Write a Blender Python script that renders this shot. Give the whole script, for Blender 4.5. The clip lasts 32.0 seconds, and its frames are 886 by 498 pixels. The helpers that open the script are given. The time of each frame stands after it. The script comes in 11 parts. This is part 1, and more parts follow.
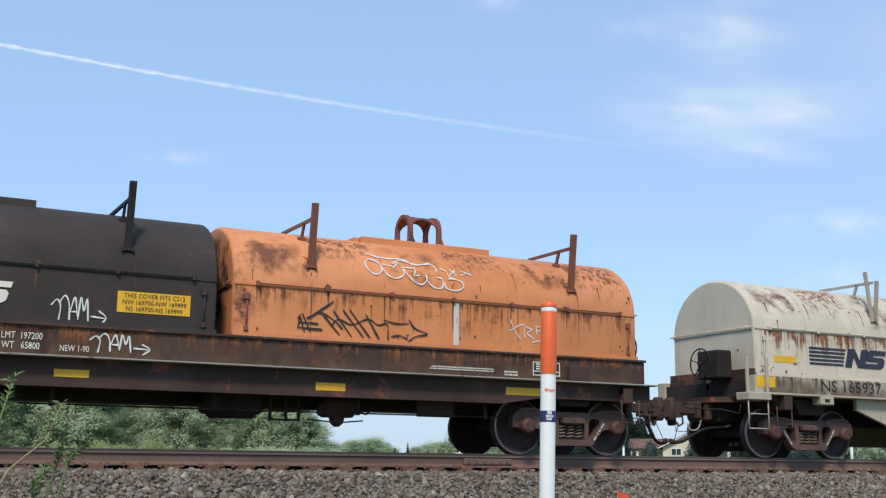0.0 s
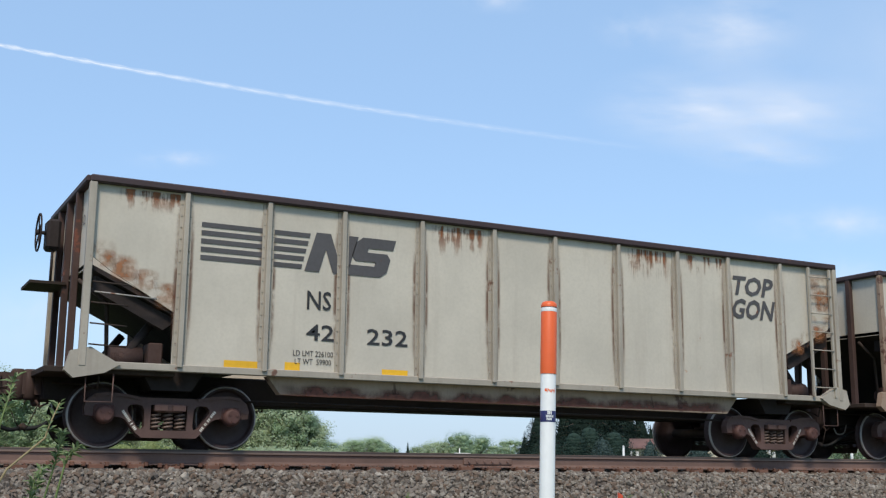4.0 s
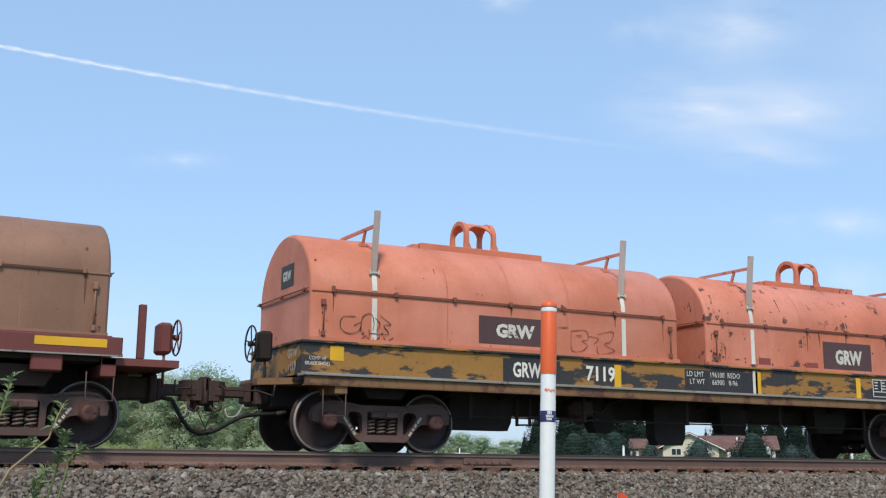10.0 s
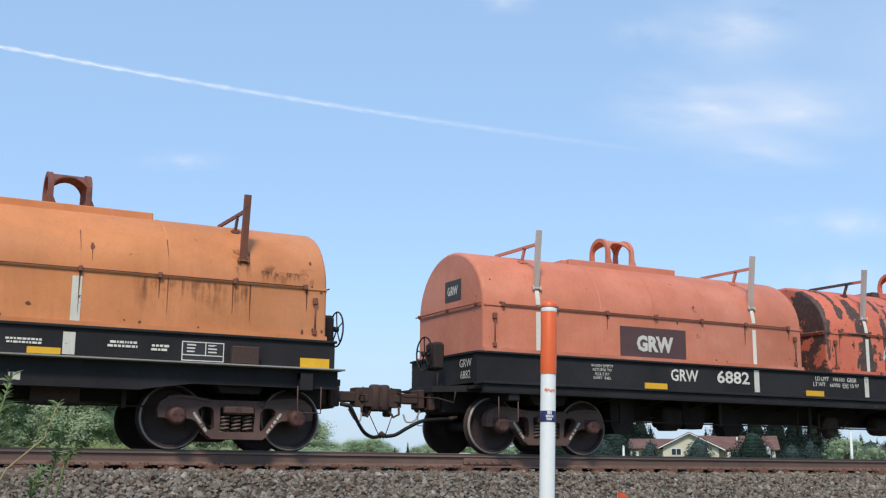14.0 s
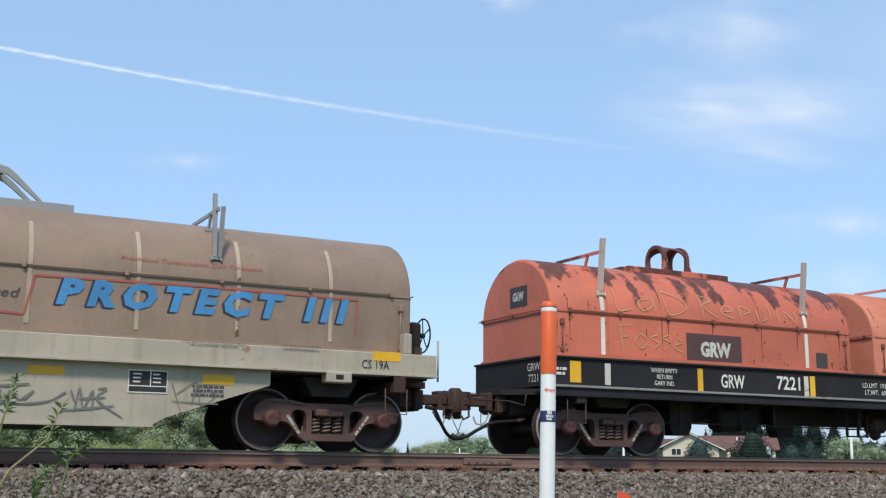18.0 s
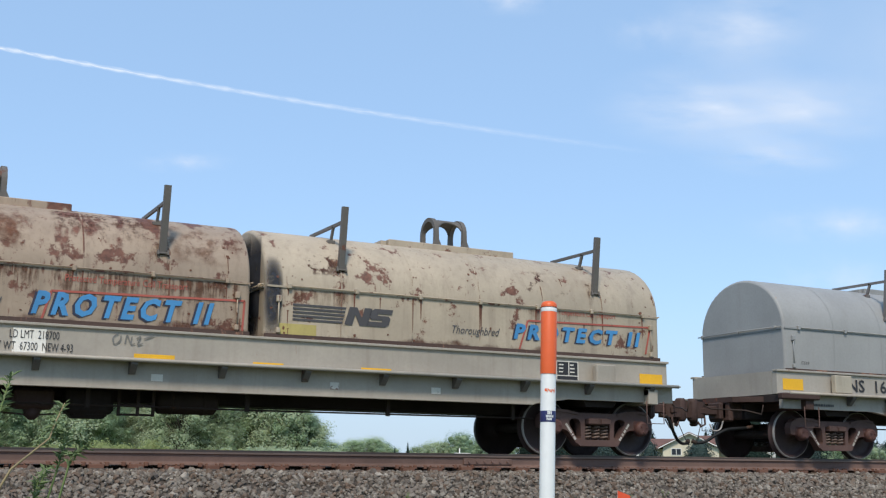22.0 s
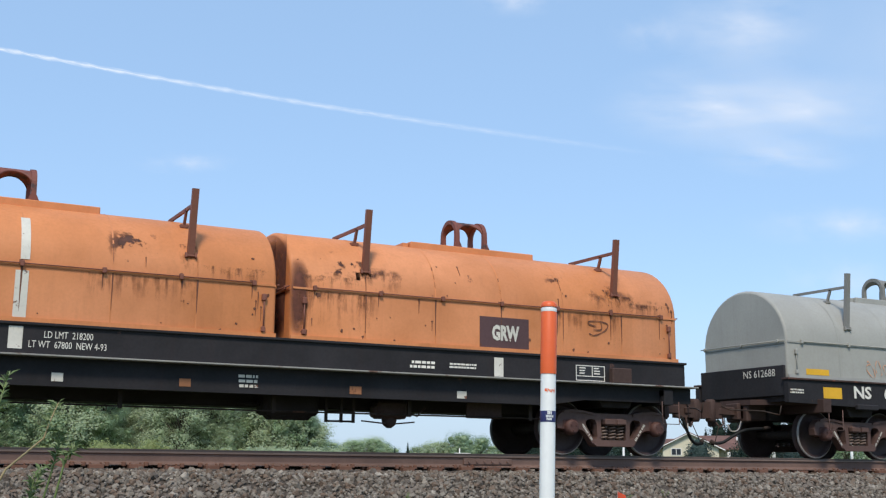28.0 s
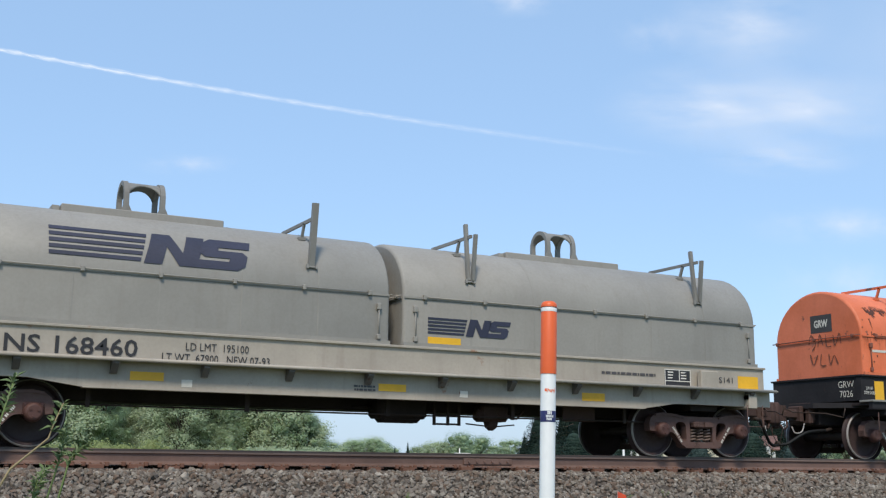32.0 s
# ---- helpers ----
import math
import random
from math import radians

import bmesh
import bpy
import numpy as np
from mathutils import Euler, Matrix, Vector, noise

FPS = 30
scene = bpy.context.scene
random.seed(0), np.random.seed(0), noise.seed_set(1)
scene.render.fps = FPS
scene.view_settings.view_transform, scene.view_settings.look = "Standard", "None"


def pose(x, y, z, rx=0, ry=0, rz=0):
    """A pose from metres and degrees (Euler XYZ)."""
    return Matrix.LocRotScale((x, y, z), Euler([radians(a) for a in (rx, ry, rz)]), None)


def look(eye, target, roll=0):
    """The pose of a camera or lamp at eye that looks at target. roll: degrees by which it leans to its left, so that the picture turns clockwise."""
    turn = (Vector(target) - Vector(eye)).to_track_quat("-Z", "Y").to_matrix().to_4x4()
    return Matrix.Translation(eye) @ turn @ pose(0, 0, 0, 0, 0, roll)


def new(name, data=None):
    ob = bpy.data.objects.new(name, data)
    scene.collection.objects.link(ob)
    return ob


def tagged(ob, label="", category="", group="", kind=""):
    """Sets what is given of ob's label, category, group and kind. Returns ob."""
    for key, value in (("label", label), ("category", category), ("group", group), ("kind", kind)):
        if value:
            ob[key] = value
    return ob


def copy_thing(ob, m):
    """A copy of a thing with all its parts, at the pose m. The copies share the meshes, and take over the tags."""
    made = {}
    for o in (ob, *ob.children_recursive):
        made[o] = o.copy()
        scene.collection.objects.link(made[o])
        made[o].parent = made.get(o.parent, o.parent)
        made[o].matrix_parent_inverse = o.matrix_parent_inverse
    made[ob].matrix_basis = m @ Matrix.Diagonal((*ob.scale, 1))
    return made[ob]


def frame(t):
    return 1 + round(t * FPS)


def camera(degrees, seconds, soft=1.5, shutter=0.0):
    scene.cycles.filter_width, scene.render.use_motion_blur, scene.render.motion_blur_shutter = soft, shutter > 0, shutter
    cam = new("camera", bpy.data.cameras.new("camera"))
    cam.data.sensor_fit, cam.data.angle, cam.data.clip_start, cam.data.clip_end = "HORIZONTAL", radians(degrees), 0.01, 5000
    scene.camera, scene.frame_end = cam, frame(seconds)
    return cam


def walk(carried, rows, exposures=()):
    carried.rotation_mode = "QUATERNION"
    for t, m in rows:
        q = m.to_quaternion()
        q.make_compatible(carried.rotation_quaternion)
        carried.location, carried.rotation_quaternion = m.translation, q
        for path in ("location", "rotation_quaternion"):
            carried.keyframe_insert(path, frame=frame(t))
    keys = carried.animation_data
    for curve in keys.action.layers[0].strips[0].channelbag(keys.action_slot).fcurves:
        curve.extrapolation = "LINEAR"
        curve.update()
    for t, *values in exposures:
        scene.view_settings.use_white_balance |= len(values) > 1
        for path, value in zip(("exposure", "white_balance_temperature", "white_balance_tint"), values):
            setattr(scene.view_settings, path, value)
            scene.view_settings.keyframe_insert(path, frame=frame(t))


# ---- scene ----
import collections
from mathutils.geometry import tessellate_polygon

# ---------------------------------------------------------------- camera
cam = camera(43.0, 32.0, soft=1.25)
YAW, PITCH = radians(-27.683), radians(10.927)
EYE = Vector((0.0, -16.883, -0.20))
AIM = EYE + Vector((-math.sin(YAW) * math.cos(PITCH), math.cos(YAW) * math.cos(PITCH), math.sin(PITCH)))
walk(cam, [(0.0, look(EYE, AIM, 0.486)), (32.0, look(EYE, AIM, 0.486))], exposures=[(0.0, 0.42), (23.2, 0.42), (24.0, 0.56), (24.5, 0.78), (25.3, 0.80), (26.2, 0.48), (26.6, 0.42), (32.0, 0.42)])

# ---------------------------------------------------------------- daylight
SUN_EL, SUN_AZ = radians(50), radians(212)      # azimuth clockwise from +y
world = bpy.data.worlds.new("sky")
scene.world = world
world.use_nodes = True
wn = world.node_tree.nodes
sky_tex = wn.new("ShaderNodeTexSky")
sky_tex.sky_type, sky_tex.sun_disc = "NISHITA", False
sky_tex.sun_elevation, sky_tex.sun_rotation = SUN_EL, SUN_AZ
sky_tex.air_density, sky_tex.dust_density, sky_tex.ozone_density = 1.0, 0.1, 3.0
haze = wn.new("ShaderNodeMix")                  # even summer haze over the clear-sky model
haze.data_type = "RGBA"
haze.inputs[0].default_value = 0.62
haze.inputs[7].default_value = (2.44, 3.76, 5.62, 1)
world.node_tree.links.new(sky_tex.outputs[0], haze.inputs[6])
low, where_, split = wn.new("ShaderNodeMix"), wn.new("ShaderNodeTexCoord"), wn.new("ShaderNodeSeparateXYZ")
low.data_type = "RGBA"                          # duller, bluer air close to the horizon
rim = wn.new("ShaderNodeMapRange")
rim.interpolation_type = "SMOOTHSTEP"
rim.inputs[1].default_value, rim.inputs[2].default_value = 0.0, 0.16
rim.inputs[3].default_value, rim.inputs[4].default_value = 0.85, 0.0
world.node_tree.links.new(where_.outputs["Generated"], split.inputs[0])
world.node_tree.links.new(split.outputs[2], rim.inputs[0])
world.node_tree.links.new(rim.outputs[0], low.inputs[0])
world.node_tree.links.new(haze.outputs[2], low.inputs[6])
low.inputs[7].default_value = (3.05, 3.90, 4.85, 1)
world.node_tree.links.new(low.outputs[2], wn["Background"].inputs[0])
wn["Background"].inputs[1].default_value = 0.13
sun_data = bpy.data.lights.new("sun", "SUN")
sun_data.energy, sun_data.angle, sun_data.color = 2.35, radians(11), (1.0, 0.915, 0.79)
sun = new("sun", sun_data)
to_sun = Vector((math.sin(SUN_AZ) * math.cos(SUN_EL), math.cos(SUN_AZ) * math.cos(SUN_EL), math.sin(SUN_EL)))
sun.matrix_world = look(to_sun * 50, (0, 0, 0))


# ---------------------------------------------------------------- materials
def nodes_of(name):
    m = bpy.data.materials.new(name)
    m.use_nodes = True
    t = m.node_tree
    return m, t, t.nodes, t.links, t.nodes["Principled BSDF"]


def coords(t, scale=(1, 1, 1), shift=True):
    """Object coordinates in metres, shifted by a random amount per object."""
    n, l = t.nodes, t.links
    tc, mp = n.new("ShaderNodeTexCoord"), n.new("ShaderNodeMapping")
    mp.inputs["Scale"].default_value = scale
    if shift:
        oi, mul = n.new("ShaderNodeObjectInfo"), n.new("ShaderNodeVectorMath")
        mul.operation = "MULTIPLY_ADD"
        cmb = n.new("ShaderNodeCombineXYZ")
        for k in range(3):
            l.new(oi.outputs["Random"], cmb.inputs[k])
        mul.inputs[1].default_value = (31, 17, 11)
        l.new(cmb.outputs[0], mul.inputs[0])
        l.new(tc.outputs["Object"], mul.inputs[2])
        l.new(mul.outputs[0], mp.inputs["Vector"])
    else:
        l.new(tc.outputs["Object"], mp.inputs["Vector"])
    return mp.outputs[0]


def noise_of(t, vec, scale, detail=6.0, rough=0.6):
    nz = t.nodes.new("ShaderNodeTexNoise")
    nz.inputs["Scale"].default_value, nz.inputs["Detail"].default_value, nz.inputs["Roughness"].default_value = scale, detail, rough
    t.links.new(vec, nz.inputs["Vector"])
    return nz.outputs[0]


def step(t, val, lo, hi):
    r = t.nodes.new("ShaderNodeMapRange")
    r.inputs["From Min"].default_value, r.inputs["From Max"].default_value = lo, hi
    t.links.new(val, r.inputs["Value"])
    return r.outputs[0]


def blend(t, fac, a, b):
    m = t.nodes.new("ShaderNodeMix")
    m.data_type = "RGBA"
    for sock, v in ((m.inputs[0], fac), (m.inputs[6], a), (m.inputs[7], b)):
        if isinstance(v, (int, float)):
            sock.default_value = v
        elif isinstance(v, tuple):
            sock.default_value = (*v, 1)
        else:
            t.links.new(v, sock)
    return m.outputs[2]


def math_node(t, op, a, b=0.0):
    m = t.nodes.new("ShaderNodeMath")
    m.operation = op
    for k, v in enumerate((a, b)):
        if isinstance(v, (int, float)):
            m.inputs[k].default_value = v
        else:
            t.links.new(v, m.inputs[k])
    return m.outputs[0]


def dim(c, k):
    return tuple(min(1.0, v * k) for v in c)


MATS = {}


def paint(name, col, rough=0.55, rust=0.0, rust_scale=2.2, rust_col=(0.09, 0.035, 0.02), streak=0.25, metal=0.0, mottle=0.12, bump=0.12, bands=0.0, peel=None, top_rust=0.0, fade=0.0, spec=0.5):
    """Weathered paint: mottling, fine grain, vertical streaks, rust blotches, and optionally peeled bands or a second coat showing through."""
    if name in MATS:
        return MATS[name]
    m, t, n, l, b = nodes_of(name)
    v = coords(t)
    big, fine = noise_of(t, v, 0.9, 5), noise_of(t, v, 22, 4)
    c = blend(t, step(t, big, 0.35, 0.65), dim(col, 1 - mottle), dim(col, 1 + mottle))
    c = blend(t, math_node(t, "MULTIPLY", step(t, fine, 0.4, 0.75), 0.22), c, dim(col, 0.7))
    if fade:
        pale = tuple(0.5 * x + 0.5 * 0.75 for x in col)
        c = blend(t, math_node(t, "MULTIPLY", step(t, noise_of(t, v, 0.45, 4), 0.42, 0.7), fade), c, pale)
    if peel:
        v2 = coords(t, (0.55, 1, 1.6))
        pm = step(t, noise_of(t, v2, 1.9, 8, 0.62), 0.485, 0.515)
        c = blend(t, pm, c, peel)
    if streak:
        vs = coords(t, (7, 7, 0.5))
        c = blend(t, math_node(t, "MULTIPLY", step(t, noise_of(t, vs, 1.0, 5), 0.52, 0.8), streak), c, tuple(0.55 * x + 0.45 * y for x, y in zip(dim(col, 0.45), rust_col)))
    mask = None
    if rust:
        r1 = step(t, noise_of(t, v, rust_scale, 9, 0.68), 0.70 - rust * 0.28, 0.74 - rust * 0.28)
        vs2 = coords(t, (3.2, 3.2, 0.7))
        r2 = step(t, noise_of(t, vs2, rust_scale * 1.3, 8, 0.7), 0.72 - rust * 0.26, 0.80 - rust * 0.26)
        mask = math_node(t, "MAXIMUM", r1, r2)
    if top_rust:
        sep = n.new("ShaderNodeSeparateXYZ")
        tc = n.new("ShaderNodeTexCoord")
        l.new(tc.outputs["Object"], sep.inputs[0])
        high = step(t, sep.outputs[2], 2.35, 3.1)
        vt = coords(t, (1.25, 0.42, 0.42))
        hr = math_node(t, "ADD", math_node(t, "ADD", math_node(t, "MULTIPLY", noise_of(t, vt, 2.1, 3, 0.5), 0.72), math_node(t, "MULTIPLY", noise_of(t, v, 3.4, 8, 0.68), 0.28)), math_node(t, "MULTIPLY", high, 0.2 * top_rust))
        hr = step(t, hr, 0.66, 0.70)
        mask = hr if mask is None else math_node(t, "MAXIMUM", mask, hr)
    if bands:
        vb = coords(t, (1.0, 0.16, 0.16))
        bm_ = math_node(t, "ADD", noise_of(t, vb, 2.1, 3, 0.5), math_node(t, "MULTIPLY", noise_of(t, v, 3.6, 7, 0.65), 0.34))
        bm_ = step(t, bm_, 0.755 - 0.05 * bands, 0.765 - 0.05 * bands)
        mask = bm_ if mask is None else math_node(t, "MAXIMUM", mask, bm_)
    if mask is not None:
        rc = blend(t, step(t, noise_of(t, v, 14, 4), 0.35, 0.7), rust_col, dim(rust_col, 2.0))
        c = blend(t, mask, c, rc)
    l.new(c, b.inputs["Base Color"])
    rgh = step(t, fine, 0.2, 0.9)
    rr = n.new("ShaderNodeMapRange")
    rr.inputs["To Min"].default_value, rr.inputs["To Max"].default_value = max(0.05, rough - 0.12), min(1, rough + 0.15)
    l.new(rgh, rr.inputs["Value"])
    l.new(rr.outputs[0], b.inputs["Roughness"])
    b.inputs["Metallic"].default_value = metal
    b.inputs["Specular IOR Level"].default_value = spec
    bp = n.new("ShaderNodeBump")
    bp.inputs["Strength"].default_value, bp.inputs["Distance"].default_value = bump, 0.02
    hsrc = math_node(t, "ADD", math_node(t, "MULTIPLY", fine, 0.3), noise_of(t, v, 2.3, 3))
    if mask is not None:
        hsrc = math_node(t, "SUBTRACT", hsrc, math_node(t, "MULTIPLY", mask, 0.5))
    l.new(hsrc, bp.inputs["Height"])
    l.new(bp.outputs[0], b.inputs["Normal"])
    MATS[name] = m
    return m


def speckle(name, cols, scale=30, rough=0.9, island=False, bump=0.3, leaf=0.0):
    """Stone, soil or foliage: colours chosen by noise, or by mesh island."""
    if name in MATS:
        return MATS[name]
    m, t, n, l, b = nodes_of(name)
    ramp = n.new("ShaderNodeValToRGB")
    ramp.color_ramp.interpolation = "LINEAR"
    while len(ramp.color_ramp.elements) < len(cols):
        ramp.color_ramp.elements.new(0.5)
    for k, col in enumerate(cols):
        ramp.color_ramp.elements[k].position = k / max(1, len(cols) - 1)
        ramp.color_ramp.elements[k].color = (*col, 1)
    v = coords(t, shift=False)
    nz = noise_of(t, v, scale, 6)
    if island:
        g = n.new("ShaderNodeNewGeometry")
        l.new(math_node(t, "ADD", math_node(t, "MULTIPLY", g.outputs["Random Per Island"], 0.85), math_node(t, "MULTIPLY", nz, 0.2)), ramp.inputs[0])
    else:
        l.new(step(t, nz, 0.3, 0.7), ramp.inputs[0])
    l.new(ramp.outputs[0], b.inputs["Base Color"])
    b.inputs["Roughness"].default_value = rough
    b.inputs["Specular IOR Level"].default_value = 0.12
    if leaf:                                    # thin leaves let some light through
        tl, mx = n.new("ShaderNodeBsdfTranslucent"), n.new("ShaderNodeMixShader")
        l.new(ramp.outputs[0], tl.inputs[0])
        mx.inputs[0].default_value = leaf
        l.new(b.outputs[0], mx.inputs[1])
        l.new(tl.outputs[0], mx.inputs[2])
        l.new(mx.outputs[0], n["Material Output"].inputs[0])
    bp = n.new("ShaderNodeBump")
    bp.inputs["Strength"].default_value, bp.inputs["Distance"].default_value = bump, 0.01
    l.new(noise_of(t, v, scale * 3, 4), bp.inputs["Height"])
    l.new(bp.outputs[0], b.inputs["Normal"])
    MATS[name] = m
    return m


def spray_fade(name, low, mid, high, z0, z1):
    """Sprayed paint that the painter blended from one colour at the foot to another at the top."""
    m, t, n, l, b = nodes_of(name)
    tc, sep = n.new("ShaderNodeTexCoord"), n.new("ShaderNodeSeparateXYZ")
    l.new(tc.outputs["Object"], sep.inputs[0])
    v = coords(t)
    h = math_node(t, "ADD", step(t, sep.outputs[2], z0, z1), math_node(t, "MULTIPLY", math_node(t, "SUBTRACT", noise_of(t, v, 2.5, 4), 0.5), 0.5))
    c = blend(t, step(t, h, 0.0, 0.5), low, mid)
    c = blend(t, step(t, h, 0.5, 1.0), c, high)
    c = blend(t, math_node(t, "MULTIPLY", step(t, noise_of(t, v, 9, 5), 0.45, 0.7), 0.25), c, dim(mid, 0.5))
    l.new(c, b.inputs["Base Color"])
    b.inputs["Roughness"].default_value = 0.65
    return m


def vapour(name, col, scale, lo, hi, top, stretch=(1, 1, 1), ribbon=False, fall=(1.0, 1.0)):
    """Cloud or vapour trail: glowing white, thinned by noise and towards its borders."""
    m, t, n, l, b = nodes_of(name)
    n.remove(b)
    out = n["Material Output"]
    tc = n.new("ShaderNodeTexCoord")
    sep = n.new("ShaderNodeSeparateXYZ")
    l.new(tc.outputs["UV"], sep.inputs[0])
    du = math_node(t, "ABSOLUTE", math_node(t, "SUBTRACT", sep.outputs[0], 0.5))
    dv = math_node(t, "ABSOLUTE", math_node(t, "SUBTRACT", sep.outputs[1], 0.5))
    mp = n.new("ShaderNodeMapping")
    mp.inputs["Scale"].default_value = stretch
    if not ribbon:
        mp.inputs["Location"].default_value = (3.37, 1.71, 0.43)
        mp.inputs["Rotation"].default_value = (0.35, 0.45, 0.30)
    l.new(tc.outputs["UV"], mp.inputs[0])
    nz = noise_of(t, mp.outputs[0], scale, 7, 0.58)
    if ribbon:
        edge = step(t, dv, 0.5, 0.05)
        along = step(t, sep.outputs[0], 1.0, 0.10)
        a = math_node(t, "MULTIPLY", math_node(t, "MULTIPLY", edge, along), step(t, nz, lo, hi))
    else:
        rad = math_node(t, "SQRT", math_node(t, "ADD", math_node(t, "MULTIPLY", du, du), math_node(t, "MULTIPLY", dv, dv)))
        edge = step(t, rad, 0.5, 0.0)
        edge = math_node(t, "POWER", edge, 1.35)
        a = math_node(t, "MULTIPLY", edge, step(t, math_node(t, "ADD", nz, math_node(t, "MULTIPLY", edge, 0.12)), lo + 0.10, hi + 0.05))
    a = math_node(t, "MINIMUM", math_node(t, "MULTIPLY", a, top), 1.0)
    em, tr, mx = n.new("ShaderNodeEmission"), n.new("ShaderNodeBsdfTransparent"), n.new("ShaderNodeMixShader")
    em.inputs[0].default_value = (*col, 1)
    l.new(a, mx.inputs[0])
    l.new(tr.outputs[0], mx.inputs[1])
    l.new(em.outputs[0], mx.inputs[2])
    l.new(mx.outputs[0], out.inputs[0])
    return m


# ---------------------------------------------------------------- mesh building
class Shape:
    """Vertices and faces of one mesh."""

    def __init__(self):
        self.v, self.f, self.mi, self.smooth = [], [], [], []

    def add(self, verts, faces, mi=0, smooth=False):
        o = len(self.v)
        self.v += [tuple(p) for p in verts]
        self.f += [tuple(i + o for i in f) for f in faces]
        self.mi += [mi] * len(faces)
        self.smooth += [smooth] * len(faces)
        return self

    def box(self, x0, x1, y0, y1, z0, z1, bev=0.0, m=None, mi=0):
        if bev <= 0:
            vs = [(x, y, z) for x in (x0, x1) for y in (y0, y1) for z in (z0, z1)]
            fs = [(0, 1, 3, 2), (4, 6, 7, 5), (0, 4, 5, 1), (2, 3, 7, 6), (0, 2, 6, 4), (1, 5, 7, 3)]
        else:
            bev = min(bev, 0.45 * min(abs(x1 - x0), abs(y1 - y0), abs(z1 - z0)))
            vs, idx = [], {}
            for sx in (0, 1):
                for sy in (0, 1):
                    for sz in (0, 1):
                        for ax in range(3):
                            p = [(x0, x1)[sx], (y0, y1)[sy], (z0, z1)[sz]]
                            for k, s_ in enumerate((sx, sy, sz)):
                                if k != ax:
                                    p[k] += bev if s_ == 0 else -bev
                            idx[(sx, sy, sz, ax)] = len(vs)
                            vs.append(tuple(p))
            fs = []
            R = (0, 1)
            for s_ in R:
                q = [(0, 0), (0, 1), (1, 1), (1, 0)]
                fs.append(tuple(idx[(s_, a, b_, 0)] for a, b_ in q)[:: 1 if s_ == 0 else -1])
                fs.append(tuple(idx[(a, s_, b_, 1)] for a, b_ in q)[:: -1 if s_ == 0 else 1])
                fs.append(tuple(idx[(a, b_, s_, 2)] for a, b_ in q)[:: 1 if s_ == 0 else -1])
            for a in R:
                for b_ in R:
                    fs.append((idx[(0, a, b_, 1)], idx[(1, a, b_, 1)], idx[(1, a, b_, 2)], idx[(0, a, b_, 2)]))
                    fs.append((idx[(a, 0, b_, 0)], idx[(a, 1, b_, 0)], idx[(a, 1, b_, 2)], idx[(a, 0, b_, 2)]))
                    fs.append((idx[(a, b_, 0, 0)], idx[(a, b_, 1, 0)], idx[(a, b_, 1, 1)], idx[(a, b_, 0, 1)]))
                    for c_ in R:
                        fs.append((idx[(a, b_, c_, 0)], idx[(a, b_, c_, 1)], idx[(a, b_, c_, 2)]))
        if m is not None:
            vs = [tuple(m @ Vector(p)) for p in vs]
        return self.add(vs, fs, mi)

    def prism(self, poly, y0, y1, mi=0, plane="xz"):
        """A polygon in the xz (or yz, xy) plane drawn out along the third axis."""
        k = len(poly)

        def at(p, d):
            return {"xz": (p[0], d, p[1]), "yz": (d, p[0], p[1]), "xy": (p[0], p[1], d)}[plane]
        vs = [at(p, y0) for p in poly] + [at(p, y1) for p in poly]
        fs = [tuple(range(k)), tuple(range(2 * k - 1, k - 1, -1))]
        fs += [(i, (i + 1) % k, k + (i + 1) % k, k + i) for i in range(k)]
        return self.add(vs, fs, mi)

    def tube(self, pts, r, n=8, mi=0, caps=True, smooth=True):
        pts = [Vector(p) for p in pts]
        rs = r if isinstance(r, (list, tuple)) else [r] * len(pts)
        vs, fs = [], []
        ref = None
        for i, p in enumerate(pts):
            d = (pts[min(i + 1, len(pts) - 1)] - pts[max(i - 1, 0)]).normalized()
            if ref is None:
                ref = d.orthogonal().normalized()
            a = (ref - d * ref.dot(d))
            a = a.normalized() if a.length > 1e-6 else d.orthogonal().normalized()
            ref = a
            b_ = d.cross(a)
            for k in range(n):
                w = 2 * math.pi * k / n
                vs.append(tuple(p + (a * math.cos(w) + b_ * math.sin(w)) * rs[i]))
        for i in range(len(pts) - 1):
            for k in range(n):
                fs.append((i * n + k, i * n + (k + 1) % n, (i + 1) * n + (k + 1) % n, (i + 1) * n + k))
        self.add(vs, fs, mi, smooth)
        if caps:
            o = len(self.v) - len(vs)
            self.f += [tuple(o + k for k in range(n))[::-1], tuple(o + (len(pts) - 1) * n + k for k in range(n))]
            self.mi += [mi, mi]
            self.smooth += [False, False]
        return self

    def lathe(self, prof, cx, cz, n=32, mis=None, smooth=True):
        """Rings (radius, y) about an axle along y."""
        vs, fs = [], []
        for r, y in prof:
            for k in range(n):
                w = 2 * math.pi * k / n
                vs.append((cx + r * math.cos(w), y, cz + r * math.sin(w)))
        o = len(self.v)
        self.v += vs
        for i in range(len(prof) - 1):
            for k in range(n):
                self.f.append((o + i * n + k, o + i * n + (k + 1) % n, o + (i + 1) * n + (k + 1) % n, o + (i + 1) * n + k))
                self.mi.append(mis[i] if mis else 0)
                self.smooth.append(smooth)
        return self

    def mesh(self, name, mats):
        me = bpy.data.meshes.new(name)
        me.from_pydata(self.v, [], self.f)
        for m in (mats if isinstance(mats, (list, tuple)) else [mats]):
            me.materials.append(m)
        me.polygons.foreach_set("material_index", self.mi)
        me.polygons.foreach_set("use_smooth", self.smooth)
        me.validate()
        me.update()
        return me


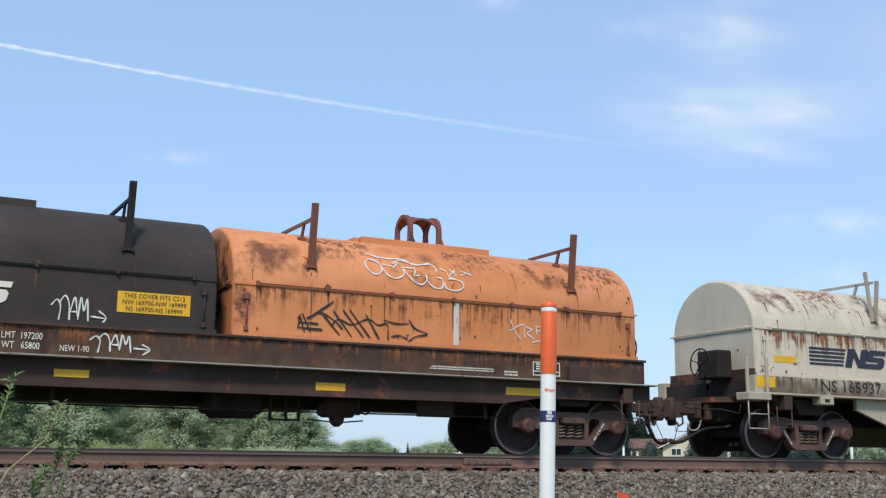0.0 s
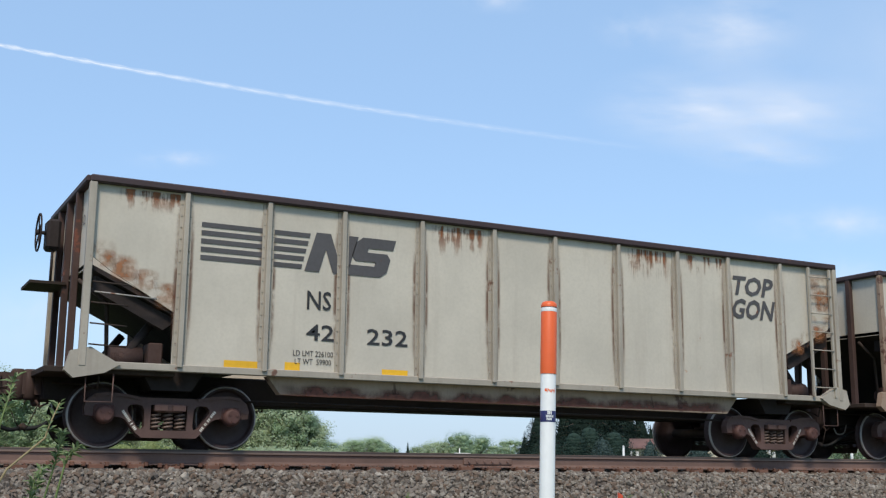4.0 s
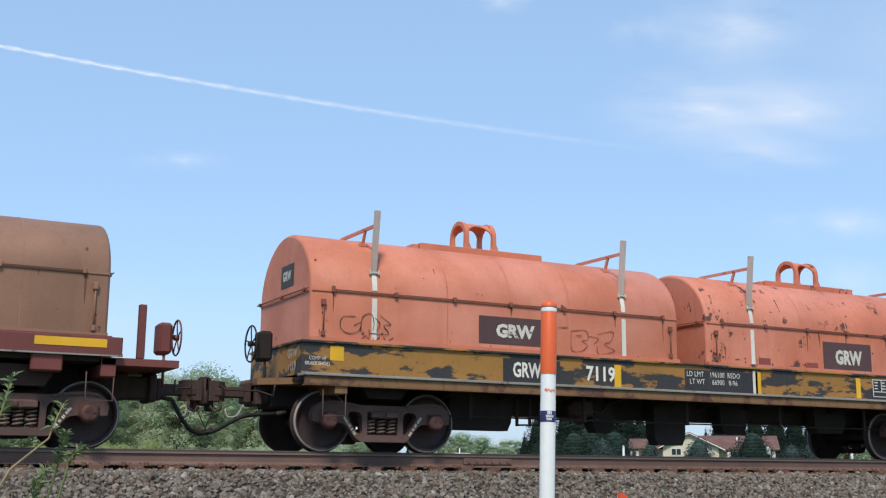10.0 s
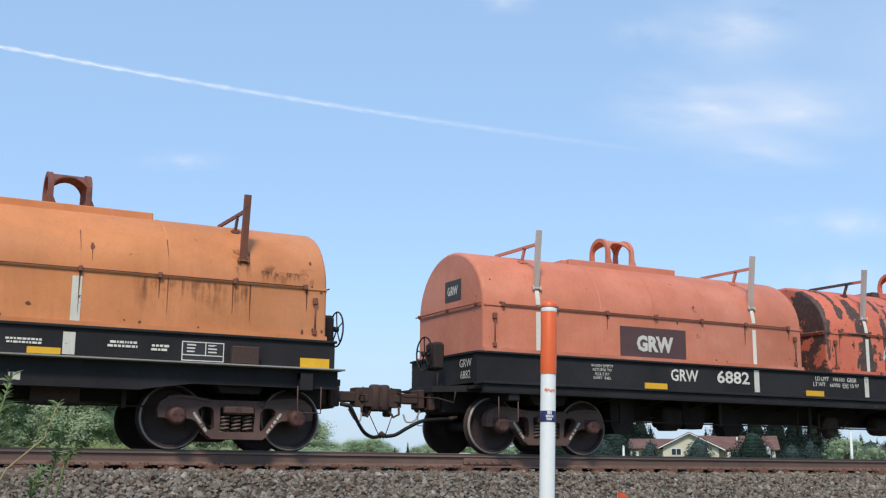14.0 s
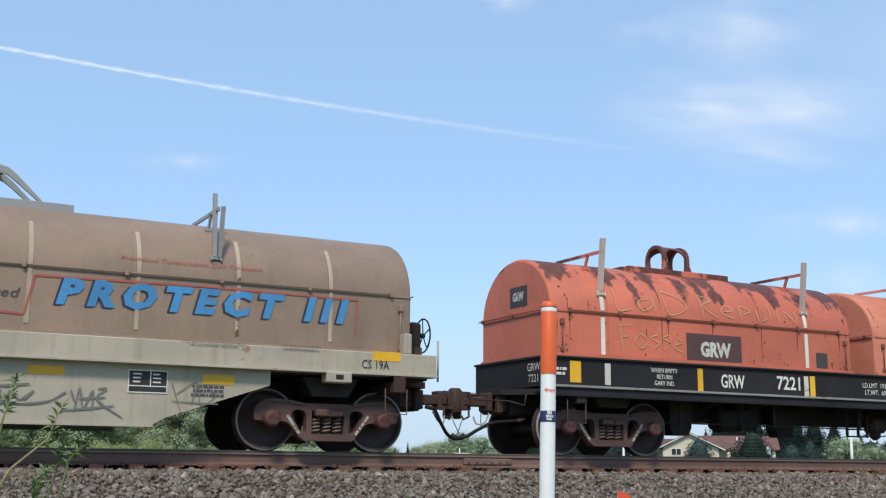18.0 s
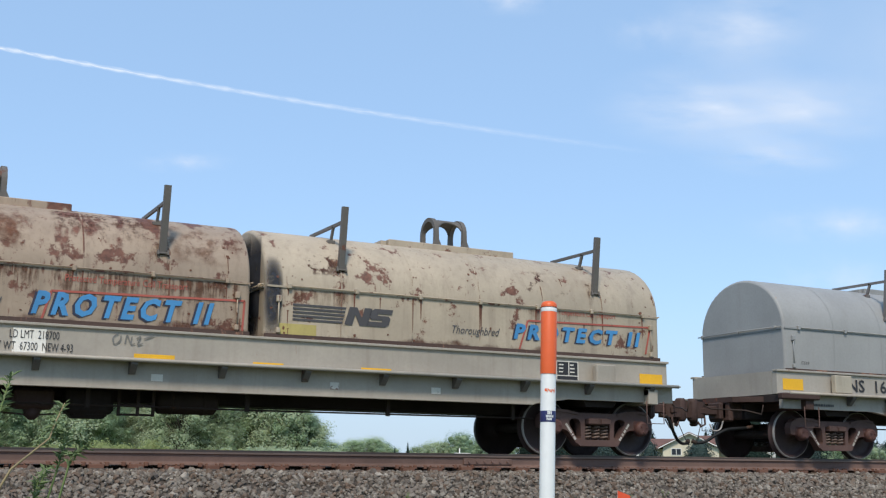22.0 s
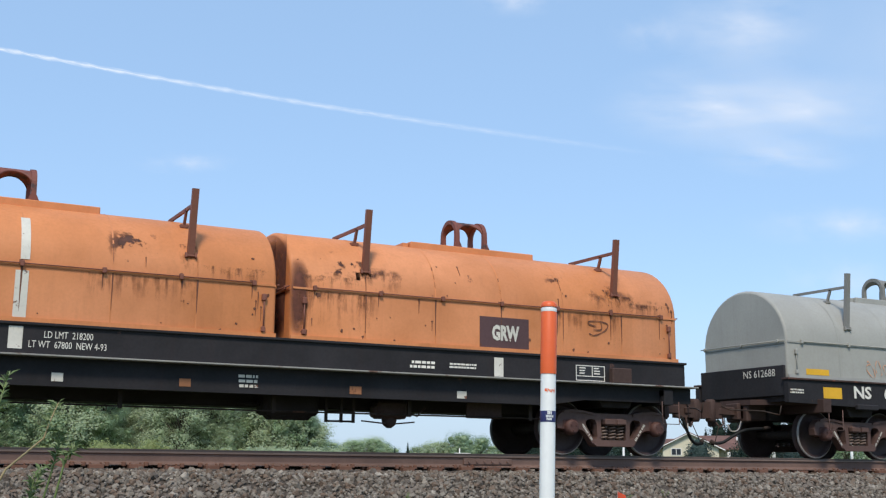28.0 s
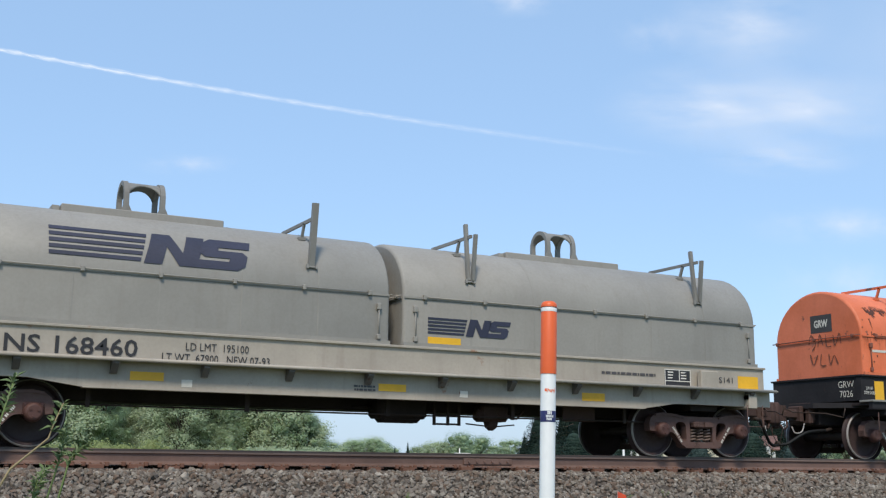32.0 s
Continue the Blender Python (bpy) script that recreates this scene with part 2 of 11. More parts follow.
def put(name, me, parent=None, label="", m=None):
    """Link a mesh as one object, under a thing where one is given."""
    ob = new(name, me)
    if parent is not None:
        ob.parent = parent
    if m is not None:
        ob.matrix_basis = m
    if label:
        ob["label"] = label
    return ob


def part(name, shape, mats, parent, label="", m=None):
    return put(name, shape.mesh(name, mats), parent, label, m)


def thing(name, label, category, m=None, group="", kind="", me=None):
    ob = new(name, me)
    if m is not None:
        ob.matrix_basis = m
    return tagged(ob, label, category, group, kind)
# ---------------------------------------------------------------- paints of the train
STEEL_DARK = paint("grimy_steel", (0.045, 0.032, 0.026), 0.75, rust=0.35, rust_col=(0.06, 0.03, 0.02), streak=0.1, mottle=0.3, bump=0.3, spec=0.2)
UNDER = paint("underframe_black", (0.034, 0.026, 0.024), 0.8, rust=0.2, rust_col=(0.04, 0.022, 0.016), streak=0.1, mottle=0.3, bump=0.3, spec=0.2)
FRAME_BROWN = paint("brown_cast_steel", (0.106, 0.058, 0.047), 0.75, rust=0.3, rust_col=(0.05, 0.025, 0.018), mottle=0.25, bump=0.4)
WHEEL = paint("rusty_wheel", (0.044, 0.024, 0.022), 0.7, rust=0.25, rust_col=(0.03, 0.02, 0.018), streak=0.0, mottle=0.25)
RIM = paint("worn_rim_steel", (0.33, 0.30, 0.275), 0.45, metal=0.1, streak=0.0)
CAP = paint("bearing_cap_red_brown", (0.085, 0.036, 0.028), 0.7, rust=0.25)
COUPLER = paint("rusty_coupler", (0.058, 0.030, 0.023), 0.8, rust=0.35, rust_col=(0.05, 0.025, 0.018), bump=0.5)
RUBBER = paint("black_hose_rubber", (0.015, 0.015, 0.015), 0.6, streak=0, spec=0.2)
BARE = paint("bare_light_metal", (0.34, 0.31, 0.28), 0.5, metal=0.1, rust=0.35)
POST_STEEL = paint("pinkish_rusted_steel", (0.56, 0.45, 0.39), 0.5, metal=0.1, rust=0.30, rust_scale=3.0, rust_col=(0.18, 0.07, 0.04))
CREAM_GREY = paint("cream_grey_paint", (0.37, 0.333, 0.282), 0.6, rust=0.20, rust_scale=1.6, rust_col=(0.20, 0.12, 0.08), streak=0.22)
POST_LIGHT = paint("light_grey_post_paint", (0.215, 0.205, 0.185), 0.65, rust=0.2)
POST_GREY = paint("dull_post_paint", (0.13, 0.115, 0.10), 0.7, rust=0.25)
GUIDE_RUST = paint("rusty_orange_post", (0.20, 0.068, 0.038), 0.65, rust=0.4, rust_scale=2.5, rust_col=(0.09, 0.035, 0.024))
LATCH_RUST = paint("rusty_latch_iron", (0.21, 0.075, 0.048), 0.7, rust=0.3, rust_scale=5)
WARM_GREY = paint("warm_grey_paint", (0.285, 0.265, 0.232), 0.6, rust=0.05, streak=0.2, mottle=0.08, rust_col=(0.2, 0.14, 0.10))
BODY_MIX = paint("rusted_ochre_and_black_paint", (0.17, 0.080, 0.030), 0.7, rust=0.5, rust_scale=2.6, rust_col=(0.035, 0.025, 0.022), peel=(0.030, 0.027, 0.026), streak=0.4)
SPRING = paint("spring_steel", (0.15, 0.10, 0.078), 0.6, streak=0)
WHITE = paint("white_stencil", (0.74, 0.70, 0.62), 0.6, rust=0.12, rust_scale=6, streak=0.1)
WORN_WHITE = paint("worn_white_stencil", (0.64, 0.60, 0.52), 0.6, rust=0.35, rust_scale=7, streak=0.2)
BLACK = paint("black_stencil", (0.025, 0.024, 0.026), 0.6, streak=0.05)
NAVY = paint("dark_navy_stencil", (0.028, 0.030, 0.055), 0.6, streak=0.05, mottle=0.2)
FADED_BLACK = paint("faded_black_stencil", (0.075, 0.070, 0.072), 0.7, rust=0.15, rust_scale=5)
YELLOW = paint("yellow_reflector", (0.78, 0.42, 0.015), 0.45, streak=0.08, rust=0.06, rust_scale=6)
SKY_BLUE = paint("faded_blue_stencil", (0.06, 0.25, 0.50), 0.6, rust=0.1, rust_scale=5)
RED_LINE = paint("faded_red_stencil", (0.42, 0.10, 0.07), 0.6, rust=0.1, rust_scale=5)
MAROON = paint("maroon_panel", (0.095, 0.045, 0.045), 0.6, rust=0.1, rust_scale=4)
DARK_RED = paint("dark_red_patch", (0.27, 0.065, 0.055), 0.6, streak=0.1)
GREY_PATCH = paint("dark_grey_patch", (0.055, 0.050, 0.048), 0.7, streak=0.1)
CORAL = paint("coral_paint", (0.60, 0.186, 0.100), 0.6, rust=0.13, rust_scale=2.6, streak=0.13, fade=0.22)
CORAL_RUSTY = paint("coral_paint_chipped", (0.60, 0.178, 0.094), 0.6, rust=0.36, rust_scale=3.0, streak=0.2, fade=0.2, rust_col=(0.075, 0.03, 0.02))
CORAL_BANDS = paint("coral_paint_peeled_bands", (0.62, 0.15, 0.085), 0.6, rust=0.30, rust_scale=3.0, streak=0.15, bands=1.0, rust_col=(0.055, 0.03, 0.024))
CORAL_TOP = paint("coral_paint_rusted_top", (0.58, 0.15, 0.085), 0.6, rust=0.12, rust_scale=3.0, streak=0.15, top_rust=1.0, rust_col=(0.09, 0.028, 0.018))
ORANGE = paint("orange_paint", (0.63, 0.222, 0.073), 0.6, rust=0.10, rust_scale=3.0, streak=0.18, fade=0.10, rust_col=(0.12, 0.038, 0.016))
ORANGE_RED = paint("orange_red_paint", (0.68, 0.155, 0.055), 0.55, rust=0.24, rust_scale=3.2, streak=0.14, fade=0.12)
PINK_RED = paint("faded_red_paint", (0.50, 0.125, 0.092), 0.6, rust=0.2, rust_scale=2.6, streak=0.16, fade=0.3)
COVER_BLACK = paint("faded_black_paint", (0.053, 0.042, 0.038), 0.75, rust=0.24, rust_scale=0.9, rust_col=(0.088, 0.042, 0.034), mottle=0.18, spec=0.2)
BROWN = paint("tan_brown_paint", (0.295, 0.152, 0.092), 0.65, rust=0.06, streak=0.2, mottle=0.14)
TAUPE = paint("grey_brown_paint", (0.29, 0.200, 0.140), 0.6, rust=0.10, streak=0.25, mottle=0.14, rust_col=(0.16, 0.09, 0.05))
GREY = paint("grey_paint", (0.295, 0.292, 0.282), 0.55, rust=0.05, streak=0.18, mottle=0.08, rust_col=(0.2, 0.14, 0.10))
GREY_GREEN = paint("grey_green_paint", (0.345, 0.335, 0.300), 0.55, rust=0.05, streak=0.16, mottle=0.08, rust_col=(0.2, 0.14, 0.10))
DIRTY_WHITE = paint("dirty_white_paint", (0.37, 0.275, 0.195), 0.6, rust=0.48, rust_scale=2.0, rust_col=(0.105, 0.043, 0.026), streak=0.45, top_rust=0.7)
PALE_WHITE = paint("chalky_white_paint", (0.43, 0.350, 0.255), 0.6, rust=0.40, rust_scale=2.6, rust_col=(0.105, 0.043, 0.026), streak=0.4)
SILL_GREY = paint("grey_sill_paint", (0.37, 0.325, 0.265), 0.6, rust=0.2, rust_scale=1.6, rust_col=(0.20, 0.12, 0.08), streak=0.3)
SILL_WHITE = paint("grimy_white_sill_paint", (0.425, 0.37, 0.285), 0.6, rust=0.22, rust_scale=1.6, rust_col=(0.20, 0.12, 0.07), streak=0.4)
BODY_BLACK = paint("black_body_paint", (0.026, 0.024, 0.026), 0.75, rust=0.16, rust_scale=2.0, rust_col=(0.07, 0.035, 0.026), mottle=0.25, spec=0.2)
BODY_RUSTY = paint("rusty_black_body_paint", (0.066, 0.040, 0.034), 0.7, rust=0.45, rust_scale=1.2, rust_col=(0.125, 0.046, 0.030), mottle=0.3, spec=0.2)
BODY_OCHRE = paint("ochre_paint_peeling_to_black", (0.34, 0.165, 0.035), 0.65, rust=0.30, rust_scale=2.4, rust_col=(0.10, 0.045, 0.02), peel=(0.035, 0.032, 0.032), streak=0.2)
BODY_BROWN = paint("ochre_and_rust_sill", (0.22, 0.115, 0.05), 0.7, rust=0.55, rust_scale=1.6, rust_col=(0.08, 0.035, 0.022), streak=0.35)
BODY_RED = paint("oxide_red_paint", (0.165, 0.042, 0.032), 0.6, rust=0.25, rust_scale=1.6, rust_col=(0.06, 0.025, 0.02))
BELLY_BROWN = paint("dark_oxide_paint", (0.060, 0.031, 0.028), 0.65, rust=0.25, rust_scale=1.6, rust_col=(0.04, 0.022, 0.018), spec=0.25)
FOOT_RUST = paint("rusted_foot_angle", (0.075, 0.042, 0.032), 0.75, rust=0.4, rust_scale=2.0, rust_col=(0.16, 0.08, 0.05))
# bracket colour darkened for the shade below the ledge, with rust blotches
GUSSET = paint("shade_dark_bracket_paint", (0.13, 0.115, 0.10), 0.75, rust=0.4, rust_scale=3.0, rust_col=(0.07, 0.04, 0.03))
LEDGE = paint("worn_ledge_steel", (0.27, 0.255, 0.225), 0.6, rust=0.35, rust_scale=1.7, rust_col=(0.09, 0.045, 0.03))
BOX_ORANGE = paint("sun_faded_box_car_paint", (0.58, 0.17, 0.055), 0.65, rust=0.18, rust_scale=0.7, rust_col=(0.25, 0.08, 0.038), streak=0.45, fade=0.12, mottle=0.25)
BAIL_RUST = paint("rusted_orange_bail", (0.20, 0.060, 0.040), 0.65, rust=0.55, rust_scale=2.5, rust_col=(0.04, 0.022, 0.020))
BOX_PEACH = paint("peach_faded_box_car_paint", (0.72, 0.29, 0.15), 0.65, rust=0.10, rust_scale=1.6, rust_col=(0.22, 0.08, 0.04), streak=0.22, fade=0.28, mottle=0.12)
BOX_BROWN = paint("rust_brown_box_car_paint", (0.52, 0.180, 0.076), 0.65, rust=0.22, rust_scale=0.9, rust_col=(0.22, 0.075, 0.035), streak=0.45, mottle=0.28)
BOX_RUST = paint("rusty_box_car_steel", (0.22, 0.075, 0.042), 0.7, rust=0.45, rust_scale=1.6, rust_col=(0.09, 0.038, 0.028), streak=0.3)
BOX_POST = paint("faded_post_paint", (0.58, 0.20, 0.090), 0.65, rust=0.22, rust_scale=1.4, rust_col=(0.24, 0.085, 0.045), streak=0.4, fade=0.18)
GON_GREY = paint("hopper_grey_paint", (0.54, 0.485, 0.40), 0.6, rust=0.06, rust_scale=1.2, rust_col=(0.26, 0.12, 0.06), streak=0.2, mottle=0.08)
GON_POST = paint("hopper_post_grey", (0.29, 0.20, 0.14), 0.65, rust=0.45, rust_scale=2.2, rust_col=(0.085, 0.036, 0.022), streak=0.4)
GON_TOP = paint("rusty_top_chord", (0.045, 0.026, 0.028), 0.7, rust=0.3)
GON_BELLY = paint("rust_stained_belly", (0.36, 0.27, 0.195), 0.7, rust=0.45, rust_scale=0.8, rust_col=(0.075, 0.045, 0.035), streak=0.5)
RUST_STAIN = paint("rust_stain", (0.30, 0.125, 0.055), 0.8, rust=0.3, rust_scale=7, streak=0.2)

# ---------------------------------------------------------------- trucks
AXLE_R = 0.457


def pierced(loops, y0, y1):
    """A flat plate with openings, drawn out in depth."""
    tris = tessellate_polygon([[Vector((x, z, 0)) for x, z in lp] for lp in loops])
    pts = [p for lp in loops for p in lp]
    k = len(pts)
    s_ = Shape().add([(x, y0, z) for x, z in pts] + [(x, y1, z) for x, z in pts], [tuple(t_) for t_ in tris] + [tuple(i + k for i in t_[::-1]) for t_ in tris])
    o = 0
    for lp in loops:
        m_ = len(lp)
        s_.add([(x, y0, z) for x, z in lp] + [(x, y1, z) for x, z in lp], [(i, (i + 1) % m_, m_ + (i + 1) % m_, m_ + i) for i in range(m_)])
        o += m_
    return s_


def truck_meshes():
    d = {}
    prof = [(0.0, -0.83), (0.095, -0.83), (0.105, -0.80), (0.13, -0.775), (0.25, -0.752), (0.37, -0.748), (0.392, -0.765), (0.398, -0.822),
            (0.434, -0.832), (0.455, -0.822), (0.457, -0.80), (0.464, -0.735), (0.478, -0.722), (0.484, -0.708), (0.478, -0.696), (0.40, -0.690),
            (0.37, -0.715), (0.14, -0.715), (0.12, -0.69), (0.0, -0.69)]
    mis = [0] * (len(prof) - 1)
    for k in (8, 9):
        mis[k] = 1
    d["near"] = Shape().lathe(prof, 0, 0, 40, mis).mesh("wheel", [WHEEL, RIM])
    d["far"] = Shape().lathe([(r, -y) for r, y in prof], 0, 0, 40, mis).mesh("wheel", [WHEEL, RIM])
    d["axle"] = Shape().tube([(0, -1.1, 0), (0, -0.86, 0), (0, -0.7, 0), (0, 0, 0), (0, 0.7, 0), (0, 0.86, 0), (0, 1.1, 0)], [0.07, 0.075, 0.09, 0.08, 0.09, 0.075, 0.07], 12).mesh("axle", STEEL_DARK)
    for key, sg in (("frame_near", -1), ("frame_far", 1)):
        y0, y1 = sorted((sg * 0.92, sg * 1.07))
        half_ = [(0.42, 0.70), (0.62, 0.735), (0.86, 0.75), (1.02, 0.725), (1.12, 0.65), (1.155, 0.55), (1.14, 0.44), (1.04, 0.43), (1.03, 0.56), (0.76, 0.56), (0.745, 0.43), (0.66, 0.42), (0.60, 0.39), (0.43, 0.185), (0.36, 0.145)]
        outer = half_ + [(-x, z) for x, z in half_[::-1]]
        window = [(0.335, 0.31), (0.345, 0.53), (0.38, 0.585), (0.45, 0.605), (0.53, 0.595), (0.575, 0.555), (0.57, 0.50), (0.44, 0.30), (0.385, 0.265), (0.35, 0.275)]
        nest = [(-0.255, 0.255), (0.255, 0.255), (0.255, 0.60), (-0.255, 0.60)]
        s_ = pierced([outer, window, [(-x, z) for x, z in window[::-1]], nest], y0, y1)
        s_.prism([(-0.44, 0.20), (-0.38, 0.150), (0.38, 0.150), (0.44, 0.20)], y0 - 0.03, y1 + 0.03)
        for q in (-1, 1):
            s_.prism([(q * 0.40, 0.66), (q * 0.62, 0.70), (q * 0.86, 0.715), (q * 1.02, 0.69), (q * 1.02, 0.73), (q * 0.86, 0.755), (q * 0.62, 0.74), (q * 0.40, 0.70)], y0 - 0.025, y1 + 0.025)
        d[key] = s_.mesh("side_frame", FRAME_BROWN)
        s2 = Shape().tube([(0, sg * 1.04, 0), (0, sg * 1.12, 0), (0, sg * 1.17, 0), (0, sg * 1.185, 0)], [0.135, 0.13, 0.115, 0.085], 16)
        s2.box(-0.14, 0.14, *sorted((sg * 0.9, sg * 1.09)), -0.05, 0.13, 0.02)
        for k in range(3):
            a = 2 * math.pi * k / 3 + 0.4
            s2.tube([(0.06 * math.cos(a), sg * 1.17, 0.06 * math.sin(a)), (0.06 * math.cos(a), sg * 1.20, 0.06 * math.sin(a))], 0.018, 6)
        d["cap_" + key] = s2.mesh("bearing_cap", CAP)
        # a coil spring: stacked rings
        pts = [(0.062 * math.cos(w), sg * 1.0 + 0.062 * math.sin(w), 0.265 + 0.225 * w / (2 * math.pi * 4.2)) for w in np.linspace(0, 2 * math.pi * 4.2, 46)]
        d["spring_" + key] = Shape().tube(pts, 0.017, 6).mesh("spring", SPRING)
    st, rnd = Shape(), random.Random(8)
    for q in (-1, 1):
        a, b_ = Vector((q * 0.665, 0, 0.545)), Vector((q * 0.435, 0, 0.235))
        run_ = (b_ - a).normalized()
        n_ = Vector((-run_.z, 0, run_.x))
        u_ = 0.02
        while u_ < (b_ - a).length - 0.03:
            w = rnd.uniform(0.012, 0.022)
            if rnd.random() < 0.85:
                p = a + run_ * u_
                st.add([(v.x, -1.0745, v.z) for v in (p - n_ * 0.019, p + run_ * w - n_ * 0.019, p + run_ * w + n_ * 0.019, p + n_ * 0.019)], [(0, 1, 2, 3)])
            u_ += w + 0.008
    d["stencil"] = st.mesh("small_print", WORN_WHITE)
    bl = Shape().box(-0.20, 0.20, -1.12, 1.12, 0.50, 0.62, 0.02).box(-0.24, 0.24, -0.75, 0.75, 0.42, 0.70, 0.03)
    bl.tube([(0, 0, 0.66), (0, 0, 0.80)], 0.2, 16)
    for y in (-1.10, 1.10):
        bl.box(-0.22, -0.03, y - 0.05, y + 0.05, 0.515, 0.60, 0.01).box(0.03, 0.22, y - 0.05, y + 0.05, 0.515, 0.60, 0.01)
    d["bolster"] = bl.mesh("bolster", FRAME_BROWN)
    br = Shape()
    for q in (-1, 1):
        br.tube([(q * 0.36, -0.8, 0.36), (q * 0.36, 0.8, 0.36)], 0.035, 8)
        for y in (-0.76, 0.76):
            br.prism([(q * 0.40, 0.28), (q * 0.47, 0.30), (q * 0.455, 0.40), (q * 0.47, 0.55), (q * 0.40, 0.56)], y - 0.045, y + 0.045)
    d["brake"] = br.mesh("brake_beam", STEEL_DARK)
    return d


TRUCK = truck_meshes()
SPINNERS = []


def truck(car, x):
    for dx in (-0.889, 0.889):
        ws = put("wheelset", TRUCK["axle"], car, "turning steel axle with two wheels", pose(x + dx, 0, AXLE_R))
        put("wheel", TRUCK["near"], ws)
        put("wheel", TRUCK["far"], ws)
        SPINNERS.append((car, ws, x + dx))
    for key in ("frame_near", "frame_far"):
        sf = put("side_frame", TRUCK[key], car, "", pose(x, 0, 0))
        for dx in (-0.889, 0.889):
            put("bearing_cap", TRUCK["cap_" + key], sf, "red-brown bearing end cap", pose(dx, 0, AXLE_R))
        if key == "frame_near":
            put("small_print", TRUCK["stencil"], sf, "white stencilled print")
        for dx in (-0.17, 0.0, 0.17):
            put("spring", TRUCK["spring_" + key], sf, "", pose(dx, 0, 0))
    put("bolster", TRUCK["bolster"], car, "", pose(x, 0, 0))
    put("brake_beam", TRUCK["brake"], car, "", pose(x, 0, 0))


# ---------------------------------------------------------------- couplers, brake gear, steps
def coupler_mesh(q):
    """Knuckle coupler: shank, guard arm, knuckle, lock lifter and carrier."""
    s_ = Shape()
    s_.box(*sorted((0, q * 0.60)), -0.085, 0.085, 0.80, 0.97, 0.02)
    s_.box(*sorted((q * 0.02, q * 0.12)), -0.17, 0.17, 0.72, 1.04, 0.02)
    s_.prism([(q * 0.42, -0.10), (q * 0.54, -0.19), (q * 0.84, -0.20), (q * 0.92, -0.08), (q * 0.80, 0.02), (q * 0.87, 0.19), (q * 0.70, 0.23), (q * 0.42, 0.13)], 0.735, 1.035, plane="xy")
    s_.tube([(q * 0.75, -0.12, 0.66), (q * 0.75, -0.12, 0.70), (q * 0.75, -0.12, 1.06), (q * 0.75, -0.12, 1.09)], [0.07, 0.10, 0.10, 0.07], 12)
    s_.box(*sorted((q * 0.48, q * 0.62)), -0.205, -0.12, 0.80, 0.93, 0.02)
    s_.box(*sorted((q * 0.58, q * 0.70)), -0.10, 0.06, 0.58, 0.75, 0.03)
    s_.tube([(q * 0.50, -0.17, 0.74), (q * 0.50, -0.18, 0.62), (q * 0.60, -0.18, 0.57), (q * 0.66, -0.16, 0.66)], 0.020, 6)
    return s_.mesh("coupler", COUPLER)


COUPLERS = {q: coupler_mesh(q) for q in (-1, 1)}


def smooth_line(pts, n=5):
    """Points along a soft curve through the given ones."""
    P_ = [Vector(p) for p in pts]
    P_ = [P_[0] * 2 - P_[1]] + P_ + [P_[-1] * 2 - P_[-2]]
    out = []
    for a, b_, c_, d in zip(P_, P_[1:], P_[2:], P_[3:]):
        for k in range(n):
            u_ = k / n
            out.append(0.5 * (2 * b_ + (c_ - a) * u_ + (2 * a - 5 * b_ + 4 * c_ - d) * u_ ** 2 + (3 * b_ - a - 3 * c_ + d) * u_ ** 3))
    return out + [P_[-2]]


def hose_mesh(q):
    """One hose drops steeply, the other comes in a long low bow; both meet at the glad-hand."""
    if q > 0:
        pts = [(0.20, -0.40, 0.72), (0.26, -0.40, 0.62), (0.36, -0.37, 0.46), (0.50, -0.31, 0.31), (0.66, -0.26, 0.245), (0.80, -0.22, 0.26)]
    else:
        pts = [(0.30, -0.40, 0.56), (0.06, -0.42, 0.545), (-0.20, -0.40, 0.51), (-0.42, -0.34, 0.40), (-0.60, -0.28, 0.29), (-0.76, -0.22, 0.26)]
    s_ = Shape().tube(smooth_line(pts), 0.030, 8)
    s_.tube([(pts[0][0] - q * 0.16, -0.40, pts[0][2] + 0.03), pts[0]], 0.034, 8, mi=1)
    s_.tube([pts[-1], (pts[-1][0] + q * 0.07, -0.17, 0.31)], 0.042, 8, mi=1)
    s_.tube([(q * 0.62, -0.20, 0.62), pts[-1]], 0.008, 5, mi=1)
    s_.tube(smooth_line([(q * 0.20, -0.34, 0.68), (q * 0.30, -0.36, 0.52), (q * 0.42, -0.30, 0.50), (q * 0.46, -0.26, 0.62)]), 0.014, 6, mi=2)
    return s_.mesh("air_hose", [RUBBER, STEEL_DARK, BARE])


HOSES = {q: hose_mesh(q) for q in (-1, 1)}


def lever_mesh(q):
    s_ = Shape()
    s_.tube([(q * 0.10, -1.35, 0.95), (q * 0.10, -1.30, 0.78), (q * 0.22, -1.0, 0.86), (q * 0.55, -0.45, 0.90), (q * 0.66, -0.15, 1.05)], 0.013, 6)
    return s_.mesh("cut_lever", STEEL_DARK)


LEVERS = {q: lever_mesh(q) for q in (-1, 1)}


def draft_gear(car, x, q, mat=COUPLER):
    """Coupler, hose and lever at one end; x is the striker's place."""
    dg = part("striker", Shape().box(*sorted((0, -q * 0.9)), -0.22, 0.22, 0.72, 1.05, 0.03).box(*sorted((0, -q * 0.12)), -0.30, 0.30, 0.68, 1.10, 0.03), mat, car, "", pose(x, 0, 0))
    put("coupler", COUPLERS[q], dg, "rusty knuckle coupler")
    put("air_hose", HOSES[q], dg, "hanging black brake hose")
    put("cut_lever", LEVERS[q], dg, "thin bent metal lever", pose(-q * 0.08, 0.12, 0.0))


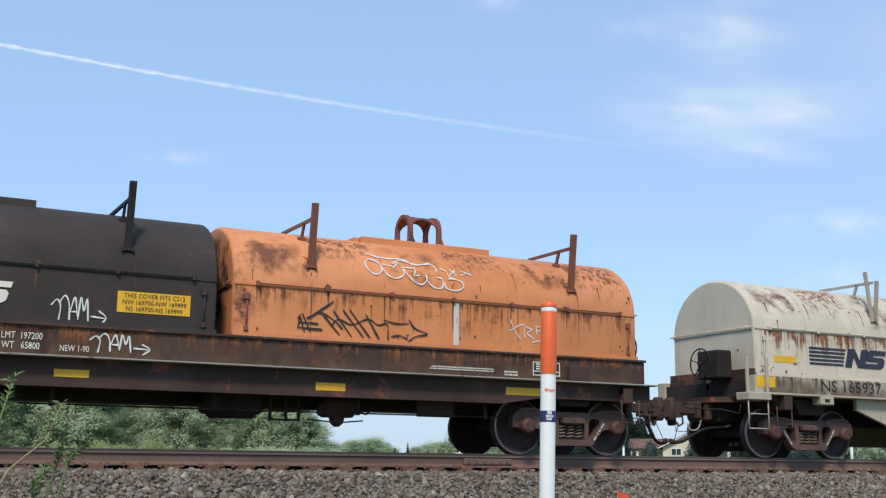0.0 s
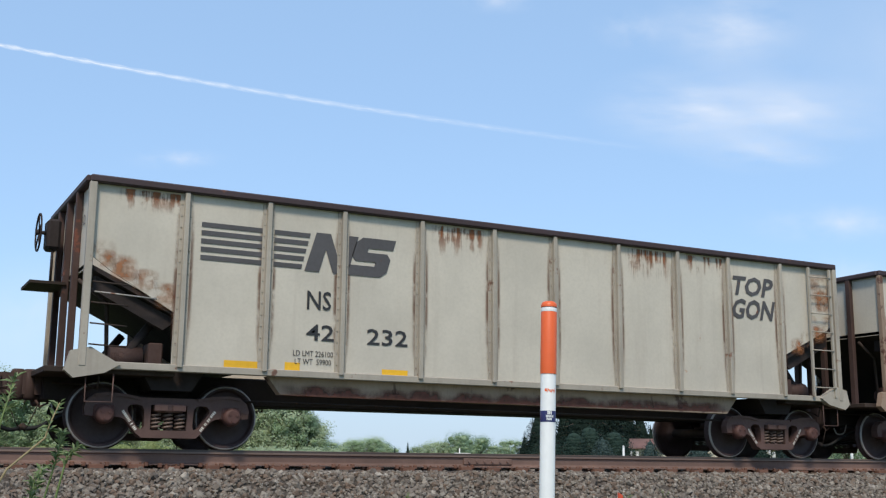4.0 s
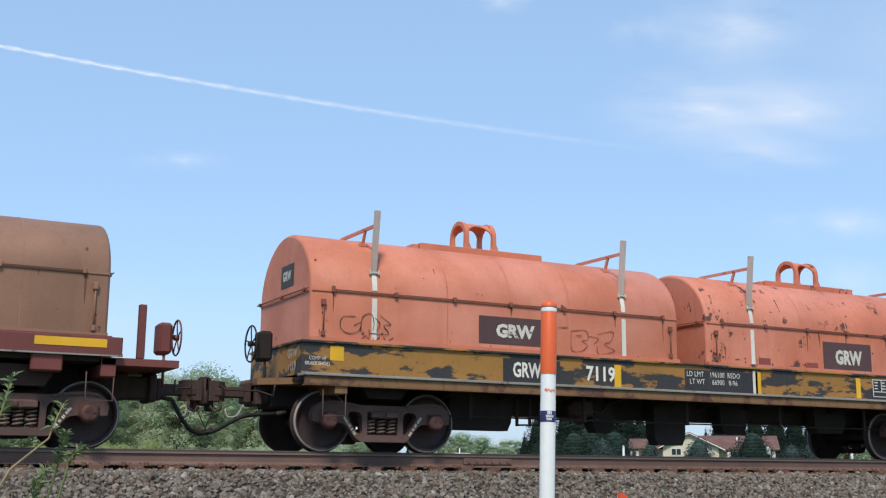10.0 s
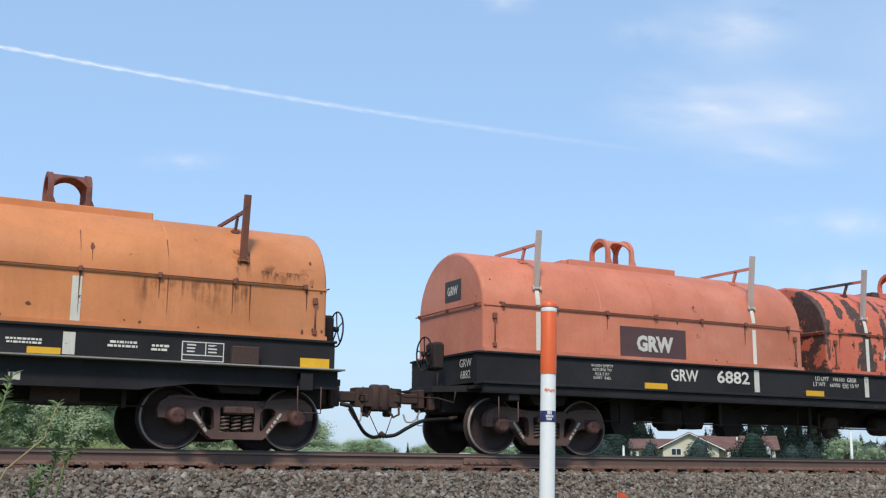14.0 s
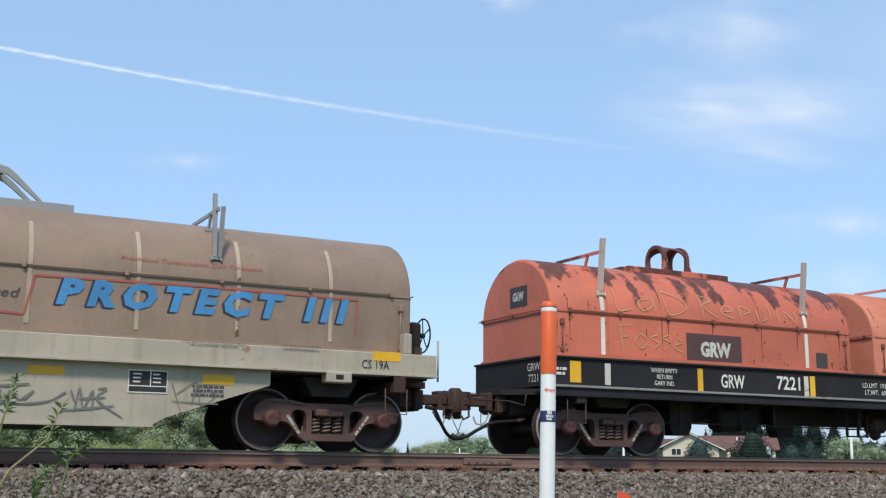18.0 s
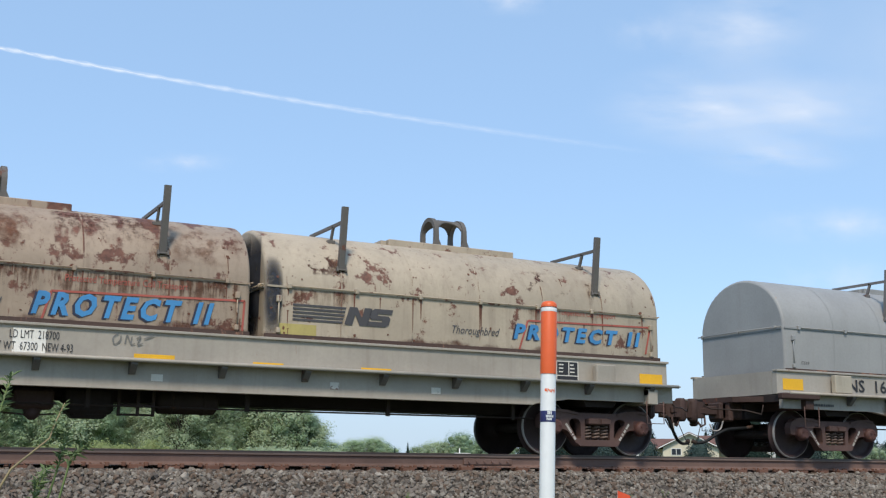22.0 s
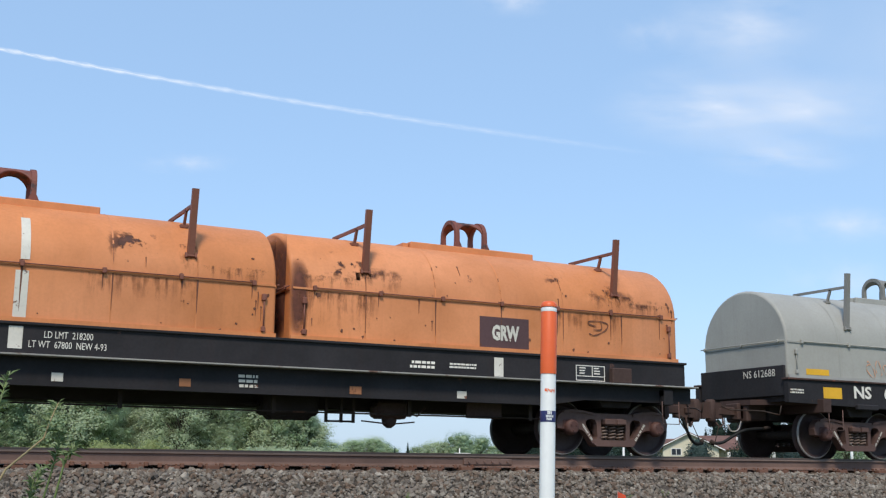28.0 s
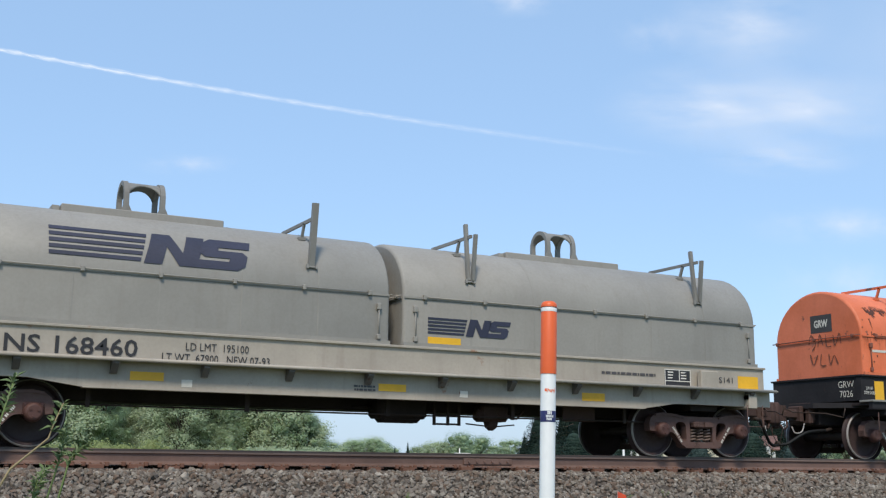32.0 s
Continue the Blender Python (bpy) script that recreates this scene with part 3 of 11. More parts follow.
def brake_wheel(car, x, q, z, y=-0.25, mat=UNDER, r=0.28):
    """Upright hand-brake wheel with spokes, on a gear box at a car's end."""
    s_ = Shape()
    ring = [(0, r * math.cos(w), r * math.sin(w)) for w in np.linspace(0, 2 * math.pi, 25)]
    s_.tube(ring, 0.014, 6)
    s_.tube([(-0.04, 0, 0), (0.03, 0, 0)], 0.045, 10)
    for k in range(5):
        w = 2 * math.pi * k / 5 + 0.3
        s_.tube([(0.01, 0, 0), (0.0, r * 0.6 * math.cos(w), r * 0.6 * math.sin(w)), (0, r * math.cos(w), r * math.sin(w))], 0.011, 5)
    hb = part("hand_brake", Shape().box(-0.10, 0.10, -0.17, 0.17, -0.26, 0.20, 0.04).tube([(0, 0, 0), (q * 0.18, 0, 0)], 0.03, 8).tube([(0, -0.1, -0.2), (0, -0.1, -0.75)], 0.02, 6), mat, car, "hand brake gear box", pose(x, y, z))
    part("brake_wheel", s_, mat, hb, "spoked hand-brake wheel", pose(q * 0.20, 0, 0))


def stirrup(car, x, z0, y, q=1, mat=FRAME_BROWN, drop=0.42, w=0.36):
    s_ = Shape().tube([(x - w / 2, y, z0), (x - w / 2, y, z0 - drop), (x + w / 2, y, z0 - drop), (x + w / 2, y, z0)], 0.010, 6)
    part("stirrup_step", s_, mat, car)


def grab(car, pts, mat=BARE, r=0.011, name="grab_iron"):
    part(name, Shape().tube(pts, r, 6), mat, car)


def ladder(car, x0, x1, y, z0, z1, rungs, mat, name="ladder"):
    ld = part(name, Shape().box(x0 - 0.025, x0 + 0.025, y - 0.02, y + 0.02, z0, z1).box(x1 - 0.025, x1 + 0.025, y - 0.02, y + 0.02, z0, z1), mat, car)
    for k in range(rungs):
        z = z0 + (z1 - z0) * (k + 0.5) / rungs
        part("rung", Shape().tube([(x0, y - 0.03, z), (x1, y - 0.03, z)], 0.011, 6), mat, ld)


# ---------------------------------------------------------------- covers of the coil cars
class Arch:
    """Cross-section of a cover: upright sides, then half an ellipse."""

    def __init__(self, w=1.17, z0=1.64, seam=2.40, top=3.36):
        self.w, self.z0, self.seam, self.top = w, z0, seam, top

    def y(self, z):
        if z <= self.seam:
            return -self.w
        return -self.w * math.sqrt(max(0.0, 1 - ((z - self.seam) / (self.top - self.seam)) ** 2))

    def line(self, off=0.0, n=22):
        a = [(-self.w - off, self.z0), (-self.w - off, self.seam)]
        a += [(-(self.w + off) * math.cos(w), self.seam + (self.top - self.seam + off) * math.sin(w)) for w in np.linspace(0, math.pi, n)[1:-1]]
        return a + [(self.w + off, self.seam), (self.w + off, self.z0)]


def arch_bail(cover_ob, x, top, mat, gusset=False):
    """Two flat hoops across the car, joined by a bent sheet that is cut out in an arc on both sides."""
    bl, R_, spring = Shape(), 0.285, top + 0.29
    for dx in (-0.27, 0.27):
        for half, r_, dz in ((0.038, R_, 0.0),):
            ring = [(-1, 0.0)] + [(None, w) for w in np.linspace(math.pi, 0, 15)] + [(1, 0.0)]
            outer, inner = [], []
            for tag, w in ring:
                if tag is None:
                    outer.append((r_ * math.cos(w), spring + r_ * math.sin(w)))
                    inner.append(((r_ - 0.068) * math.cos(w), spring + (r_ - 0.068) * math.sin(w)))
                else:
                    outer.append((tag * (r_ + 0.012), top + 0.0))
                    inner.append((tag * (r_ - 0.085), top + 0.0))
            k = len(outer)
            vs = [(x + dx + e, y, z) for e in (-half, half) for line in (outer, inner) for y, z in line]
            fs = []
            for i in range(k - 1):
                fs += [(i, i + 1, k + i + 1, k + i), (2 * k + i, 3 * k + i, 3 * k + i + 1, 2 * k + i + 1), (i, 2 * k + i, 2 * k + i + 1, i + 1), (k + i, k + i + 1, 3 * k + i + 1, 3 * k + i)]
            bl.add(vs, fs)
        for sy in (-1, 1):
            y0, y1 = sorted((sy * (R_ - 0.02), sy * (R_ + 0.012)))
            bl.prism([(x + dx - 0.095, top + 0.03), (x + dx + 0.095, top + 0.03), (x + dx + 0.04, top + 0.15), (x + dx - 0.04, top + 0.15)], y0, y1)
            if gusset:
                q = 1 if dx > 0 else -1
                bl.prism([(x + dx + q * 0.03, top), (x + dx + q * 0.26, top), (x + dx + q * 0.20, top + 0.09), (x + dx + q * 0.03, top + 0.33)], y0, y1)
    n_, m_ = 11, 13
    vs = []
    for r_ in (R_ - 0.022, R_ - 0.05):
        for i in range(n_):
            u_ = i / (n_ - 1)
            low = radians(8) + radians(44) * math.sin(math.pi * u_) ** 0.75
            for j in range(m_):
                w = low + (math.pi - 2 * low) * j / (m_ - 1)
                vs.append((x - 0.24 + 0.48 * u_, -r_ * math.cos(w), spring + r_ * math.sin(w)))
    o = n_ * m_
    fs = [(i * m_ + j, i * m_ + j + 1, (i + 1) * m_ + j + 1, (i + 1) * m_ + j) for i in range(n_ - 1) for j in range(m_ - 1)]
    fs += [tuple(o + v for v in f_[::-1]) for f_ in fs]
    for i in range(n_ - 1):
        for j in (0, m_ - 1):
            fs.append((i * m_ + j, (i + 1) * m_ + j, o + (i + 1) * m_ + j, o + i * m_ + j))
    bl.add(vs, fs, 0, True)
    part("lifting_bail", bl, mat, cover_ob, "arched lifting bail")


def splayed_bail(cover_ob, x, top, mat):
    """Four legs that spread from a rounded saddle."""
    bl = Shape()
    for sy in (-1, 1):
        y = sy * 0.26
        for q in (-1, 1):
            leg = [(x + q * 0.90, top + 0.03), (x + q * 0.95, top + 0.03), (x + q * 0.52, top + 0.44), (x + q * 0.40, top + 0.53), (x + q * 0.28, top + 0.56), (x + q * 0.28, top + 0.47), (x + q * 0.40, top + 0.42), (x + q * 0.50, top + 0.35)]
            bl.prism(leg, *sorted((y, y - sy * 0.05)))
        bl.box(x - 0.06, x + 0.06, *sorted((y, y - sy * 0.04)), top, top + 0.50, 0.01)
        bl.box(x - 0.28, x + 0.28, *sorted((y, y - sy * 0.05)), top + 0.46, top + 0.56, 0.01)
        bl.box(x - 1.25, x + 1.30, *sorted((sy * 0.40, sy * 0.44)), top - 0.10, top + 0.045, 0.006)
    n_ = 9
    for i in range(n_ - 1):
        wa, wb = math.pi * i / (n_ - 1), math.pi * (i + 1) / (n_ - 1)
        pts = [(-0.26 * math.cos(w), top + 0.44 + 0.13 * math.sin(w)) for w in (wa, wb)]
        bl.add([(x - 0.34, *pts[0]), (x + 0.34, *pts[0]), (x + 0.34, *pts[1]), (x - 0.34, *pts[1])], [(0, 1, 2, 3)], 0, True)
        bl.add([(x - 0.34, pts[0][0] * 0.86, pts[0][1] - 0.03), (x + 0.34, pts[0][0] * 0.86, pts[0][1] - 0.03), (x + 0.34, pts[1][0] * 0.86, pts[1][1] - 0.03), (x - 0.34, pts[1][0] * 0.86, pts[1][1] - 0.03)], [(3, 2, 1, 0)], 0, True)
    part("lifting_bail", bl, mat, cover_ob, "splayed lifting bail")


def bar(s_, a, b_, w, h):
    """A flat bar from a to b, w wide along the car and h deep."""
    a, b_ = Vector(a), Vector(b_)
    d = (b_ - a).normalized()
    n_ = Vector((1, 0, 0)).cross(d).normalized()
    vs = [p + Vector((sx * w / 2, 0, 0)) + n_ * sz * h / 2 for p in (a, b_) for sx in (-1, 1) for sz in (-1, 1)]
    s_.add(vs, [(0, 1, 3, 2), (4, 6, 7, 5), (0, 4, 5, 1), (2, 3, 7, 6), (0, 2, 6, 4), (1, 5, 7, 3)])


def guide_post(cover_ob, x, hi, arch, post_mat, paint_mat, vee=False):
    """An upright channel on a lugged foot, held by a level stay to the crown of the cover and a short brace."""
    slim = post_mat is POST_STEEL
    zb = arch.seam + 0.36
    yb = arch.y(zb) - 0.015
    zs = arch.top + 0.065
    hw = 0.040 if slim else 0.046
    gp = Shape()
    foot = Matrix.Translation((x, yb, zb)) @ Matrix.Rotation(radians(-16), 4, "X")
    gp.box(-0.085, 0.085, -0.035, 0.06, -0.045, -0.015, 0.006, m=foot)
    for q in (-1, 1):
        gp.box(q * 0.07 - 0.014, q * 0.07 + 0.014, -0.045, 0.0, -0.065, 0.012, 0.004, m=foot)
    y_top = -arch.w - 0.055
    if vee:
        bar(gp, (x + 0.05, yb - 0.02, zb), (x + 0.05, y_top, zs + 0.03), 0.05, 0.07)
        bar(gp, (x - 0.02, yb, zb), (x - 0.02, y_top + 0.22, hi), 0.06, 0.06)
    else:
        H_ = math.hypot(hi - zb, y_top - yb)
        lean = Matrix.Translation((x, yb, zb)) @ Matrix.Rotation(math.atan2(yb - y_top, hi - zb), 4, "X")
        gp.box(-hw, hw, -0.035, -0.022, -0.02, H_, m=lean)
        gp.box(-hw, -hw + 0.014, -0.022, 0.042, -0.02, H_, m=lean)
        gp.box(hw - 0.014, hw, -0.022, 0.042, -0.02, H_, m=lean)
    post = part("guide_post", gp, post_mat, cover_ob, "upright guide post")
    st = Shape()
    bar(st, (x, y_top + 0.05, zs), (x, 0.24, zs + 0.012), 0.035, 0.052)
    st.box(x - 0.05, x + 0.05, 0.14, 0.26, arch.top - 0.04, zs + 0.01, 0.01)
    yl = -0.64
    zl = arch.seam + (arch.top - arch.seam) * math.sqrt(1 - (yl / arch.w) ** 2)
    bar(st, (x, -0.76, zs), (x, yl - 0.02, zl), 0.035, 0.05)
    st.box(x - 0.06, x + 0.06, yl - 0.06, yl + 0.04, zl - 0.03, zl + 0.025, 0.006)
    part("stay", st, paint_mat if slim else post_mat, post)


LATCHES = {}


def latch_mesh(mat, sg):
    key = (mat.name, sg)
    if key not in LATCHES:
        LATCHES[key] = Shape().box(-0.028, 0.028, *sorted((0, sg * 0.055)), -0.03, 0.05, 0.008).mesh("latch", mat)
    return LATCHES[key]


def cover(car, x0, x1, paint_mat, arch, posts, post_mat, bail_x, seams=6, ridge=(1.2, 1.2), bail_kind="arch", label="", rod_mat=None, gusset=False, vee=False):
    """One lift-off cover with its flange, weld beads, guide posts, lifting bail and locking rods."""
    cv = Shape()
    r = 0.05
    # ends slightly drawn in so that the edge is rounded
    line = arch.line()
    inner = arch.line(-r)
    k = len(line)
    rings = [(x0, inner), (x0 + r * 0.35, arch.line(-r * 0.35)), (x0 + r, line), (x1 - r, line), (x1 - r * 0.35, arch.line(-r * 0.35)), (x1, inner)]
    m_ = len(rings)
    cv.add([(xa, y, z) for xa, la in rings for y, z in la], [(r_ * k + i, r_ * k + i + 1, (r_ + 1) * k + i + 1, (r_ + 1) * k + i) for r_ in range(m_ - 1) for i in range(k - 1)], 0, True)
    cv.f += [tuple(range(k))[::-1], tuple(range((m_ - 1) * k, m_ * k))]
    cv.mi += [0, 0]
    cv.smooth += [False, False]
    ob = part("cover", cv, paint_mat, car, label)
    # base angle and the ledge at the spring of the arch
    for sg in (-1, 1):
        ya, yb = sorted((sg * (arch.w - 0.01), sg * (arch.w + 0.028)))
        part("base_angle", Shape().box(x0, x1, ya, yb, arch.z0 - 0.01, arch.z0 + 0.05), FOOT_RUST if paint_mat in (GREY, DIRTY_WHITE, PALE_WHITE) else paint_mat, ob)
        ya, yb = sorted((sg * (arch.w - 0.01), sg * (arch.w + 0.016)))
        part("seam_ledge", Shape().box(x0 + 0.02, x1 - 0.02, ya, yb, arch.seam - 0.018, arch.seam + 0.012), paint_mat, ob)
    for q, xe in ((-1, x0), (1, x1)):
        part("end_seam", Shape().box(*sorted((xe, xe + q * 0.014)), -arch.w + 0.06, arch.w - 0.06, arch.seam - 0.03, arch.seam), paint_mat, ob)
    # weld beads round the shell
    for i in range(1, seams):
        xs = x0 + (x1 - x0) * i / seams
        bead = arch.line(0.004)
        vs = [(xs - 0.011, y, z) for y, z in bead] + [(xs + 0.011, y, z) for y, z in bead]
        part("weld_bead", Shape().add(vs, [(j, j + 1, k + j + 1, k + j) for j in range(k - 1)], 0, True), paint_mat, ob)
    # raised walk on top
    if ridge:
        tz = arch.top
        rg = Shape().box(bail_x - ridge[0], bail_x + ridge[1], -0.36, 0.36, tz - 0.08, tz + 0.055, 0.012)
        rg.box(bail_x - ridge[0] - 0.12, bail_x - ridge[0] - 0.02, -0.30, 0.30, tz - 0.08, tz + 0.03)
        part("top_plate", rg, paint_mat, ob)
    if bail_kind == "arch":
        arch_bail(ob, bail_x, arch.top, BAIL_RUST if post_mat is GUIDE_RUST else post_mat if post_mat is not POST_STEEL else paint_mat, gusset)
    else:
        splayed_bail(ob, bail_x, arch.top, post_mat)
    # guide posts with their stays
    for px_, hi in posts:
        guide_post(ob, px_, hi, arch, post_mat, paint_mat, vee)
    # locking rods with eyes along the seam, and the short upright rods at the ends
    rm = rod_mat or (LATCH_RUST if post_mat in (POST_STEEL, GUIDE_RUST) else paint_mat)
    for sg in (-1, 1):
        y = sg * (arch.w + 0.035)
        part("locking_rod", Shape().tube([(x0 + 0.35, y, arch.seam + 0.015), (x1 - 0.35, y, arch.seam + 0.015)], 0.009, 5), rm, ob)
        for i in range(seams + 1):
            xs = x0 + 0.36 + (x1 - x0 - 0.72) * i / seams
            put("latch", latch_mesh(rm, sg), ob, "", pose(xs, sg * arch.w, arch.seam))
        for xe, q in ((x0, 1), (x1, -1)):
            xs = xe + q * 0.20
            er = Shape().tube([(xs, y, arch.z0 + 0.10), (xs, y, arch.seam - 0.18)], 0.012, 5)
            er.box(xs - 0.035, xs + 0.035, *sorted((sg * arch.w, sg * (arch.w + 0.06))), arch.seam - 0.24, arch.seam - 0.14, 0.01)
            er.box(xs - 0.03, xs + 0.03, *sorted((sg * arch.w, sg * (arch.w + 0.055))), arch.z0 + 0.06, arch.z0 + 0.14, 0.01)
            part("end_rod", er, rm, ob)
    for xe, q in ((x0, -1), (x1, 1)):
        cr = Shape().tube([(xe + q * 0.035, -arch.w + 0.02, arch.seam + 0.02), (xe + q * 0.035, 0.0, arch.seam + 0.03), (xe + q * 0.035, arch.w + 0.05, arch.seam + 0.02)], 0.011, 6)
        for yk in (-0.95, 0.05, 1.1):
            cr.box(*sorted((xe, xe + q * 0.05)), yk - 0.03, yk + 0.03, arch.seam - 0.01, arch.seam + 0.05, 0.008)
        part("cross_rod", cr, rm, ob)
    return ob


# ---------------------------------------------------------------- markings
def flat_plane(y):
    return lambda x, z, off: (x, y - off, z)


def cover_plane(arch):
    def f_(x, z, off):
        if z <= arch.seam:
            return (x, -arch.w - off, z)
        y = arch.y(z)
        nrm = Vector((0, y / arch.w ** 2, (z - arch.seam) / (arch.top - arch.seam) ** 2)).normalized()
        return (x, y + nrm.y * off, z + nrm.z * off)
    return f_


def rect(car, plane, x0, z1, x1, z0, mat, name="painted_panel", label="", off=0.006):
    """A painted rectangle, 3 mm thick, lying on a plane or on the curve of a cover."""
    n = max(1, int(abs(z1 - z0) / 0.08))
    zs = [z1 + (z0 - z1) * i / n for i in range(n + 1)]
    vs = [plane(x, z, off) for z in zs for x in (x0, x1)] + [plane(x, z, off - 0.004) for z in zs for x in (x0, x1)]
    m_ = 2 * (n + 1)
    fs = [(2 * i, 2 * i + 1, 2 * i + 3, 2 * i + 2) for i in range(n)]
    fs += [(m_ + 2 * i, m_ + 2 * i + 2, m_ + 2 * i + 3, m_ + 2 * i + 1) for i in range(n)]
    fs += [(0, m_, m_ + 1, 1), (2 * n, 2 * n + 1, m_ + 2 * n + 1, m_ + 2 * n)]
    fs += [(2 * i, 2 * i + 2, m_ + 2 * i + 2, m_ + 2 * i) for i in range(n)] + [(2 * i + 1, m_ + 2 * i + 1, m_ + 2 * i + 3, 2 * i + 3) for i in range(n)]
    return part(name, Shape().add(vs, fs), mat, car, label)


def polys(car, plane, list_of, mat, name, label="", off=0.010, weld=False):
    s_ = Shape()
    if weld:                                    # adjoining faces of one flat painted shape
        at, fs = {}, []
        for poly in list_of:
            f_ = [at.setdefault((round(x, 3), round(z, 3)), len(at)) for x, z in poly]
            f_ = [i for k, i in enumerate(f_) if i != f_[k - 1]]
            if len(f_) > 2:
                fs.append(tuple(f_))
        return part(name, s_.add([plane(x, z, off) for x, z in at], fs), mat, car, label)
    for i_, poly in enumerate(list_of):
        k = len(poly)
        o_ = off + 0.0001 * (i_ % 40)
        vs = [plane(x, z, o_) for x, z in poly] + [plane(x, z, off - 0.004) for x, z in poly]
        s_.add(vs, [tuple(range(k)), tuple(range(2 * k - 1, k - 1, -1))] + [(i, (i + 1) % k, k + (i + 1) % k, k + i) for i in range(k)])
    return part(name, s_, mat, car, label)


def letters(car, plane, x0, z1, x1, z0, body, mat, name="lettering", slant=0.0, off=0.011, bold=0.0, gap=1.0):
    """Writing fitted into a box, one line or several."""
    cu = bpy.data.curves.new("writing", "FONT")
    cu.body, cu.resolution_u, cu.offset, cu.space_character = body, 2, bold, gap
    cu.align_x = "CENTER" if "\n" in body else "LEFT"
    tmp = bpy.data.objects.new("writing", cu)
    me = bpy.data.meshes.new_from_object(tmp)
    bpy.data.objects.remove(tmp)
    bpy.data.curves.remove(cu)
    co = np.array([v.co[:] for v in me.vertices])
    lo, hi = co.min(0), co.max(0)
    for v, p in zip(me.vertices, co):
        fx, fz = (p[0] - lo[0]) / (hi[0] - lo[0]), (p[1] - lo[1]) / (hi[1] - lo[1])
        v.co = plane(x0 + fx * (x1 - x0) + slant * (fz - 0.5) * (z1 - z0), z0 + fz * (z1 - z0), off)
    if z1 - z0 > 0.07 and "\n" not in body:         # large writing: each character by itself
        root = list(range(len(me.vertices)))

        def find(a):
            while root[a] != a:
                root[a] = root[root[a]]
                a = root[a]
            return a
        faces = [tuple(p.vertices) for p in me.polygons]
        for f_ in faces:
            for b_ in f_[1:]:
                root[find(b_)] = find(f_[0])
        groups = collections.defaultdict(list)
        for f_ in faces:
            groups[find(f_[0])].append(f_)
        vco = [tuple(v.co) for v in me.vertices]
        for fs in groups.values():
            ids = sorted({i for f_ in fs for i in f_})
            at = {i: k for k, i in enumerate(ids)}
            part("letter", Shape().add([vco[i] for i in ids], [tuple(at[i] for i in f_) for f_ in fs]), mat, car, "stencilled character on the car side")
        bpy.data.meshes.remove(me)
        return None
    me.materials.append(mat)
    return put(name, me, car, "writing on the car side")


def small_print(car, plane, x0, z1, x1, z0, mat, rows=3, seed=1):
    """Rows of short bars for print too small to read."""
    rnd = random.Random(seed)
    ps, h = [], (z1 - z0) / (rows * 1.7)
    for r in range(rows):
        z = z1 - (r + 0.5) * (z1 - z0) / rows
        x = x0 + rnd.uniform(0, 0.1) * (x1 - x0)
        while x < x1 - 0.02:
            w = min(rnd.uniform(0.6, 2.6) * h, x1 - x)
            ps.append([(x, z - h / 2), (x + w, z - h / 2), (x + w, z + h / 2), (x, z + h / 2)])
            x += w + 0.45 * h
    return polys(car, plane, ps, mat, "small_print")


def bands_of(poly, d):
    """Cut a convex polygon into level bands of height d."""
    def cut(p_, lim, sign):
        out = []
        for (xa, za), (xb, zb) in zip(p_, p_[1:] + p_[:1]):
            ia, ib = sign * (za - lim) >= 0, sign * (zb - lim) >= 0
            if ia:
                out.append((xa, za))
            if ia != ib:
                f_ = (lim - za) / (zb - za)
                out.append((xa + (xb - xa) * f_, lim))
        return out
    lo, hi = min(z for x, z in poly), max(z for x, z in poly)
    n = max(1, int(math.ceil((hi - lo) / d)))
    res = []
    for i in range(n):
        a = cut(cut(poly, lo + (hi - lo) * i / n, 1), lo + (hi - lo) * (i + 1) / n, -1)
        if len(a) > 2:
            res.append(a)
    return res


def stripe_logo(car, plane, x0, x1, x2, z1, z0, mat, bars=5):
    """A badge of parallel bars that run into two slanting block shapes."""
    ps, h = [], z1 - z0
    th = h / (bars * 1.75)
    for i in range(bars):
        z = z1 - (i + 0.5) * h / bars
        ps.append([(x0, z - th / 2), (x1 - 0.02 - 0.05 * i * h, z - th / 2), (x1 - 0.02 - 0.05 * (i - 0.5) * h, z + th / 2), (x0, z + th / 2)])
    w, st = (x2 - x1) * 0.52, (x2 - x1) * 0.175
    slope, v_ = 0.30, (x2 - x1) * 0.49
    first = [[(0, 0), (st, 0), (st, 1), (0, 1)], [(w - st, 0), (w, 0), (w, 1), (w - st, 1)], [(st, 0.58), (w - st, 0), (w - st, 0.42), (st, 1)]]
    second = [[(0, 0), (0.86, 0), (1, 0.14), (1, 0.27), (0, 0.27)], [(0.64, 0.27), (1, 0.27), (1, 0.38), (0.64, 0.38)], [(0.12, 0.38), (1, 0.38), (1, 0.48), (0.88, 0.62), (0, 0.62), (0, 0.50)],
              [(0, 0.62), (0.36, 0.62), (0.36, 0.73), (0, 0.73)], [(0, 0.73), (1, 0.73), (1, 1), (0.14, 1), (0, 0.86)]]
    glyphs = [[(x1 - 0.5 * slope * h + x + slope * h * z, z0 + z * h) for x, z in p_] for p_ in first]
    glyphs += [[(x2 - v_ - 0.5 * slope * h + x * v_ + slope * h * z, z0 + z * h) for x, z in p_] for p_ in second]
    for p_ in ps:
        polys(car, plane, [p_], mat, "badge_bar", "bar of a striped railway badge")
    for a, b_ in ((0, 3), (3, 8)):
        polys(car, plane, [s_ for p_ in glyphs[a:b_] for s_ in bands_of(p_, 0.05)], mat, "badge_shape", "slanted block shape of a railway badge", off=0.0115, weld=True)


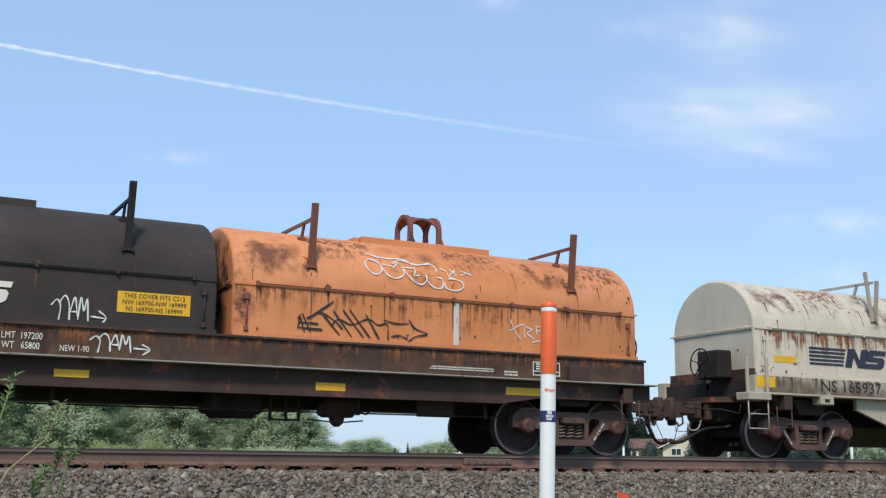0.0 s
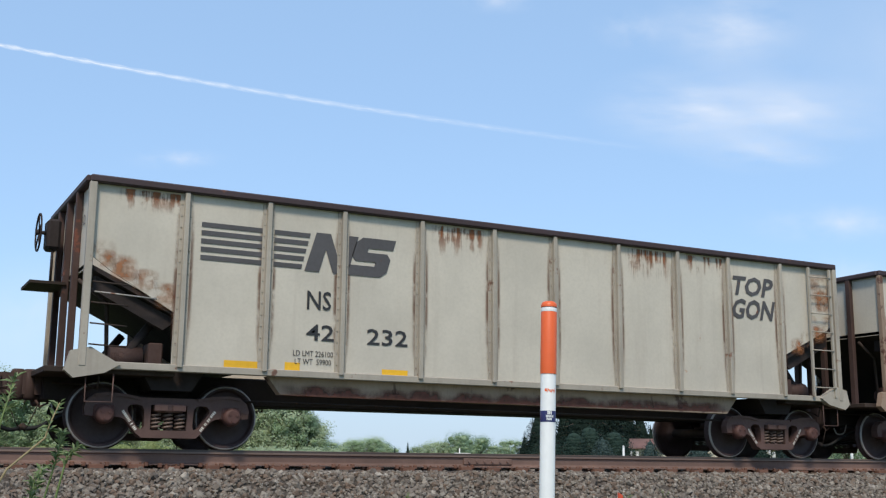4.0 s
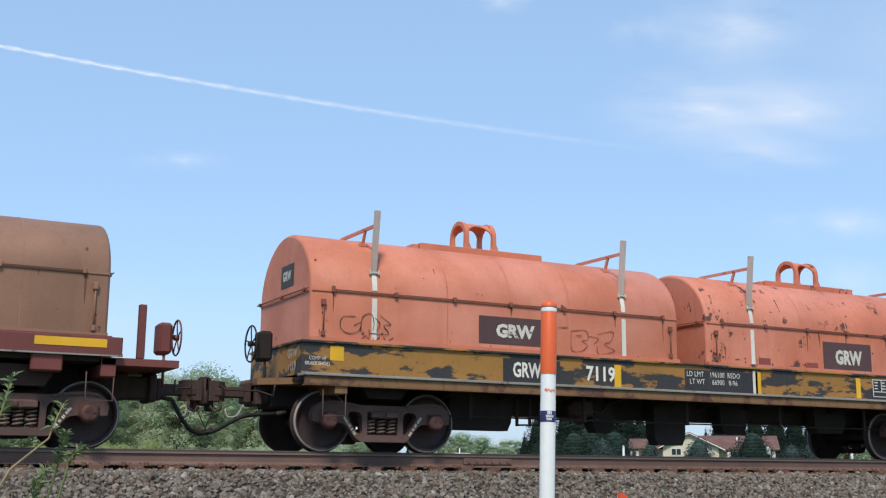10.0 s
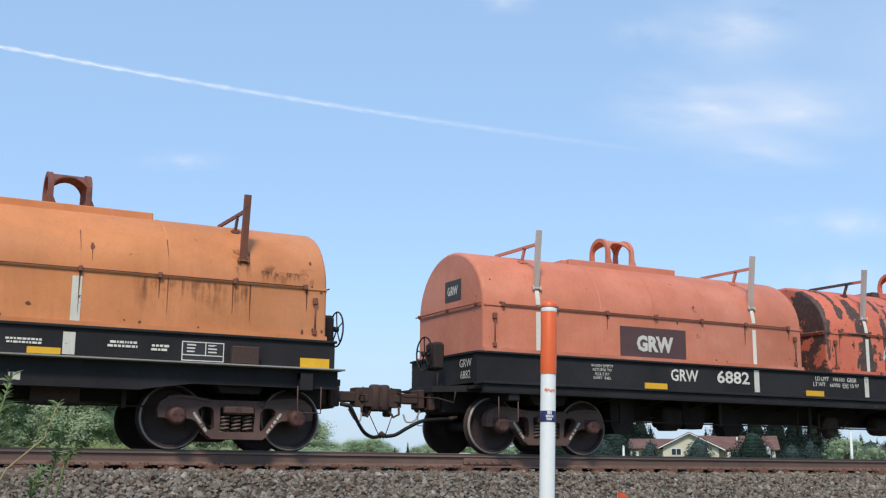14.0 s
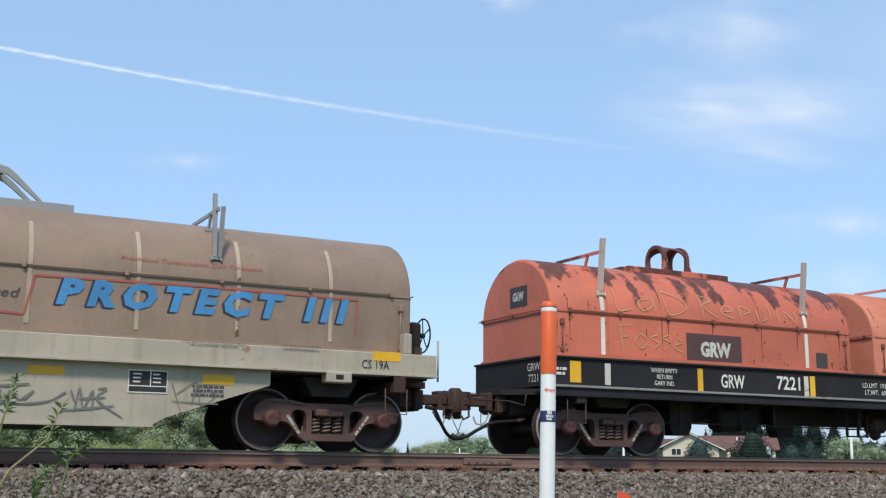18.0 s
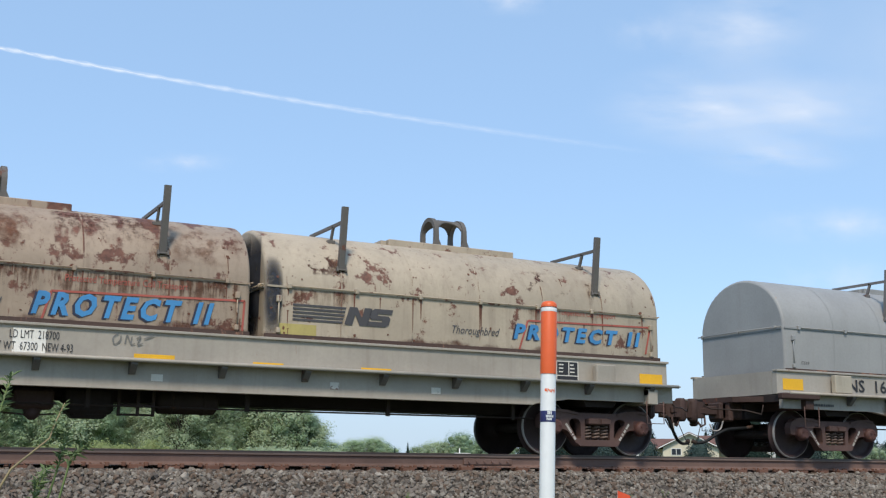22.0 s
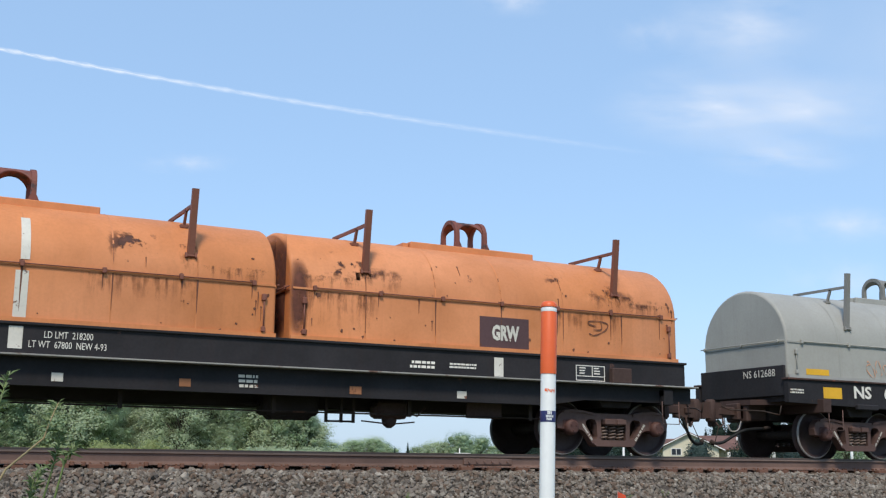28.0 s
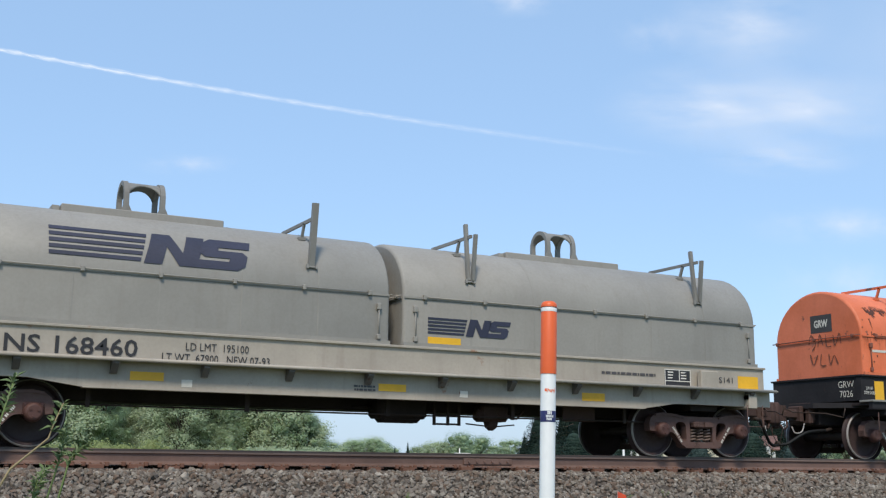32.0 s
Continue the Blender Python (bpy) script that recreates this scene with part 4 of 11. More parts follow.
def block_badge(car, plane, x0, z1, x1, z0, panel, mat=WORN_WHITE, ink=(0.24, 0.80)):
    """A dark panel with the owner's three stencilled letters."""
    rect(car, plane, x0, z1, x1, z0, panel, "badge_panel", "dark stencil panel with worn white letters" if mat else "dark overpainted panel")
    if not mat:
        return
    w, h = x1 - x0, z1 - z0
    letters(car, plane, x0 + w * ink[0], z0 + h * 0.75, x0 + w * ink[1], z0 + h * 0.24, "GRW", mat, bold=0.05, off=0.013)


def end_plane(xe):
    """The end face of a cover or trough, seen from the rear."""
    return lambda u_, z, off: (xe - off, -u_, z)


def frame_box(car, plane, x0, z1, x1, z0, mat=WHITE, fill=BLACK, seed=3):
    """The small ruled data panel that every car carries."""
    rect(car, plane, x0, z1, x1, z0, fill, "data_panel", "small black data panel with white rules")
    t_ = 0.014
    xm, zm = x0 + (x1 - x0) * 0.55, z0 + (z1 - z0) * 0.28
    ps = [[(x0, z0), (x0 + t_, z0), (x0 + t_, z1), (x0, z1)], [(x1 - t_, z0), (x1, z0), (x1, z1), (x1 - t_, z1)], [(x0, z0), (x1, z0), (x1, z0 + t_), (x0, z0 + t_)],
          [(x0, z1 - t_), (x1, z1 - t_), (x1, z1), (x0, z1)], [(xm, zm), (xm + t_, zm), (xm + t_, z1), (xm, z1)], [(x0, zm), (x1, zm), (x1, zm + t_), (x0, zm + t_)]]
    rnd = random.Random(seed)
    for k in range(6):
        xa, za = x0 + (x1 - x0) * (0.12 + 0.5 * (k % 2)), z0 + (z1 - z0) * (0.45 + 0.17 * (k // 2))
        ps.append([(xa, za), (xa + (x1 - x0) * rnd.uniform(0.12, 0.28), za), (xa + (x1 - x0) * 0.2, za + 0.02), (xa, za + 0.02)])
    polys(car, plane, ps, mat, "panel_ruling", off=0.012)


def scrawl(car, plane, x0, z1, x1, z0, mat, seed, strokes=6, thick=0.02, name="graffiti", loops=1.0):
    """Sprayed looping strokes that carry no readable writing."""
    rnd = random.Random(seed)
    w, h = (x1 - x0), (z1 - z0)
    for k in range(strokes):
        s_ = Shape()
        cx = x0 + w * (k + 0.5) / strokes
        span = w / strokes * rnd.uniform(0.8, 1.3)
        p0, p1, p2, p3 = rnd.uniform(0, 6.28), rnd.uniform(0.7, 1.6) * loops, rnd.uniform(1.2, 2.6) * loops, rnd.uniform(0, 6.28)
        pts = []
        for i in range(26):
            u_ = i / 25
            x = cx + span * (0.38 * math.sin(p0 + 6.28 * p1 * u_) + 0.22 * (u_ - 0.5))
            z = z0 + h * (0.5 + 0.44 * math.sin(p3 + 6.28 * p2 * 0.5 * u_) * (0.75 + 0.25 * math.cos(5 * u_ + p0)))
            pts.append((min(max(x, x0), x1), min(max(z, z0), z1)))
        vs = []
        for i, (x, z) in enumerate(pts):
            xa, za = pts[max(0, i - 1)]
            xb, zb = pts[min(len(pts) - 1, i + 1)]
            L = math.hypot(xb - xa, zb - za) or 1
            nx, nz_ = -(zb - za) / L, (xb - xa) / L
            th = thick * (0.7 + 0.5 * math.sin(i * 0.9 + k))
            o_ = 0.012 + 0.0009 * (k % 4) + 0.00004 * i
            vs += [plane(x + nx * th / 2, z + nz_ * th / 2, o_), plane(x - nx * th / 2, z - nz_ * th / 2, o_)]
        s_.add(vs, [(2 * i, 2 * i + 1, 2 * i + 3, 2 * i + 2) for i in range(len(pts) - 1)])
        part(name, s_, mat, car, "sprayed graffiti stroke")


def tag(car, plane, x0, z1, x1, z0, mat, strokes, thick=0.025, label="sprayed graffiti stroke", soft=True):
    """Sprayed strokes; each is a chain of points in hundredths of the box, from its lower corner."""
    for k, line in enumerate(strokes):
        pts = [(x0 + (x1 - x0) * a / 100, 0.0, z0 + (z1 - z0) * b_ / 100) for a, b_ in zip(line[::2], line[1::2])]
        pts = [(v.x, v.z) for v in (smooth_line(pts, 6) if soft and len(pts) > 2 else [Vector(pts[0]).lerp(Vector(pts[-1]), u_ / 6) for u_ in range(7)])]
        vs, n_ = [], len(pts)
        for i, (x, z) in enumerate(pts):
            (xa, za), (xb, zb) = pts[max(0, i - 1)], pts[min(n_ - 1, i + 1)]
            L = math.hypot(xb - xa, zb - za) or 1
            nx, nz_ = -(zb - za) / L, (xb - xa) / L
            th = thick * (0.78 + 0.22 * math.cos(i * 0.7 + k)) * (0.7 if i in (0, n_ - 1) else 1.0)
            o_ = 0.012 + 0.0011 * (k % 5) + 0.00003 * i
            vs += [plane(x + nx * th / 2, z + nz_ * th / 2, o_), plane(x - nx * th / 2, z - nz_ * th / 2, o_)]
        part("graffiti", Shape().add(vs, [(2 * i, 2 * i + 1, 2 * i + 3, 2 * i + 2) for i in range(n_ - 1)]), mat, car, label)


def rust_marks(car, arch, x0, x1, mat, seed, chips=14, lines=0, scuff=0, drip=0.5, seams=6):
    """Chips, scuffs, and drips below the latches and along the welds of one cover."""
    rnd, ps, pl = random.Random(seed), [], cover_plane(arch)

    def blob(cx, cz, rx, rz, n=9):
        ph = rnd.uniform(0, 6.28)
        ps.append([(cx + rx * math.cos(6.283 * i / n + ph) * rnd.uniform(0.55, 1.15), min(arch.top - 0.12, max(arch.z0 + 0.02, cz + rz * math.sin(6.283 * i / n + ph) * rnd.uniform(0.55, 1.15)))) for i in range(n)])

    def run_down(x, z, d, w):
        ps.append([(x - w, z), (x - w * rnd.uniform(0.4, 0.9), z - d * 0.5), (x - w * 0.2, z - d), (x + w * 0.3, z - d * 0.9), (x + w * rnd.uniform(0.4, 1.0), z - d * 0.4), (x + w, z)])
    for i in range(seams + 1):
        xs = x0 + 0.36 + (x1 - x0 - 0.72) * i / seams
        if rnd.random() < 0.9:
            blob(xs + rnd.uniform(-0.04, 0.04), arch.seam + rnd.uniform(-0.02, 0.05), rnd.uniform(0.03, 0.06), rnd.uniform(0.025, 0.05))
        if rnd.random() < drip:
            run_down(xs + rnd.uniform(-0.03, 0.03), arch.seam - 0.02, rnd.uniform(0.12, 0.45), rnd.uniform(0.008, 0.016))
    for k in range(lines):
        xs = x0 + (x1 - x0) * (k + 1) / (lines + 1)
        run_down(xs, arch.seam - 0.01, rnd.uniform(0.5, 0.72), rnd.uniform(0.008, 0.016))
        run_down(xs, arch.seam + rnd.uniform(0.25, 0.6), rnd.uniform(0.2, 0.5), 0.008)
    for k in range(chips):
        e = rnd.random()
        cx = rnd.uniform(x0 + 0.08, x1 - 0.08) if e < 0.55 else rnd.choice((x0 + 0.25, x1 - 0.25)) + rnd.uniform(-0.18, 0.18)
        cz = rnd.choice((rnd.uniform(arch.z0 + 0.06, arch.seam), rnd.uniform(arch.seam, arch.seam + 0.6), arch.z0 + rnd.uniform(0.04, 0.16)))
        r_ = rnd.uniform(0.008, 0.026) * (1.7 if rnd.random() < 0.12 else 1.0)
        blob(cx, cz, r_, r_ * rnd.uniform(0.5, 1.5))
        if rnd.random() < 0.3:
            run_down(cx, cz, rnd.uniform(0.08, 0.25), 0.006)
    for q, xe in ((1, x0), (-1, x1)):           # scuffs in broken rows beside the ends
        for k in range(scuff // 16):
            xa, zz = xe + q * (0.12 + 0.75 * k), arch.seam + 0.10 + 0.12 * (k % 2)
            smear(car, pl, min(xa, xa + q), zz + 0.22, max(xa, xa + q), zz, SCUFF, "dark scuffed row", off=0.0046)
            smear(car, pl, min(xa, xa + q), zz + 0.12, max(xa, xa + q), zz - 0.25, RUN_THIN, "thin rust runs", off=0.0042)
    return polys(car, pl, ps, mat, "rust_marks", "dark rust chips and drips", off=0.0052)


def smear_paint(name, col, kind="drip", strength=0.8, lo=0.44, hi=0.66):
    """A thin stain with soft borders: drips that run down from an edge, or a cloudy patch."""
    if name in MATS:
        return MATS[name]
    m, t, n, l, b = nodes_of(name)
    tc, sep = n.new("ShaderNodeTexCoord"), n.new("ShaderNodeSeparateXYZ")
    l.new(tc.outputs["Generated"], sep.inputs[0])
    dx = math_node(t, "ABSOLUTE", math_node(t, "SUBTRACT", sep.outputs[0], 0.5))
    side = step(t, dx, 0.5, 0.36)
    if kind == "drip":
        nz = noise_of(t, coords(t, (13, 13, 1.1)), 1.0, 6, 0.66)
        patch = noise_of(t, coords(t), 4.5, 7, 0.7)
        nz = math_node(t, "ADD", math_node(t, "MULTIPLY", nz, 0.62), math_node(t, "MULTIPLY", patch, 0.38))
        fall = step(t, sep.outputs[2], 0.0, 0.9)
        nz = math_node(t, "ADD", nz, math_node(t, "MULTIPLY", fall, 0.06))
        fall = math_node(t, "MULTIPLY", fall, step(t, sep.outputs[2], 1.0, 0.97))
    elif kind == "rise":
        nz = math_node(t, "ADD", math_node(t, "MULTIPLY", noise_of(t, coords(t, (2.4, 2.4, 1.2)), 1.0, 8, 0.62), 0.5), math_node(t, "MULTIPLY", noise_of(t, coords(t), 1.9, 6, 0.6), 0.5))
        nz = math_node(t, "ADD", nz, math_node(t, "MULTIPLY", step(t, sep.outputs[2], 1.0, 0.0), 0.22))
        fall = math_node(t, "MULTIPLY", step(t, sep.outputs[2], 1.0, 0.72), step(t, sep.outputs[2], 0.0, 0.03))
        side = step(t, dx, 0.5, 0.44)
    else:
        nz = noise_of(t, coords(t), *((1.1, 4, 0.42) if kind == "soft" else (2.6, 8, 0.66)))
        dz = math_node(t, "ABSOLUTE", math_node(t, "SUBTRACT", sep.outputs[2], 0.5))
        far_ = math_node(t, "SQRT", math_node(t, "ADD", math_node(t, "MULTIPLY", dx, dx), math_node(t, "MULTIPLY", dz, dz)))
        fall = math_node(t, "MULTIPLY", step(t, far_, 0.58, 0.24), step(t, dz, 0.5, 0.40))
        side = step(t, dx, 0.5, 0.40)
    a = math_node(t, "MULTIPLY", math_node(t, "MULTIPLY", step(t, nz, lo, hi), fall), math_node(t, "MULTIPLY", side, strength))
    l.new(a, b.inputs["Alpha"])
    l.new(blend(t, step(t, noise_of(t, coords(t), 11, 4), 0.35, 0.7), dim(col, 0.72), dim(col, 1.25)), b.inputs["Base Color"])
    b.inputs["Roughness"].default_value = 0.8
    MATS[name] = m
    return m


def smear(car, plane, x0, z1, x1, z0, mat, label="soft rusty stain", off=0.0025):
    n = max(1, int(abs(z1 - z0) / 0.08))
    zs = [z1 + (z0 - z1) * i / n for i in range(n + 1)]
    ob = part("stain", Shape().add([plane(x, z, off) for z in zs for x in (x0, x1)], [(2 * i, 2 * i + 1, 2 * i + 3, 2 * i + 2) for i in range(n)]), mat, car, label)
    return ob


RUN_ORANGE = smear_paint("orange_rust_runs", (0.27, 0.098, 0.038), "drip", 0.95, 0.515, 0.60)
RUN_BROWN = smear_paint("brown_rust_runs", (0.13, 0.055, 0.03), "drip", 0.85, 0.52, 0.64)
RUN_THIN = smear_paint("thin_rust_runs", (0.16, 0.06, 0.028), "drip", 0.6, 0.52, 0.66)
RUN_DARK = smear_paint("dark_grime_runs", (0.05, 0.035, 0.028), "drip", 0.7)
SCUFF = smear_paint("dark_rust_scuff", (0.10, 0.040, 0.027), "cloud", 0.75, 0.54, 0.66)
CLOUD_RUST = smear_paint("cloudy_rust", (0.17, 0.068, 0.035), "cloud", 0.7, 0.46, 0.62)
SOFT_BROWN = smear_paint("soft_brown_fade", (0.25, 0.085, 0.036), "soft", 0.75, 0.40, 0.58)
CLOUD_ORANGE = smear_paint("cloudy_orange_rust", (0.33, 0.13, 0.05), "cloud", 0.8, 0.42, 0.60)
CLOUD_DARK = smear_paint("cloudy_dark_stain", (0.07, 0.032, 0.030), "cloud", 0.85, 0.44, 0.58)
RISE_PURPLE = smear_paint("purple_brown_rust", (0.15, 0.055, 0.038), "rise", 0.8, 0.50, 0.66)
RISE_GRIME = smear_paint("brown_grime", (0.15, 0.085, 0.05), "rise", 0.7, 0.50, 0.75)


HALO = smear_paint("peach_spray_halo", (0.66, 0.34, 0.13), "cloud", 0.95, 0.10, 0.38)
HALO_DARK = smear_paint("navy_spray_shadow", (0.022, 0.036, 0.07), "cloud", 0.95, 0.10, 0.36)


def mural(car, plane, x0, z1, x1, z0):
    """A large sprayed piece: a soft peach halo, interlocked rounded letter strokes shaded from mint to blue with dark outlines, and blue rays at the foot."""
    rnd = random.Random(4)
    w, h = x1 - x0, z1 - z0
    deep = paint("deep_blue_spray", (0.022, 0.036, 0.060), 0.65, streak=0.05, mottle=0.3)
    bright = spray_fade("mint_to_blue_spray", (0.045, 0.17, 0.36), (0.17, 0.38, 0.40), (0.46, 0.56, 0.44), z0 + 0.02 * h, z0 + 0.62 * h)
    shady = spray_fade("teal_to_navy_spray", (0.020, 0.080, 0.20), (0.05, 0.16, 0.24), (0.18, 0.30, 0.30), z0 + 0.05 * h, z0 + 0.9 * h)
    gleam = paint("pale_blue_spray", (0.62, 0.66, 0.60), 0.65, streak=0)
    for k, (u_, v_) in enumerate(((0.02, 0.55), (0.10, 0.80), (0.20, 0.88), (0.30, 0.90), (0.40, 0.86), (0.50, 0.80), (0.60, 0.80), (0.70, 0.72), (0.78, 0.66), (0.86, 0.60), (0.93, 0.52), (0.97, 0.34), (0.96, 0.14), (0.04, 0.25), (0.0, 0.12), (0.74, 0.80))):
        cx, cz, r_ = x0 + w * u_, z0 + h * v_, h * rnd.uniform(0.20, 0.28)
        smear(car, plane, cx - r_ * 1.2, cz + r_, cx + r_ * 1.2, max(z0, cz - r_), HALO, "soft peach spray", off=0.002 + 0.0004 * k)
    base = [(x0 + w * 0.10, z0), (x0 + w * 0.92, z0)] + [(x0 + w * (0.90 - 0.82 * k / 23), z0 + h * (0.16 + 0.50 * math.sin(math.pi * min(1.0, 0.10 + k / 22)) ** 0.6 + 0.05 * math.sin(k * 2.9))) for k in range(24)]
    polys(car, plane, [base], shady, "graffiti_base", "dark blue sprayed base", off=0.0168)
    for u_, v_ in ((0.15, 0.62), (0.45, 0.55), (0.57, 0.62)):
        smear(car, plane, x0 + w * (u_ - 0.06), z0 + h * (v_ + 0.17), x0 + w * (u_ + 0.06), z0 + h * (v_ - 0.17), HALO_DARK, "dark spray shadow", off=0.0176)
    # strokes: start, bend and end in hundredths of the piece, and the half width in thousandths of its height
    top_row = ((16, 97, 22, 70, 28, 48, 92), (27, 60, 28, 40, 26, 18, 46), (31, 95, 32, 84, 36, 66, 36), (30, 80, 35, 54, 46, 34, 72), (38, 93, 39, 82, 39, 66, 52))
    mid_row = ((43, 76, 46, 50, 46, 16, 60), (46, 87, 49, 60, 53, 28, 34), (54, 82, 55, 70, 56, 60, 44), (62, 86, 61, 70, 58, 54, 80), (66, 66, 63, 56, 60, 46, 36), (53, 56, 56, 40, 64, 28, 42))
    end_row = ((73, 55, 69, 38, 66, 16, 66), (79, 68, 77, 60, 74, 52, 42), (76, 46, 70, 34, 86, 16, 40), (83, 52, 82, 42, 76, 36, 40), (80, 36, 83, 26, 85, 14, 44), (93, 62, 92, 50, 91, 38, 42), (87, 60, 86, 52, 86, 46, 26))
    foot_row = ((54, 36, 60, 30, 67, 30, 34), (14, 4, 19, 16, 25, 30, 34), (24, 2, 29, 14, 34, 26, 38), (34, 2, 40, 12, 44, 22, 34), (46, 2, 54, 8, 62, 18, 48), (60, 2, 64, 8, 66, 16, 36), (66, 18, 74, 10, 82, 1, 46), (78, 14, 84, 6, 90, 1, 34), (8, 2, 11, 10, 16, 26, 24), (70, 2, 72, 6, 73, 10, 20))
    left_row = ((2, 46, 6, 44, 12, 46, 74), (9, 80, 9, 66, 13, 50, 62), (3, 28, 8, 26, 16, 34, 60), (15, 70, 16, 58, 20, 44, 40))
    for n_, (ua, va, ub, vb, uc, vc, hw) in enumerate(foot_row + left_row + top_row + mid_row + end_row):
        line = smooth_line([(x0 + w * u_ / 100, 0, max(z0 + 0.01, z0 + h * v_ / 100)) for u_, v_ in ((ua, va), (ub, vb), (uc, vc))], 7)
        wd, m_ = 1.22 * h * hw / 1000, len(line)

        def outline(g, a=-1.0, b_=1.0, f0=0, f1=None):
            lf, rt = [], []
            f1_ = m_ - 1 if f1 is None else f1
            for i in range(f0, f1_ + 1):
                p, q = line[max(0, i - 1)], line[min(m_ - 1, i + 1)]
                d = (q - p).normalized()
                u_ = i / (m_ - 1)
                r_ = (wd * min(1.0, 0.72 + 2.2 * u_) * (1.0 if u_ < 0.55 else 1.0 - 0.34 * (u_ - 0.55) / 0.45)) + g
                for side, sgn in ((lf, a), (rt, b_)):
                    side.append((line[i].x - d.z * r_ * sgn, max(z0, line[i].z + d.x * r_ * sgn)))
            return lf + rt[::-1]
        o_ = 0.0185 + 0.0007 * n_
        polys(car, plane, [outline(0.026)], deep, "graffiti_outline", "dark sprayed outline", off=o_)
        polys(car, plane, [outline(0.0)], shady if n_ % 4 == 3 or 10 <= n_ < 14 else bright, "graffiti_stroke", "blue-green sprayed letter stroke", off=o_ + 0.0002)
        polys(car, plane, [outline(-0.004, -1.0, -0.35)], shady, "graffiti_shade", "shaded side of a sprayed stroke", off=o_ + 0.0004)
        if n_ % 2 == 0:
            polys(car, plane, [outline(-0.010, 0.72, 0.86, 4, 12)], gleam, "graffiti_highlight", "pale sprayed highlight", off=o_ + 0.0005)
    def front(x, z, off):
        return plane(x, z, off + 0.036)

    tag(car, front, x0, z1, x1, z0, gleam, ((18, 6, 24, 20), (30, 4, 38, 14, 48, 18), (40, 6, 50, 12), (52, 14, 64, 8), (66, 22, 76, 12, 86, 2), (70, 24, 80, 16), (56, 22, 60, 34), (60, 20, 68, 30), (24, 84, 27, 62), (35, 84, 34, 72), (48, 80, 51, 56), (62, 82, 60, 66), (74, 50, 70, 34), (3, 50, 14, 40), (6, 24, 14, 32)), 0.014, "thin pale sprayed line")
    tag(car, front, x0 + 0.10 * w, z0 + 0.56 * h, x0 + 0.20 * w, z0 + 0.38 * h, gleam, ((0, 100, 100, 100), (100, 100, 100, 0), (100, 0, 0, 0), (0, 0, 0, 100), (12, 70, 25, 25), (35, 25, 40, 75), (55, 75, 55, 25), (70, 25, 85, 72), (-25, 110, 10, 100), (100, 105, 130, 130), (-20, -12, 130, -18)), 0.012, soft=False)
# ---------------------------------------------------------------- the land and the track
GROUND_Z = -1.15
ROCK = speckle("ballast_stone", [(0.065, 0.052, 0.042), (0.139, 0.115, 0.094), (0.200, 0.174, 0.144), (0.261, 0.226, 0.187), (0.139, 0.094, 0.068), (0.217, 0.187, 0.157), (0.113, 0.091, 0.077), (0.479, 0.426, 0.357)], 18, 0.9, island=True)
# near-black bed: the dark of the gaps between stones is put into its colour
GAP_DARK_GRAVEL = speckle("ballast_bed", [(0.022, 0.018, 0.015), (0.085, 0.070, 0.058), (0.045, 0.037, 0.031)], 22, 0.95)
SOIL = speckle("grassy_ground", [(0.05, 0.075, 0.02), (0.10, 0.13, 0.04), (0.14, 0.13, 0.07)], 0.8, 0.95)
RAIL_SIDE = paint("rusty_rail", (0.170, 0.102, 0.079), 0.8, rust=0.0, rust_scale=2.5, rust_col=(0.085, 0.04, 0.028), streak=0.0, bump=0.3, mottle=0.22)
RAIL_TOP = paint("polished_rail_head", (0.16, 0.14, 0.13), 0.35, metal=0.8, streak=0)
TIE = paint("weathered_tie_wood", (0.075, 0.058, 0.048), 0.9, rust=0.3, rust_col=(0.035, 0.028, 0.025), bump=0.6)
PLATE = paint("rusty_tie_plate", (0.16, 0.075, 0.048), 0.85, rust=0.4)

gs = Shape()
rnd = random.Random(3)
gx = [-1500, -600, -320, -120] + list(range(-40, 61, 5)) + [90, 160, 320, 700, 1500]
gy = [-1500, -400, -120, -60, -40, -30, -24, -20, -17, -14, -11, -9, -7, -5.5, -4.2, 4.2, 6, 9, 14, 24, 50, 100, 200, 400, 900, 2500]
gv = [(x, y, GROUND_Z + (0 if abs(y) < 6 else rnd.uniform(-0.07, 0.07))) for y in gy for x in gx]
nx_ = len(gx)
gs.add(gv, [(j * nx_ + i, j * nx_ + i + 1, (j + 1) * nx_ + i + 1, (j + 1) * nx_ + i) for j in range(len(gy) - 1) for i in range(nx_ - 1)], 0, True)
thing("ground", "uneven grassy ground along the railway line", "ground", kind="structure", me=gs.mesh("ground", SOIL))

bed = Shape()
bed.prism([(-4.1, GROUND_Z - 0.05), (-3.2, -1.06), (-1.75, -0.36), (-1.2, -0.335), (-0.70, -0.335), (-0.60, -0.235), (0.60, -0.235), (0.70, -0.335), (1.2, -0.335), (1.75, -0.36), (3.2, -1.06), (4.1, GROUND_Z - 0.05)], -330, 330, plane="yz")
ballast = thing("ballast_bed", "crushed-stone ballast bed under the track, coloured dark as the gaps between stones", "ballast", kind="structure", me=bed.mesh("ballast_bed", GAP_DARK_GRAVEL))


